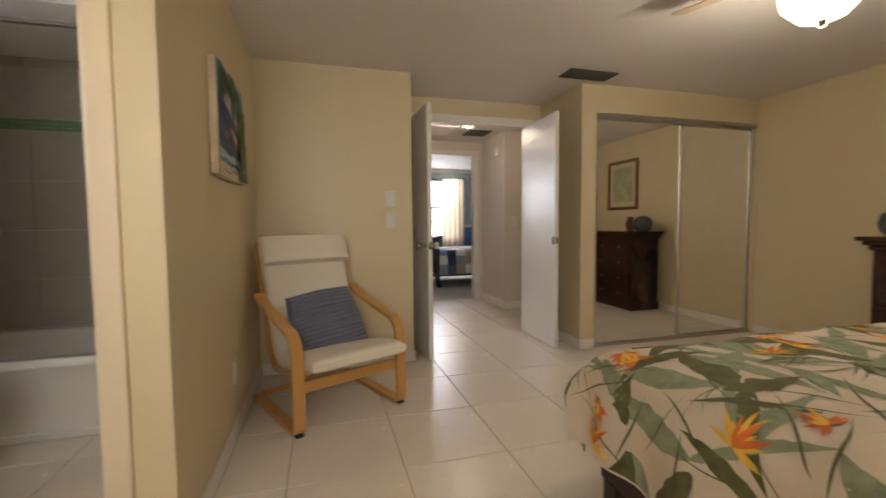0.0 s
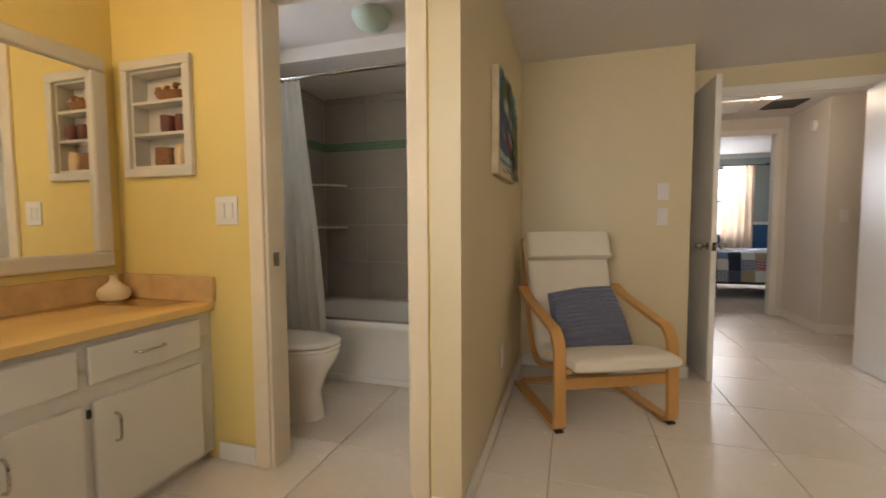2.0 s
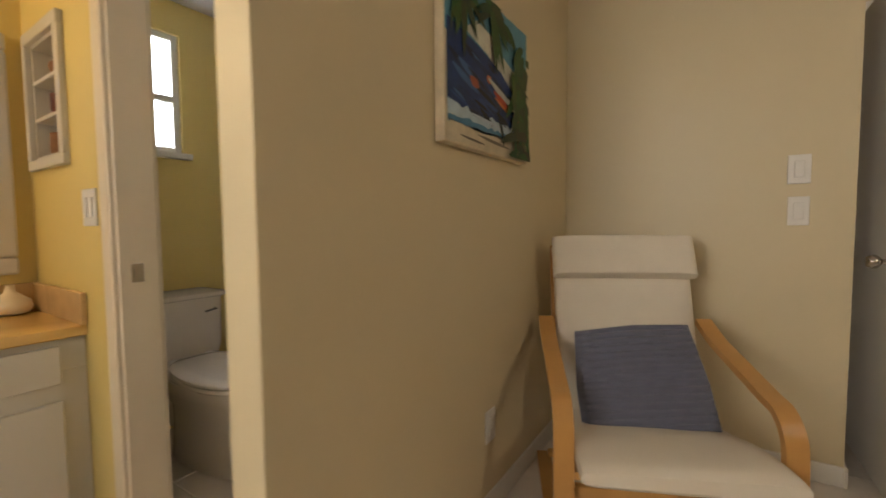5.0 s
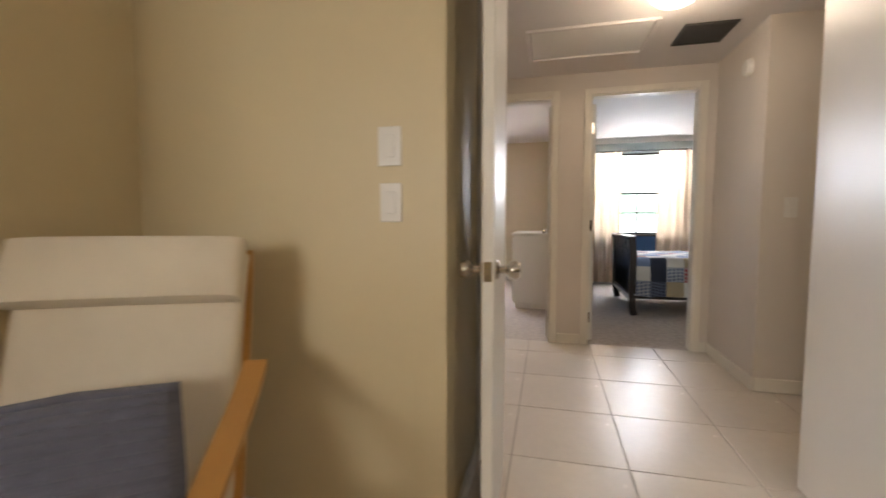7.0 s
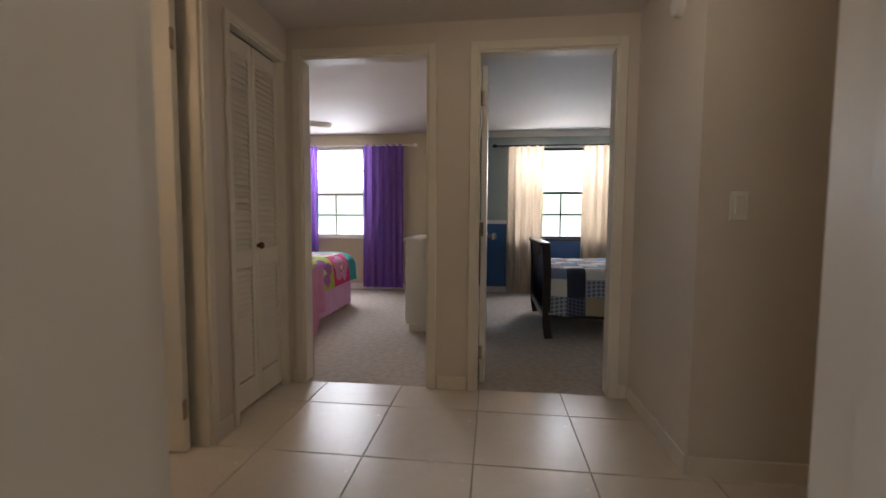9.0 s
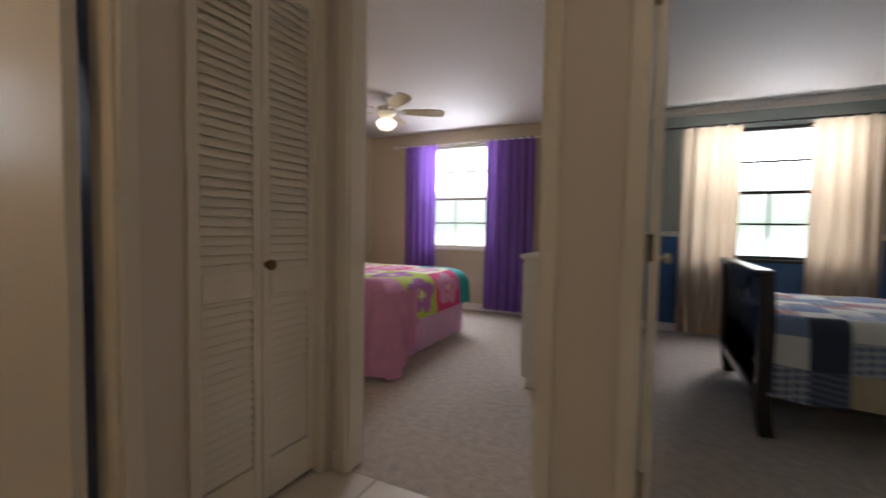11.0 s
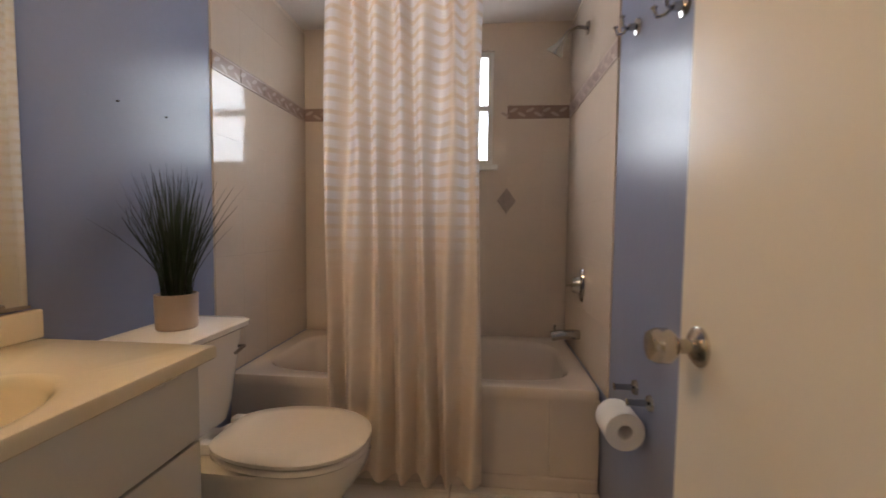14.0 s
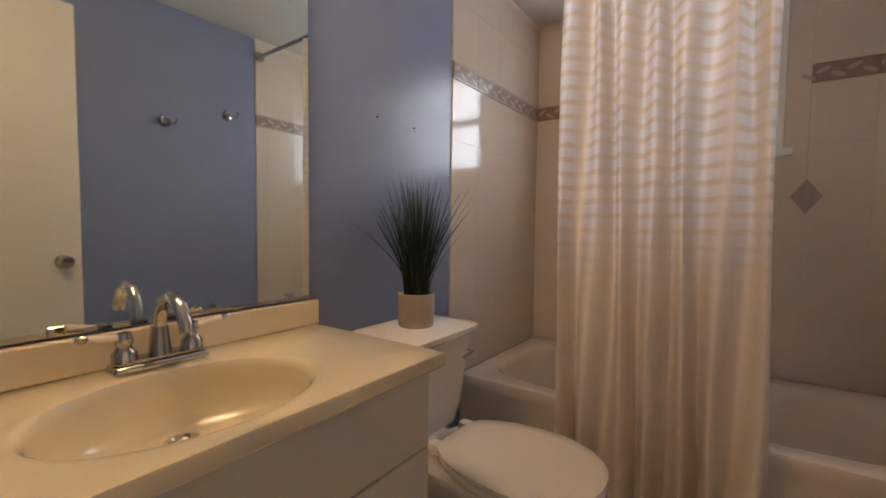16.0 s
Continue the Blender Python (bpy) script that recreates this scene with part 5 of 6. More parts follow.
def toilet(name, at, turn, label, depth=0.76, tw=0.37, mat_body=M_PORCELAIN, tank_z=0.74, tank_d=0.22):
    """A close-coupled toilet; local y forward from the wall, lid down."""
    ob = thing(name, label, "toilet", at, turn)
    f = depth
    bm = B()
    loft(bm, [egg(0, 0.42, 0.13, 0.20, f - 0.52, 0.0), egg(0, 0.42, 0.128, 0.19, f - 0.525, 0.05), egg(0, 0.41, 0.12, 0.18, f - 0.53, 0.15), egg(0, 0.42, 0.125, 0.19, f - 0.50, 0.25),
              egg(0, 0.43, 0.165, 0.21, f - 0.455, 0.33), egg(0, 0.44, 0.18, 0.22, f - 0.445, 0.38), egg(0, 0.44, 0.178, 0.22, f - 0.447, 0.395)])
    part("bowl", bm, mat_body, ob, smooth=True)
    yb = tank_d + 0.04

    def lid_loop(grow, z, n=44):
        """Outline of seat and lid: straight across the back, widest in the middle, round in front."""
        out = []
        for k in range(n):
            a = 2 * math.pi * k / n
            c, q = math.cos(a), math.sin(a)
            mid = yb + 0.55 * (f - 0.005 - yb)
            hw = 0.187 + grow
            if q > 0:
                out.append((hw * math.copysign(abs(c) ** 0.9, c), mid + (f - 0.005 - mid + grow) * q, z))
            else:
                w = hw * math.copysign(abs(c) ** 0.35, c)
                down = abs(q) ** 0.75
                out.append((w * (1 - 0.24 * down ** 2), mid - (mid - yb + grow) * down, z))
        return out
    bm = B()
    loft(bm, [lid_loop(-0.008, 0.396), lid_loop(-0.001, 0.402), lid_loop(-0.001, 0.410), lid_loop(-0.006, 0.416)])
    part("seat", bm, mat_body, ob, smooth=True)
    bm = B()
    loft(bm, [lid_loop(-0.008, 0.420), lid_loop(0.001, 0.425), lid_loop(0.001, 0.434), lid_loop(-0.012, 0.442), lid_loop(-0.06, 0.446)])
    part("lid", bm, mat_body, ob, smooth=True)
    for s in (-1, 1):
        bm = B()
        box(bm, s * 0.085 - 0.02, yb - 0.03, 0.40, s * 0.085 + 0.02, yb + 0.012, 0.436, 0.008, 2)
        part("lid_hinge", bm, M_PLASTIC, ob, smooth=True)
    bm = B()
    box(bm, -0.10, 0.03, 0.10, 0.10, 0.30, 0.395, 0.03, 3)
    part("rear_base", bm, mat_body, ob, smooth=True)
    bm = B()
    lp = [rounded_loop(-tw / 2 + 0.02, 0.015, tw / 2 - 0.02, 0.20, 0.39, 9), rounded_loop(-tw / 2 + 0.005, 0.015, tw / 2 - 0.005, 0.215, 0.46, 9), rounded_loop(-tw / 2, 0.015, tw / 2, tank_d, tank_z - 0.03, 9)]
    loft(bm, lp)
    part("tank", bm, mat_body, ob, smooth=True)
    bm = B()
    loft(bm, [rounded_loop(-tw / 2 - 0.008, 0.01, tw / 2 + 0.008, tank_d + 0.012, tank_z - 0.03, 9), rounded_loop(-tw / 2 - 0.016, 0.01, tw / 2 + 0.016, tank_d + 0.022, tank_z - 0.022, 9), rounded_loop(-tw / 2 - 0.016, 0.01, tw / 2 + 0.016, tank_d + 0.022, tank_z - 0.006, 9), rounded_loop(-tw / 2 - 0.006, 0.012, tw / 2 + 0.006, tank_d + 0.012, tank_z, 9)])
    part("tank_lid", bm, mat_body, ob, smooth=True)
    bm = B()
    tube(bm, [(-tw / 2 + 0.05, tank_d, tank_z - 0.09), (-tw / 2 + 0.05, tank_d + 0.02, tank_z - 0.09), (-tw / 2 + 0.11, tank_d + 0.025, tank_z - 0.097)], 0.006)
    part("flush_lever", bm, M_CHROME, ob, smooth=True)
    return ob


bathtub("bathtub", -1.725, -0.735, -0.115, 0.08, 0.43, "y-", M_TUB, "white built-in bathtub behind a shower curtain")
bathtub("bathtub", -2.055, 0.18, -1.245, 1.755, 0.43, "x+", M_TUB_PINK, "almond built-in bathtub behind a striped curtain")
toilet("toilet", (-1.72, -1.225, 0), -90, "white toilet with its lid down beside the tub", depth=0.875)
toilet("toilet", (-0.78, 0.175, 0), 0, "almond toilet with its lid down beside the vanity", depth=0.765, tw=0.38, tank_z=0.75, tank_d=0.255)


def pleats(f, n_u, n_v, name, material, parent, label="", uv_len=None):
    bm = B()
    g = sheet(bm, f, n_u, n_v)
    if uv_len:
        lay = bm.loops.layers.uv.new("cloth")
        bm.verts.index_update()
        idx = {v: (i / n_u, j / n_v) for i, row in enumerate(g) for j, v in enumerate(row)}
        for fa in bm.faces:
            for lo in fa.loops:
                a, b = idx[lo.vert]
                lo[lay].uv = (a * uv_len[0], b * uv_len[1])
    return part(name, bm, material, parent, label, True)


# white curtain gathered at the end of its rod
ob = thing("shower_curtain", "white shower curtain gathered at one end of its rod", "shower curtain")


def white_curtain(u, v):
    z = 0.13 + v * 1.89
    x1 = -1.195 - 0.16 * v ** 1.3
    x = -1.715 + u * (x1 + 1.715)
    return Vector((x, -0.775 + 0.032 * math.sin(u * 2 * math.pi * 7 + 0.6 * math.sin(v * 5)) * (0.6 + 0.4 * (1 - v)), z))


pleats(white_curtain, 84, 20, "cloth", M_CURTWHITE, ob)
for k in range(8):
    bm = B()
    x = -1.70 + k * 0.037
    tube(bm, [(x, -0.775 + 0.018 * math.cos(a), 2.038 + 0.018 * math.sin(a)) for a in [i * math.pi / 5 for i in range(10)]], 0.002, 6)
    part("ring", bm, M_CHROME, ob)
ob = thing("curtain_rod", "chrome shower rod across the tub alcove", "rod")
bm = B()
cyl(bm, (-1.73, -0.775, 2.045), (-0.11, -0.775, 2.045), 0.012)
part("rod", bm, M_CHROME, ob, smooth=True)
for x in (-1.73, -0.122):
    bm = B()
    cyl(bm, (x, -0.775, 2.045), (x + 0.012, -0.775, 2.045), 0.03, seg=20)
    part("flange", bm, M_CHROME, ob, smooth=True)
for z in (1.04, 1.395):
    bm = B()
    seg = 12
    lo = [bm.verts.new((-1.722, 0.077, z))] + [bm.verts.new((-1.722 + 0.21 * math.cos(a), 0.077 - 0.21 * math.sin(a), z)) for a in [i * math.pi / 2 / seg for i in range(seg + 1)]]
    hi = [bm.verts.new((v.co.x, v.co.y, z + 0.018)) for v in lo]
    bm.faces.new(lo)
    bm.faces.new(hi[::-1])
    for i in range(len(lo)):
        bm.faces.new((lo[i], lo[(i + 1) % len(lo)], hi[(i + 1) % len(lo)], hi[i]))
    mk("corner_shelf", bm, M_TUB, label="white quarter-round corner shelf on the tile", category="shelf", group="corner shelves")

# ---- hall closet ----
bif = thing("bifold_door", "cream louvered bifold closet door, closed", "door", kind="structure")
SLAT = None
for k, (y0, y1) in enumerate(((1.888, 2.156), (2.160, 2.428))):
    for nm, a in (("stile", (y0, 0.02, y0 + 0.035, 2.02)), ("stile", (y1 - 0.035, 0.02, y1, 2.02)), ("top_rail", (y0 + 0.035, 1.93, y1 - 0.035, 2.02)), ("mid_rail", (y0 + 0.035, 0.80, y1 - 0.035, 0.899)), ("bottom_rail", (y0 + 0.035, 0.02, y1 - 0.035, 0.17))):
        bm = B()
        box(bm, 0.478, a[0], a[1], 0.506, a[2], a[3], 0.003)
        part(nm, bm, M_TRIM, bif)
    for z0, z1 in ((0.185, 0.80), (0.90, 1.93)):
        z = z0
        while z < z1 - 0.004:
            if SLAT is None:
                bm = B()
                box(bm, -0.0035, -0.0985, -0.0205, 0.0035, 0.0985, 0.0205, 0.0015)
                o = part("slat", bm, M_TRIM, bif)
                SLAT = o.data
            else:
                o = new("slat", SLAT)
                o.parent = bif
            o.matrix_basis = pose(0.492, (y0 + y1) / 2, z + 0.012, 0, -24, 0)
            z += 0.032
bm = B()
lathe(bm, [(0.012, 0), (0.012, 0.012), (0.020, 0.02), (0.018, 0.032), (0.0001, 0.035)], 16, pose(0.506, 2.178, 0.915, 0, 90, 0))
part("knob", bm, M_BRASS, bif, "brown wooden knob", True)

# ---- hall bathroom ----
van2 = thing("vanity_cabinet", "cream vanity cabinet under the bisque sink top", "cabinet", group="bathroom cabinets")
bm = B()
box(bm, -0.445, 0.18, 0.09, 0.445, 0.615, 0.66, 0.002)
box(bm, -0.445, 0.595, 0.66, 0.445, 0.615, 0.764, 0.002)
box(bm, -0.445, 0.18, 0.66, -0.43, 0.595, 0.764, 0.002)
box(bm, -0.445, 0.18, 0.0, 0.445, 0.56, 0.09)
part("body", bm, M_CABWHITE, van2)
for x0, x1 in ((-0.435, -0.002), (0.002, 0.435)):
    bm = B()
    box(bm, x0, 0.613, 0.12, x1, 0.632, 0.586, 0.003, 2)
    d = part("door", bm, M_CABWHITE, van2)
bm = B()
box(bm, -0.435, 0.613, 0.592, 0.435, 0.632, 0.762, 0.003, 2)
part("false_drawer", bm, M_CABWHITE, van2)
top2 = counter_with_sink("countertop", -0.475, 0.178, 0.446, 0.648, 0.80, 0.034, -0.02, 0.445, 0.215, 0.155, 0.12, M_BISQUE, "bisque cultured-marble vanity top with an oval bowl", shift=(-0.015, -0.09))
bm = B()
box(bm, -0.475, 0.176, 0.80, 0.446, 0.198, 0.872, 0.005, 2)
part("backsplash", bm, M_BISQUE, top2)
faucet("faucet", (-0.045, 0.245, 0.80), 180, "chrome faucet with porcelain levers on the bisque vanity top")
ob = thing("wall_mirror", "frameless bathroom mirror on the blue wall", "mirror")
ob.matrix_basis = pose(0.44, 0.177, 0, 0, 0, -0.7) @ pose(-0.44, -0.177, 0)
bm = B()
box(bm, -0.445, 0.176, 0.885, 0.44, 0.181, 1.95, 0.001)
part("mirror_glass", bm, M_MIRROR_OLD_DIM, ob)
bm = B()
box(bm, -0.447, 0.176, 0.878, 0.44, 0.185, 0.886)
part("bottom_channel", bm, M_CHROME, ob)
for x in (-0.38, 0.1):
    bm = B()
    box(bm, x - 0.012, 0.18, 0.878, x + 0.012, 0.188, 0.897, 0.002)
    part("clip", bm, M_CHROME, ob)
ob = thing("vanity_light", "lit light bar above the bathroom mirror", "vanity light", (0.0, 0.175, 2.06))
bm = B()
box(bm, -0.30, 0, -0.04, 0.30, 0.03, 0.04, 0.006)
part("bar", bm, M_CHROME, ob)
for k in range(3):
    bm = B()
    lathe(bm, [(0.0001, -0.045), (0.03, -0.035), (0.043, 0), (0.03, 0.035), (0.0001, 0.045)], 16, pose(-0.2 + 0.2 * k, 0.08, 0))
    part("globe", bm, M_LAMPGLASS, ob, smooth=True).visible_shadow = False

# potted grass on the tank
plant = thing("potted_grass", "dark artificial grass in a tan pot on the toilet tank", "plant", (-0.795, 0.30, 0.75))
bm = B()
lathe(bm, [(0.056, 0), (0.06, 0.004), (0.062, 0.11), (0.057, 0.112), (0.054, 0.10), (0.0001, 0.10)], 28)
part("pot", bm, M_POTTAN, plant, smooth=True)
bm = B()
rnd = random.Random(3)
for k in range(260):
    a, lean = rnd.uniform(0, 2 * math.pi), abs(rnd.gauss(0, 0.052)) + 0.015
    L = rnd.uniform(0.26, 0.44)
    r0 = rnd.uniform(0, 0.04)
    bx, by = r0 * math.cos(a), r0 * math.sin(a)
    w = rnd.uniform(0.0016, 0.003)
    tw = rnd.uniform(0, math.pi)
    prev = None
    for i in range(6):
        f = i / 5
        reach = lean * (f ** 1.5) * 1.35
        px, py = bx + math.cos(a) * reach, by + math.sin(a) * reach
        if py < -0.115:
            py = -0.115
        pz = 0.09 + L * f * (1 - 0.10 * f * lean / 0.1)
        ww = w * (1 - f) ** 0.6 + 0.0002
        dx, dy = math.cos(tw) * ww, math.sin(tw) * ww
        row = (bm.verts.new((px - dx, py - dy, pz)), bm.verts.new((px + dx, py + dy, pz)))
        if prev:
            bm.faces.new((prev[0], prev[1], row[1], row[0]))
        prev = row
part("grass_blades", bm, M_GRASS, plant)

# striped shower curtain
ob = thing("shower_curtain", "cream shower curtain with sheer horizontal stripes, drawn to the middle", "shower curtain")


def stripe_curtain(u, v):
    z = 0.045 + v * 2.07
    y = 0.645 + u * (0.61 + 0.02 * (1 - v))
    g = 1.0 - 0.25 * v
    return Vector((-1.165 - 0.03 + 0.043 * g * math.sin(u * 2 * math.pi * 6.5 + 0.5 * math.sin(v * 4 + u * 9)) + 0.006 * math.sin(u * 50 + v * 3), y + 0.008 * math.sin(v * 6 + u * 20), z))


pleats(stripe_curtain, 120, 44, "cloth", M_CURTBAND, ob, uv_len=(1.7, 2.07))
for k in range(9):
    bm = B()
    y = 0.66 + k * 0.07
    tube(bm, [(-1.195 + 0.018 * math.cos(a), y, 2.132 + 0.018 * math.sin(a)) for a in [i * math.pi / 5 for i in range(10)]], 0.002, 6)
    part("ring", bm, M_CHROME, ob)
ob = thing("curtain_rod", "chrome shower rod between the bathroom walls", "rod")
bm = B()
cyl(bm, (-1.195, 0.175, 2.14), (-1.195, 1.76, 2.14), 0.012)
part("rod", bm, M_CHROME, ob, smooth=True)
for y in (0.184, 1.739):
    bm = B()
    cyl(bm, (-1.195, y, 2.14), (-1.195, y + 0.012, 2.14), 0.03, seg=20)
    part("flange", bm, M_CHROME, ob, smooth=True)

ob = thing("shower", "chrome shower with a head on a bent arm", "shower head")
bm = B()
cyl(bm, (-1.64, 1.752, 2.02), (-1.64, 1.744, 2.02), 0.03, seg=20)
part("flange", bm, M_CHROME, ob, smooth=True)
bm = B()
tube(bm, [(-1.64, 1.745, 2.02), (-1.645, 1.70, 2.03), (-1.655, 1.665, 2.015), (-1.67, 1.64, 1.985)], 0.009)
part("arm", bm, M_CHROME, ob, smooth=True)
bm = B()
_d = Vector((-0.35, -0.45, -0.75)).to_track_quat("Z", "Y").to_matrix().to_4x4()
lathe(bm, [(0.012, 0), (0.016, 0.015), (0.02, 0.03), (0.04, 0.06), (0.042, 0.072), (0.036, 0.075), (0.0001, 0.074)], 22, Matrix.Translation((-1.67, 1.64, 1.985)) @ _d)
part("head", bm, M_CHROME, ob, smooth=True)
ob = thing("shower_valve", "chrome shower valve with a lever on the tile", "valve", (-1.615, 1.752, 0.805))
bm = B()
lathe(bm, [(0.055, 0), (0.05, 0.01), (0.03, 0.014), (0.022, 0.05), (0.0001, 0.052)], 24, pose(0, 0, 0, 90, 0, 0) @ Matrix.Diagonal((0.75, 1.5, 1, 1)))
part("escutcheon", bm, M_CHROME, ob, smooth=True)
bm = B()
tube(bm, [(0, -0.045, 0), (-0.03, -0.055, -0.005), (-0.075, -0.06, -0.012)], 0.008)
part("lever", bm, M_CHROME, ob, smooth=True)
ob = thing("tub_spout", "chrome tub spout on the tile", "spout", (-1.65, 1.752, 0.555))
bm = B()
tube(bm, [(0, 0, 0), (0, -0.05, 0.0), (0, -0.10, -0.004), (0, -0.135, -0.012)], 0.025, 16)
part("spout", bm, M_CHROME, ob, smooth=True)
bm = B()
cyl(bm, (0, -0.12, 0.02), (0, -0.12, 0.045), 0.006)
part("diverter", bm, M_CHROME, ob)

ob = thing("toilet_roll_holder", "chrome toilet roll holder on the blue wall", "roll holder", (-0.83, 1.76, 0.585))
for s in (-0.065, 0.055):
    bm = B()
    lathe(bm, [(0.025, 0), (0.022, 0.008), (0.010, 0.014), (0.009, 0.06), (0.013, 0.066), (0.0001, 0.07)], 16, pose(s, 0, 0, 90, 0, 0))
    part("post", bm, M_CHROME, ob, smooth=True)
bm = B()
lathe(bm, [(0.021, -0.055), (0.055, -0.055), (0.057, -0.05), (0.057, 0.05), (0.055, 0.055), (0.021, 0.055), (0.020, 0.0), (0.021, -0.055)], 32, pose(-0.82, 1.69, 0.50, 0, 90, 0))
mk("toilet_roll", bm, M_PAPER, label="white toilet roll on its holder", category="toilet roll", smooth=True)
for x, z in ((-0.99, 1.73), (-0.66, 1.63)):
    ob = thing("robe_hook", "chrome robe hook on the blue wall", "hook", (x, 1.76, z), group="robe hooks")
    bm = B()
    lathe(bm, [(0.028, 0), (0.026, 0.008), (0.012, 0.012), (0.010, 0.03)], 18, pose(0, 0, 0, 90, 0, 0))
    part("rose", bm, M_CHROME, ob, smooth=True)
    for s in (-1, 1):
        bm = B()
        tube(bm, [(0, -0.028, 0), (s * 0.015, -0.04, -0.012), (s * 0.03, -0.055, -0.01), (s * 0.036, -0.06, 0.012)], 0.005)
        lathe(bm, [(0.0001, -0.009), (0.009, 0), (0.0001, 0.009)], 10, pose(s * 0.036, -0.06, 0.016))
        part("prong", bm, M_CHROME, ob, smooth=True)
for x, z in ((-0.73, 1.45), (-0.925, 1.45)):
    bm = B()
    cyl(bm, (x, 0.174, z), (x, 0.182, z), 0.0028, seg=8)
    mk("wall_nail", bm, M_BLACK, label="small dark nail in the blue wall", category="nail", group="wall nails")

# ---- purple bedroom ----


def curtain(name, x0, x1, y, z0, z1, waves, material, label, amp=0.03, group="", flare=0.0):
    ob = thing(name, label, "curtain", group=group)

    def f(u, v):
        w = u * (x1 - x0)
        pin = 1 - 0.3 * v
        return Vector((x0 + w + flare * (1 - v) * (u - 0.5), y + amp * pin * math.sin(u * 2 * math.pi * waves + 0.7 * math.sin(v * 3 + u * 5)) + 0.006 * math.sin(u * 61), z0 + v * (z1 - z0) - 0.012 * math.cos(u * 2 * math.pi * waves) * (v > 0.99)))
    pleats(f, int(waves * 14), 16, "cloth", material, ob)
    return ob


curtain("curtain", -1.28, -0.80, 6.10, 0.05, 2.18, 5, M_PURPLE, "purple bedroom curtain hanging to the floor", group="purple curtains")
curtain("curtain", -0.10, 0.52, 6.10, 0.05, 2.18, 6, M_PURPLE, "purple bedroom curtain hanging to the floor", group="purple curtains")
curtain("curtain", 2.05, 2.56, 6.10, 0.03, 2.13, 4.5, M_ECRU, "ecru sheer curtain hanging to the floor", group="ecru curtains")
curtain("curtain", 3.10, 3.62, 6.10, 0.03, 2.13, 4.5, M_ECRU, "ecru sheer curtain hanging to the floor", group="ecru curtains")
for nm, x0, x1, z, mm, lb in (("curtain_rod", -1.40, 0.66, 2.17, M_WHITE, "white curtain rod over the window"), ("curtain_rod", 1.90, 3.78, 2.14, M_BLACK, "black curtain rod with finials over the window")):
    ob = thing(nm, lb, "rod")
    bm = B()
    cyl(bm, (x0, 6.10, z), (x1, 6.10, z), 0.010)
    part("rod", bm, mm, ob, smooth=True)
    for x, s in ((x0, -1), (x1, 1)):
        bm = B()
        lathe(bm, [(0.012, 0), (0.02, 0.01), (0.028, 0.035), (0.02, 0.06), (0.0001, 0.075)], 14, pose(x, 6.10, z, 0, 90 * s, 0))
        part("finial", bm, mm, ob, smooth=True)
        bm = B()
        box(bm, x - s * 0.06 - 0.006, 6.10, z - 0.012, x - s * 0.06 + 0.006, 6.20, z + 0.004)
        part("bracket", bm, mm, ob)


def quilt(name, x0, x1, y0, y1, z, drops, nx, ny, mats, pick, label, seed, r=0.07, sub=4):
    """A patchwork cover over a bed; drops: hang at x-, x+, y-, y+."""
    ob = thing(name, label, "quilt")

    def at(s, t):
        ox = oy = dx = dy = 0.0
        x, y = s, t
        if s < x0:
            ox, dx = wrapped(x0 - s, 0, r, 0)
            x = x0 - ox
        elif s > x1:
            ox, dx = wrapped(s - x1, 0, r, 0)
            x = x1 + ox
        if t < y0:
            oy, dy = wrapped(y0 - t, 0, r, 0)
            y = y0 - oy
        elif t > y1:
            oy, dy = wrapped(t - y1, 0, r, 0)
            y = y1 + oy
        down = (dx ** 4 + dy ** 4) ** 0.25
        n = 0.014 * noise.noise(Vector((s * 4, t * 4, seed)))
        wv = 0.014 * math.sin(s * 22 + seed) * min(1, dy * 4)
        return Vector((x, y + (wv if t > y1 else -wv), z + n - down))
    S0, S1, T0, T1 = x0 - drops[0], x1 + drops[1], y0 - drops[2], y1 + drops[3]
    NU, NV = nx * sub, ny * sub
    for pi in range(nx):
        for pj in range(ny):
            bm = B()
            g = []
            for i in range(pi * sub, pi * sub + sub + 1):
                row = []
                for j in range(pj * sub, pj * sub + sub + 1):
                    p = at(S0 + (S1 - S0) * i / NU, T0 + (T1 - T0) * j / NV)
                    p.z += 0.006 * abs(math.sin(math.pi * i / sub) * math.sin(math.pi * j / sub)) ** 0.4
                    row.append(bm.verts.new(p))
                g.append(row)
            for i in range(sub):
                for j in range(sub):
                    fa = bm.faces.new((g[i][j], g[i + 1][j], g[i + 1][j + 1], g[i][j + 1]))
                    fa.material_index = pick(pi, pj, i, j)
            part("patch", bm, mats, ob, smooth=True)
    return ob


pbed = thing("bed", "bed with a gathered pink skirt in the purple-curtained bedroom", "bed")
bm = B()
box(bm, -1.95, 3.65, 0.02, 0.035, 5.05, 0.36, 0.02, 2)
part("box_spring", bm, M_SKIRT, pbed)
bm = B()
box(bm, -1.95, 3.65, 0.36, 0.035, 5.05, 0.60, 0.05, 3)
part("mattress", bm, M_QWHITE, pbed)
bm = B()
path = [(-1.95, 3.625), (0.055, 3.625), (0.055, 5.075), (-1.95, 5.075)]
for (ax, ay), (bx, by) in zip(path, path[1:]):
    L = math.hypot(bx - ax, by - ay)
    nxx, nyy = (by - ay) / L, -(bx - ax) / L
    sheet(bm, lambda u, v: Vector((ax + (bx - ax) * u + nxx * 0.009 * math.sin(u * L * 34 + math.sin(u * L * 11)) * (1 - v), ay + (by - ay) * u + nyy * 0.009 * math.sin(u * L * 34 + math.sin(u * L * 11)) * (1 - v), 0.015 + 0.36 * v)), int(L * 40), 3)
part("bed_skirt", bm, M_SKIRT, pbed, "gathered pink bed skirt", True)
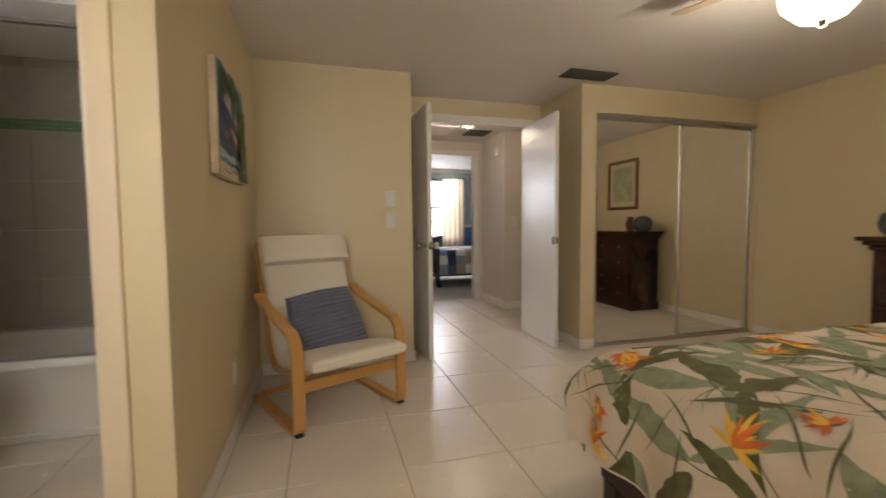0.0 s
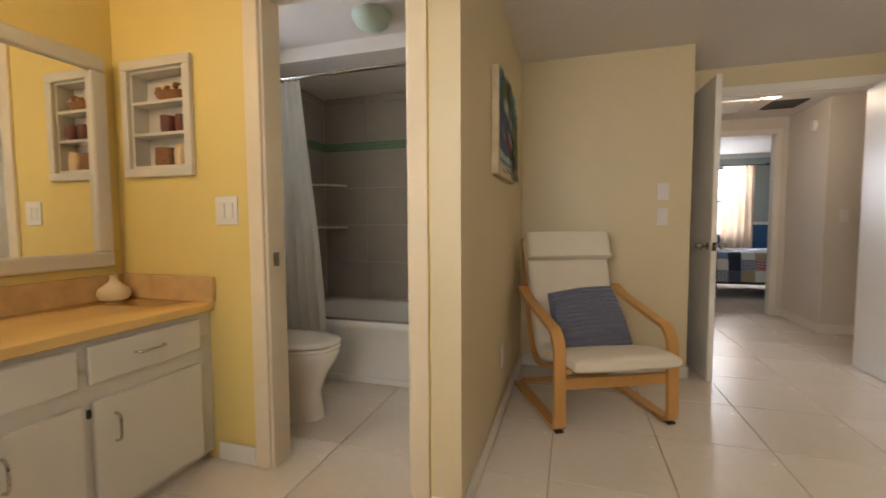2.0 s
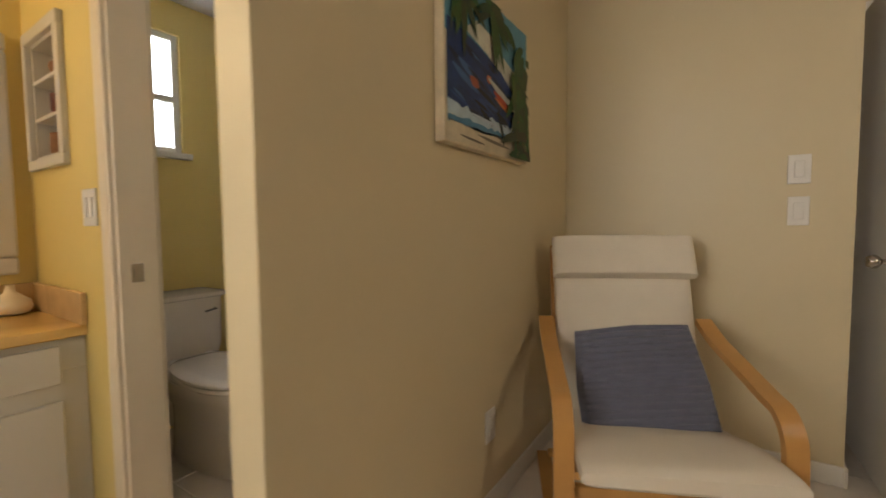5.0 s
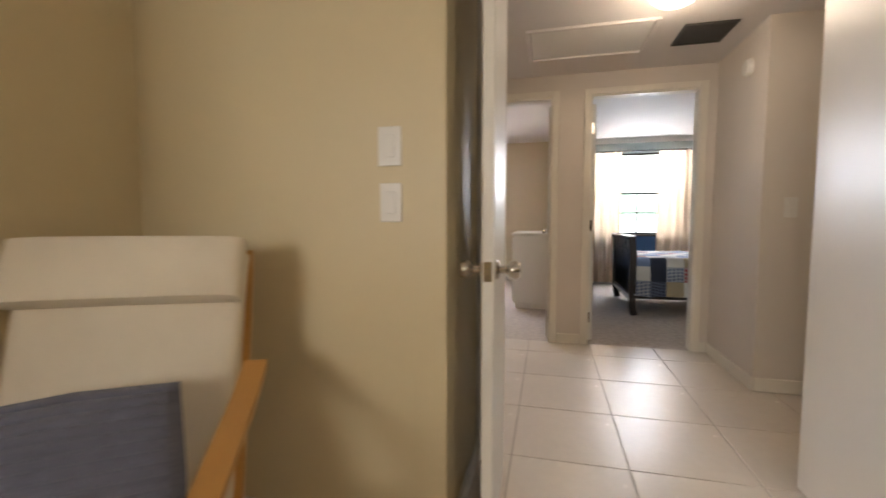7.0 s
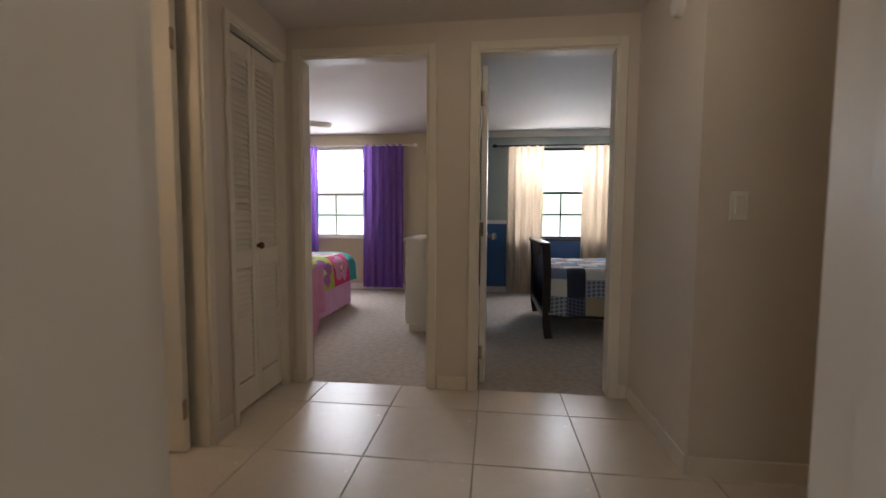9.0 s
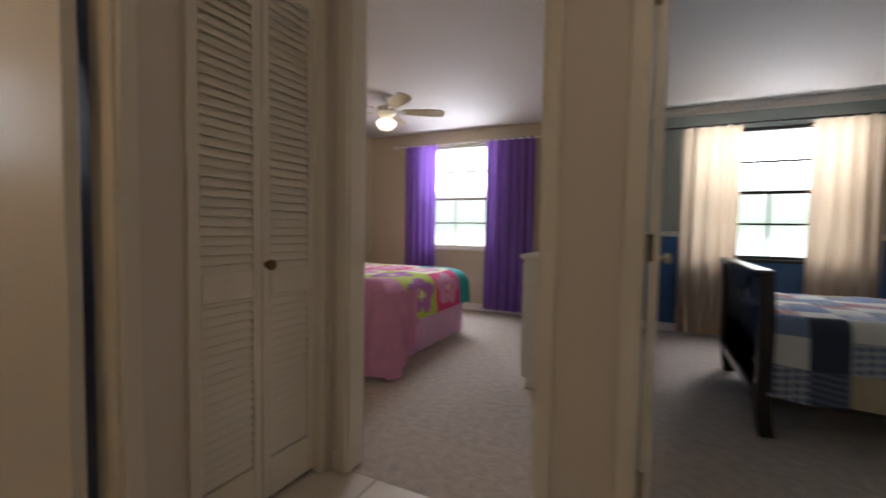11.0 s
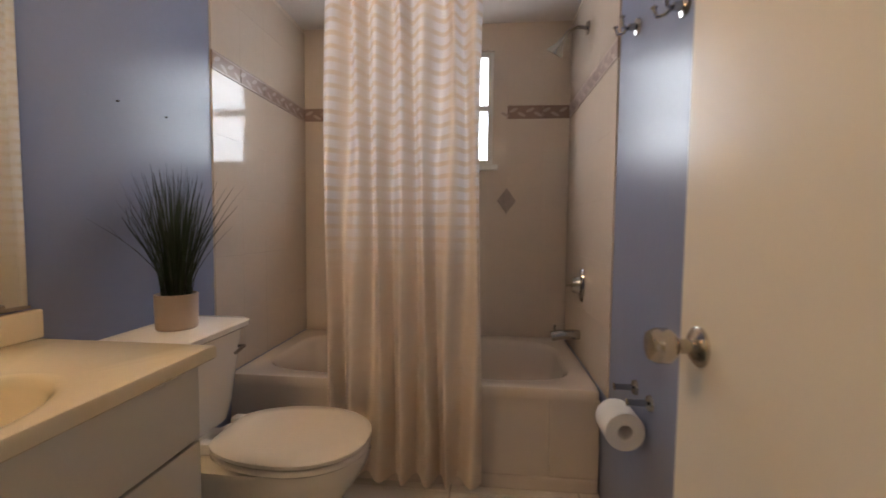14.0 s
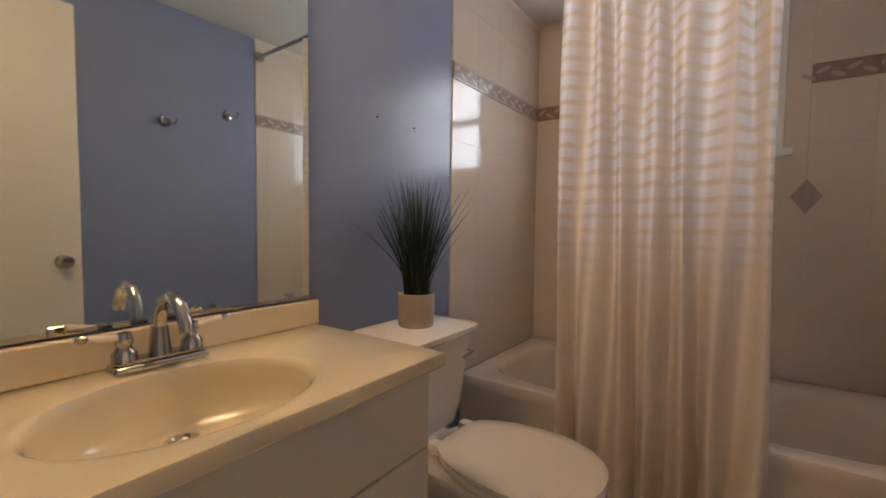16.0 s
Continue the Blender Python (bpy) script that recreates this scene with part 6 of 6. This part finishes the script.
PICK = [[0, 1, 2, 3], [0, 3, 1, 2], [0, 2, 3, 1], [0, 3, 2, 3], [0, 1, 3, 4], [0, 1, 2, 4]]
FLOWER = [(0.5 + 0.27 * math.cos(2 * math.pi * k / 5 + 0.5), 0.5 + 0.27 * math.sin(2 * math.pi * k / 5 + 0.5)) for k in range(5)]


def bright(i, j, a, b):
    """Patch colours, with a five-petalled flower stitched on most patches."""
    k = PICK[i][j]
    u, v = (a + 0.5) / 14, (b + 0.5) / 14
    mid = (u - 0.5) ** 2 + (v - 0.5) ** 2
    petal = min((u - p) ** 2 + (v - q) ** 2 for p, q in FLOWER) < 0.030
    if k == 0:
        return 2 if (a % 5 == 0 and b % 5 == (2 if a % 2 else 0)) else 0
    if mid < 0.010 and k != 4:
        return 3
    if petal and k != 4:
        return {1: 5, 2: 0, 3: 5 if (i + j) % 2 else 0}[k]
    return k


quilt("quilt", -1.90, -0.05, 3.74, 4.98, 0.655, (0.0, 0.42, 0.38, 0.40), 6, 4, [M_PINK, M_LIME, M_MAGENTA, M_LEMON, M_TEAL, M_LILAC], bright,
      "bright patchwork quilt in pink, lime, magenta and teal", 4.0, r=0.15, sub=14)
drape = thing("blanket", "pink throw hanging to the carpet over the corner of the bed", "blanket")
bm = B()


def throw_cloth(u, v):
    """Hangs round the near foot corner of the bed and spills on to the carpet."""
    k = max(-1.0, min(1.0, (u - 0.55) / 0.25))
    s = 0.5 + 0.5 * k
    ax = -0.50 + 0.67 * min(1.0, u / 0.62) if u < 0.62 else 0.17 + 0.02 * s
    ay = 3.50 + (0.0 if u < 0.55 else 0.42 * ((u - 0.55) / 0.45) ** 1.2)
    low = 1 - v
    corner = math.exp(-((u - 0.58) / 0.16) ** 2)
    hem = 0.012 + 0.30 * max(0.0, (u - 0.66) / 0.34) ** 1.3 + 0.14 * math.exp(-((u - 0.36) / 0.07) ** 2) + 0.02 * math.sin(u * 21) ** 2
    fold = 0.042 * math.sin(u * 47 + 2.5 * low + 2 * math.sin(u * 9)) * (0.3 + 0.7 * low) + 0.016 * math.sin(u * 83 + 5 * low) * low
    return Vector((ax + 0.07 * corner * low ** 1.4 + fold * s, ay - 0.05 * low ** 1.5 * (1 - s) - 0.04 * corner * low + fold * (1 - s), hem + v * (0.60 - hem)))


sheet(bm, throw_cloth, 150, 26)
part("cloth", bm, M_PINK, drape, smooth=True)
ob = thing("dresser", "white painted chest of drawers against the wall", "dresser", (1.03, 3.82, 0))
bm = B()
box(bm, 0.0, 0.0, 0.07, 0.47, 0.95, 0.87, 0.004)
box(bm, 0.03, 0.0, 0.0, 0.47, 0.95, 0.07, 0.004)
part("body", bm, M_WHITE, ob)
bm = B()
box(bm, -0.02, -0.02, 0.87, 0.475, 0.97, 0.90, 0.008, 2)
part("top", bm, M_WHITE, ob)
for k in range(4):
    bm = B()
    box(bm, -0.014, 0.03, 0.10 + 0.19 * k, 0.004, 0.92, 0.27 + 0.19 * k, 0.005, 2)
    d = part("drawer", bm, M_WHITE, ob)
    for s in (0.25, 0.70):
        bm = B()
        lathe(bm, [(0.008, 0), (0.008, 0.012), (0.015, 0.018), (0.0001, 0.026)], 12, pose(-0.014, s, 0.185 + 0.19 * k, 0, -90, 0))
        part("knob", bm, M_NICKEL, d, smooth=True)

# ---- blue bedroom ----
for nm, a in (("wainscot_window", (1.662, 6.190, 4.7, 6.2)), ("wainscot_partition", (1.65, 2.60, 1.662, 6.2))):
    bm = B()
    if nm == "wainscot_window":
        wall("", *a, M_NAVY_WALL, [(2.13, 3.53, 0.78, 1.02)], z0=0.09, z1=1.02, bm=bm)
    else:
        box(bm, a[0], a[1], 0.0, a[2], a[3], 1.02)
    mk(nm, bm, M_NAVY_WALL, label="deep blue painted lower wall", category="wall", kind="structure")
for a in ((1.662, 6.176, 2.12, 6.2), (3.54, 6.176, 4.7, 6.2), (1.65, 3.40, 1.672, 6.176)):
    bm = B()
    box(bm, a[0], a[1], 1.02, a[2], a[3], 1.075, 0.006, 2)
    mk("trim_chair_rail", bm, M_WHITE, label="white chair rail above the blue paint", category="chair rail", kind="structure")
bm = B()
for x0, z0, x1, z1 in ((0.0, 0.0, 0.05, 0.02), (0.0, 0.02, 0.03, 0.05), (0.0, 0.05, 0.012, 0.08)):
    box(bm, 1.65, 6.2 - x1, HB - z1, 4.7, 6.2, HB - z0)
mk("trim_crown", bm, M_WHITE, label="white crown moulding above the bedroom window", category="moulding", kind="structure")
bbed = thing("bed", "dark espresso sleigh bed on the carpet", "bed", (0.04, 0, 0))
bm = B()
prof = [(0.0, 0.225), (0.0, 0.35), (0.0, 0.48), (-0.002, 0.60), (-0.006, 0.70), (-0.012, 0.78), (-0.018, 0.83)]
sheet(bm, lambda u, v: Vector((2.285 + np.interp(v, [k / 6 for k in range(7)], [p[0] for p in prof]), 3.80 + u * 1.12, np.interp(v, [k / 6 for k in range(7)], [p[1] for p in prof]))), 2, 18)
geom = bmesh.ops.solidify(bm, geom=bm.faces[:], thickness=0.03)
part("footboard_panel", bm, M_ESPRESSO, bbed, smooth=True)
bm = B()
box(bm, 2.235, 3.745, 0.835, 2.325, 4.975, 0.875, 0.012, 3)
part("footboard_rail", bm, M_ESPRESSO, bbed, smooth=True)
for y in (3.77, 4.95):
    bent("footboard_post", [(2.325, 0.0), (2.305, 0.12), (2.30, 0.30), (2.30, 0.62), (2.292, 0.76), (2.285, 0.84)], y, 0.03, 0.07, M_ESPRESSO, bbed)
bm = B()
box(bm, 2.275, 3.79, 0.15, 2.305, 4.93, 0.215, 0.004)
part("lower_rail", bm, M_ESPRESSO, bbed)
for y in (3.80, 4.92):
    bm = B()
    box(bm, 2.30, y - 0.015, 0.18, 4.35, y + 0.015, 0.36, 0.006)
    part("side_rail", bm, M_ESPRESSO, bbed)
bm = B()
box(bm, 4.35, 3.75, 0.0, 4.42, 4.97, 1.15, 0.02, 2)
part("headboard", bm, M_ESPRESSO, bbed)
bm = B()
box(bm, 2.36, 3.84, 0.20, 4.34, 4.88, 0.60, 0.04, 3)
part("mattress", bm, M_QWHITE, bbed)


def plaid_mat(name, base, line, step):
    """Woven plaid: broad bands across and along."""
    m = mat(name, base, 0.9, var=0.1, scale=14)
    n, l = m.node_tree.nodes, m.node_tree.links
    p = n["Principled BSDF"]
    old = p.inputs["Base Color"].links[0].from_socket
    co, sep = n.new("ShaderNodeTexCoord"), n.new("ShaderNodeSeparateXYZ")
    l.new(co.outputs["Object"], sep.inputs[0])
    yz = n.new("ShaderNodeMath")
    l.new(sep.outputs["Y"], yz.inputs[0])
    l.new(sep.outputs["Z"], yz.inputs[1])
    prev = old
    for sock in (sep.outputs["X"], yz.outputs[0]):
        w = n.new("ShaderNodeMath")
        w.operation = "MULTIPLY"
        w.inputs[1].default_value = 2 * math.pi / step
        l.new(sock, w.inputs[0])
        sn = n.new("ShaderNodeMath")
        sn.operation = "SINE"
        l.new(w.outputs[0], sn.inputs[0])
        gt = n.new("ShaderNodeMath")
        gt.operation = "GREATER_THAN"
        gt.inputs[1].default_value = 0.25
        l.new(sn.outputs[0], gt.inputs[0])
        half = n.new("ShaderNodeMath")
        half.operation = "MULTIPLY"
        half.inputs[1].default_value = 0.6
        l.new(gt.outputs[0], half.inputs[0])
        mx = n.new("ShaderNodeMix")
        mx.data_type = "RGBA"
        l.new(half.outputs[0], mx.inputs["Factor"])
        l.new(prev, mx.inputs["A"])
        mx.inputs["B"].default_value = (*line, 1)
        prev = mx.outputs["Result"]
    l.new(prev, p.inputs["Base Color"])
    return m


M_PLAIDRED = plaid_mat("red_plaid_cotton", (0.30, 0.02, 0.04), (0.50, 0.46, 0.43), 0.045)
M_PLAIDBLUE = plaid_mat("blue_plaid_cotton", (0.10, 0.13, 0.22), (0.44, 0.44, 0.46), 0.04)
M_PLAIDNAVY = plaid_mat("navy_plaid_cotton", (0.03, 0.035, 0.06), (0.13, 0.15, 0.22), 0.035)


def plaid(i, j, a, b):
    side = ((5, 7, 4, 0, 6, 4, 7, 5, 0, 4, 1, 5), (0, 1, 5, 6, 4, 7, 6, 1, 5, 4, 6, 0), (2, 1, 0, 4, 6, 5, 1, 0, 2, 6, 4, 5))
    if j < 3:
        return side[j][i % 12]
    return ((6, 5, 0, 2, 5, 0, 6), (0, 2, 5, 0, 5, 6, 0), (5, 0, 6, 5, 2, 0, 5), (2, 5, 0, 6, 0, 5, 4), (0, 6, 2, 5, 0, 2, 5))[i % 5][(j - 3) % 7]


quilt("quilt", 2.41, 4.34, 3.83, 4.90, 0.635, (0.06, 0.0, 0.45, 0.40), 12, 12, [M_QWHITE, M_QNAVY, M_QBLUE, M_QRED, M_QKHAKI, M_PLAIDBLUE, M_PLAIDRED, M_PLAIDNAVY], plaid, "patchwork plaid quilt in navy, red, white and khaki", 9.0, sub=5)
ob = thing("wall_pennant", "small pale pennant pinned to the grey wall", "pennant", (1.655, 5.6, 1.78))
bm = B()
vs = [bm.verts.new((0.004, y, z)) for y, z in ((-0.14, 0.12), (0.14, 0.12), (0.10, -0.10), (-0.02, -0.16))]
bm.faces.new(vs)
bmesh.ops.solidify(bm, geom=bm.faces[:], thickness=0.003)
part("cloth", bm, M_QWHITE, ob)


# ---- tiles ----
def tiles(parent, origin, u, v, cols, rows, cw, rh, material, joint=0.003, th=0.006, skip=None, name="tile", clip=None):
    """Single tiles in rows on a wall or floor; u and v: unit axes of the field."""
    o, u, v = Vector(origin), Vector(u), Vector(v)
    n = u.cross(v)
    meshes = {}
    m0 = Matrix((u, v, n)).transposed().to_4x4()
    for i in range(cols):
        for j in range(rows):
            w, h = cw - joint, rh - joint
            a0, b0 = i * cw, j * rh
            if clip:
                w, h = min(w, clip[0] - a0), min(h, clip[1] - b0)
                if w < 0.01 or h < 0.01:
                    continue
            if skip and skip(a0, b0, a0 + w, b0 + h):
                continue
            key = (round(w, 3), round(h, 3))
            if key not in meshes:
                bm = B()
                e = max(0.0004, min(0.0016, th * 0.25, joint))
                lo = [bm.verts.new(p) for p in ((0, 0, 0), (w, 0, 0), (w, h, 0), (0, h, 0))]
                mid = [bm.verts.new(p) for p in ((0, 0, th - e), (w, 0, th - e), (w, h, th - e), (0, h, th - e))]
                hi = [bm.verts.new(p) for p in ((e, e, th), (w - e, e, th), (w - e, h - e, th), (e, h - e, th))]
                for p, q in ((lo, mid), (mid, hi)):
                    for k in range(4):
                        bm.faces.new((p[k], p[(k + 1) % 4], q[(k + 1) % 4], q[k]))
                bm.faces.new(hi)
                me = bpy.data.meshes.new(name)
                bm.to_mesh(me)
                bm.free()
                me.materials.append(material)
                meshes[key] = me
            ob = new(name, meshes[key])
            ob.parent = parent
            ob.matrix_basis = Matrix.Translation(o + u * a0 + v * b0) @ m0


W = bpy.data.objects
# grout beds
for nm, a, mm in (("wall_between_baths", (-1.728, 0.0835, 0.43, -0.112, 0.085, 2.158), M_BATHGROUT), ("wall_vanity", (-1.73, -0.74, 0.43, -1.7285, 0.083, 2.158), M_BATHGROUT),
                  ("wall_between_baths", (-2.058, 0.175, 0.43, -1.170, 0.1768, 2.249), M_BATHGROUT), ("wall_bath_hooks", (-2.058, 1.7582, 0.43, -1.170, 1.76, 2.249), M_BATHGROUT)):
    bm = B()
    box(bm, *a)
    part("grout_bed", bm, mm, W[nm])
# grey tile round the first tub
tw = W["wall_between_baths"]
for par, org, u, width in ((tw, (-1.73, 0.085, 0.435), (1, 0, 0), 1.62), (W["wall_vanity"], (-1.73, -0.74, 0.435), (0, 1, 0), 0.818), (W["wall_picture"], (-0.11, 0.078, 0.435), (0, -1, 0), 0.81)):
    uu = Vector(u)
    o = Vector(org)
    if par is tw:
        o, uu = Vector((-1.728, 0.085, 0.435)), Vector((1, 0, 0))
    tiles(par, o, uu, (0, 0, 1), math.ceil(width / 0.405), 4, 0.405, 0.317, M_BATHTILE_G, th=0.007, clip=(width - 0.002, 9))
    tiles(par, o + Vector((0, 0, 1.268)), uu, (0, 0, 1), math.ceil(width / 0.15), 3, 0.15, 0.025, M_GREENBAND, joint=0.002, th=0.008, clip=(width - 0.002, 9), name="band_tile")
    tiles(par, o + Vector((0, 0, 1.345)), uu, (0, 0, 1), math.ceil(width / 0.405), 2, 0.405, 0.317, M_BATHTILE_G, th=0.007, clip=(width - 0.002, 0.378))
# pale tile round the second tub
for par, org, u, width, skip in ((tw, (-1.172, 0.175, 0.435), (-1, 0, 0), 0.886, None),
                                 (W["wall_bath_window"], (-2.06, 0.183, 0.435), (0, 1, 0), 1.569, lambda a0, b0, a1, b1: a1 > 0.37 and a0 < 1.14 and b1 > 1.0 and b0 < 1.67),
                                 (W["wall_bath_hooks"], (-2.052, 1.76, 0.435), (1, 0, 0), 0.88, None)):
    tiles(par, org, u, (0, 0, 1), math.ceil(width / 0.203), 5, 0.203, 0.254, M_BATHTILE, joint=0.0002, clip=(width, 9), skip=skip)
    o = Vector(org) + Vector((0, 0, 1.27))
    sk = (lambda a0, b0, a1, b1: a1 > 0.37 and a0 < 1.14) if skip else None
    tiles(par, o, u, (0, 0, 1), math.ceil(width / 0.203), 1, 0.203, 0.076, M_BORDER, joint=0.002, th=0.009, clip=(width, 9), skip=sk, name="border_tile")
    uu, n = Vector(u), Vector(u).cross(Vector((0, 0, 1)))
    bm = B()
    k = 0
    s = 0.03
    while s < width - 0.03:
        if not (sk and sk(s - 0.03, 0, s + 0.03, 0)):
            c = o + uu * s + Vector((0, 0, 0.036 + 0.012 * (-1) ** k)) + n * 0.0085
            vs = [bm.verts.new(c + uu * (0.024 * math.cos(a)) + Vector((0, 0, 0.010 * math.sin(a) + 0.010 * math.cos(a) * (-1) ** k)) + n * 0.002) for a in [q * math.pi / 4 for q in range(8)]]
            bm.faces.new(vs)
        s += 0.047
        k += 1
    for zz in (0.005, 0.071):
        if not skip:
            a, b = o + Vector((0, 0, zz)) + n * 0.0092, o + uu * width + Vector((0, 0, zz)) + n * 0.0092
            vs = [bm.verts.new(p) for p in (a - Vector((0, 0, 0.004)), b - Vector((0, 0, 0.004)), b + Vector((0, 0, 0.004)), a + Vector((0, 0, 0.004)))]
            bm.faces.new(vs)
    part("border_relief", bm, M_BORDERPALE, par, "pale leaf relief on the border tiles")
    tiles(par, Vector(org) + Vector((0, 0, 1.348)), u, (0, 0, 1), math.ceil(width / 0.203), 2, 0.203, 0.254, M_BATHTILE, joint=0.0002, clip=(width, 0.44), skip=(lambda a0, b0, a1, b1: a1 > 0.37 and a0 < 1.14 and b0 < 0.32) if skip else None)
bm = B()
vs = [bm.verts.new((-2.0525, 1.404 + a, 1.232 + b)) for a, b in ((-0.055, 0), (0, -0.075), (0.055, 0), (0, 0.075))]
bm.faces.new(vs)
for a, b in ((0, 0.03), (0, -0.03), (0.024, 0), (-0.024, 0)):
    vs = [bm.verts.new((-2.0505, 1.404 + a + c, 1.232 + b + d)) for c, d in ((-0.017, 0), (0, -0.023), (0.017, 0), (0, 0.023))]
    bm.faces.new(vs)
part("accent_tile", bm, M_DIAMOND, W["wall_bath_window"], "grey diamond accent tile")
# floor tiles
x0g, y0g, pw, ph = 1.283 - 7 * 0.497, 0.638 - 10 * 0.521, 0.497, 0.521
tiles(floor, (x0g, y0g, -0.006), (1, 0, 0), (0, 1, 0), 14, 14, pw, ph, M_TILE, joint=0.006, th=0.006, clip=(99, 2.50 - y0g), skip=lambda a0, b0, a1, b1: x0g + a0 > 4.5 or x0g + a1 < -2.1 or y0g + b1 < -4.1)
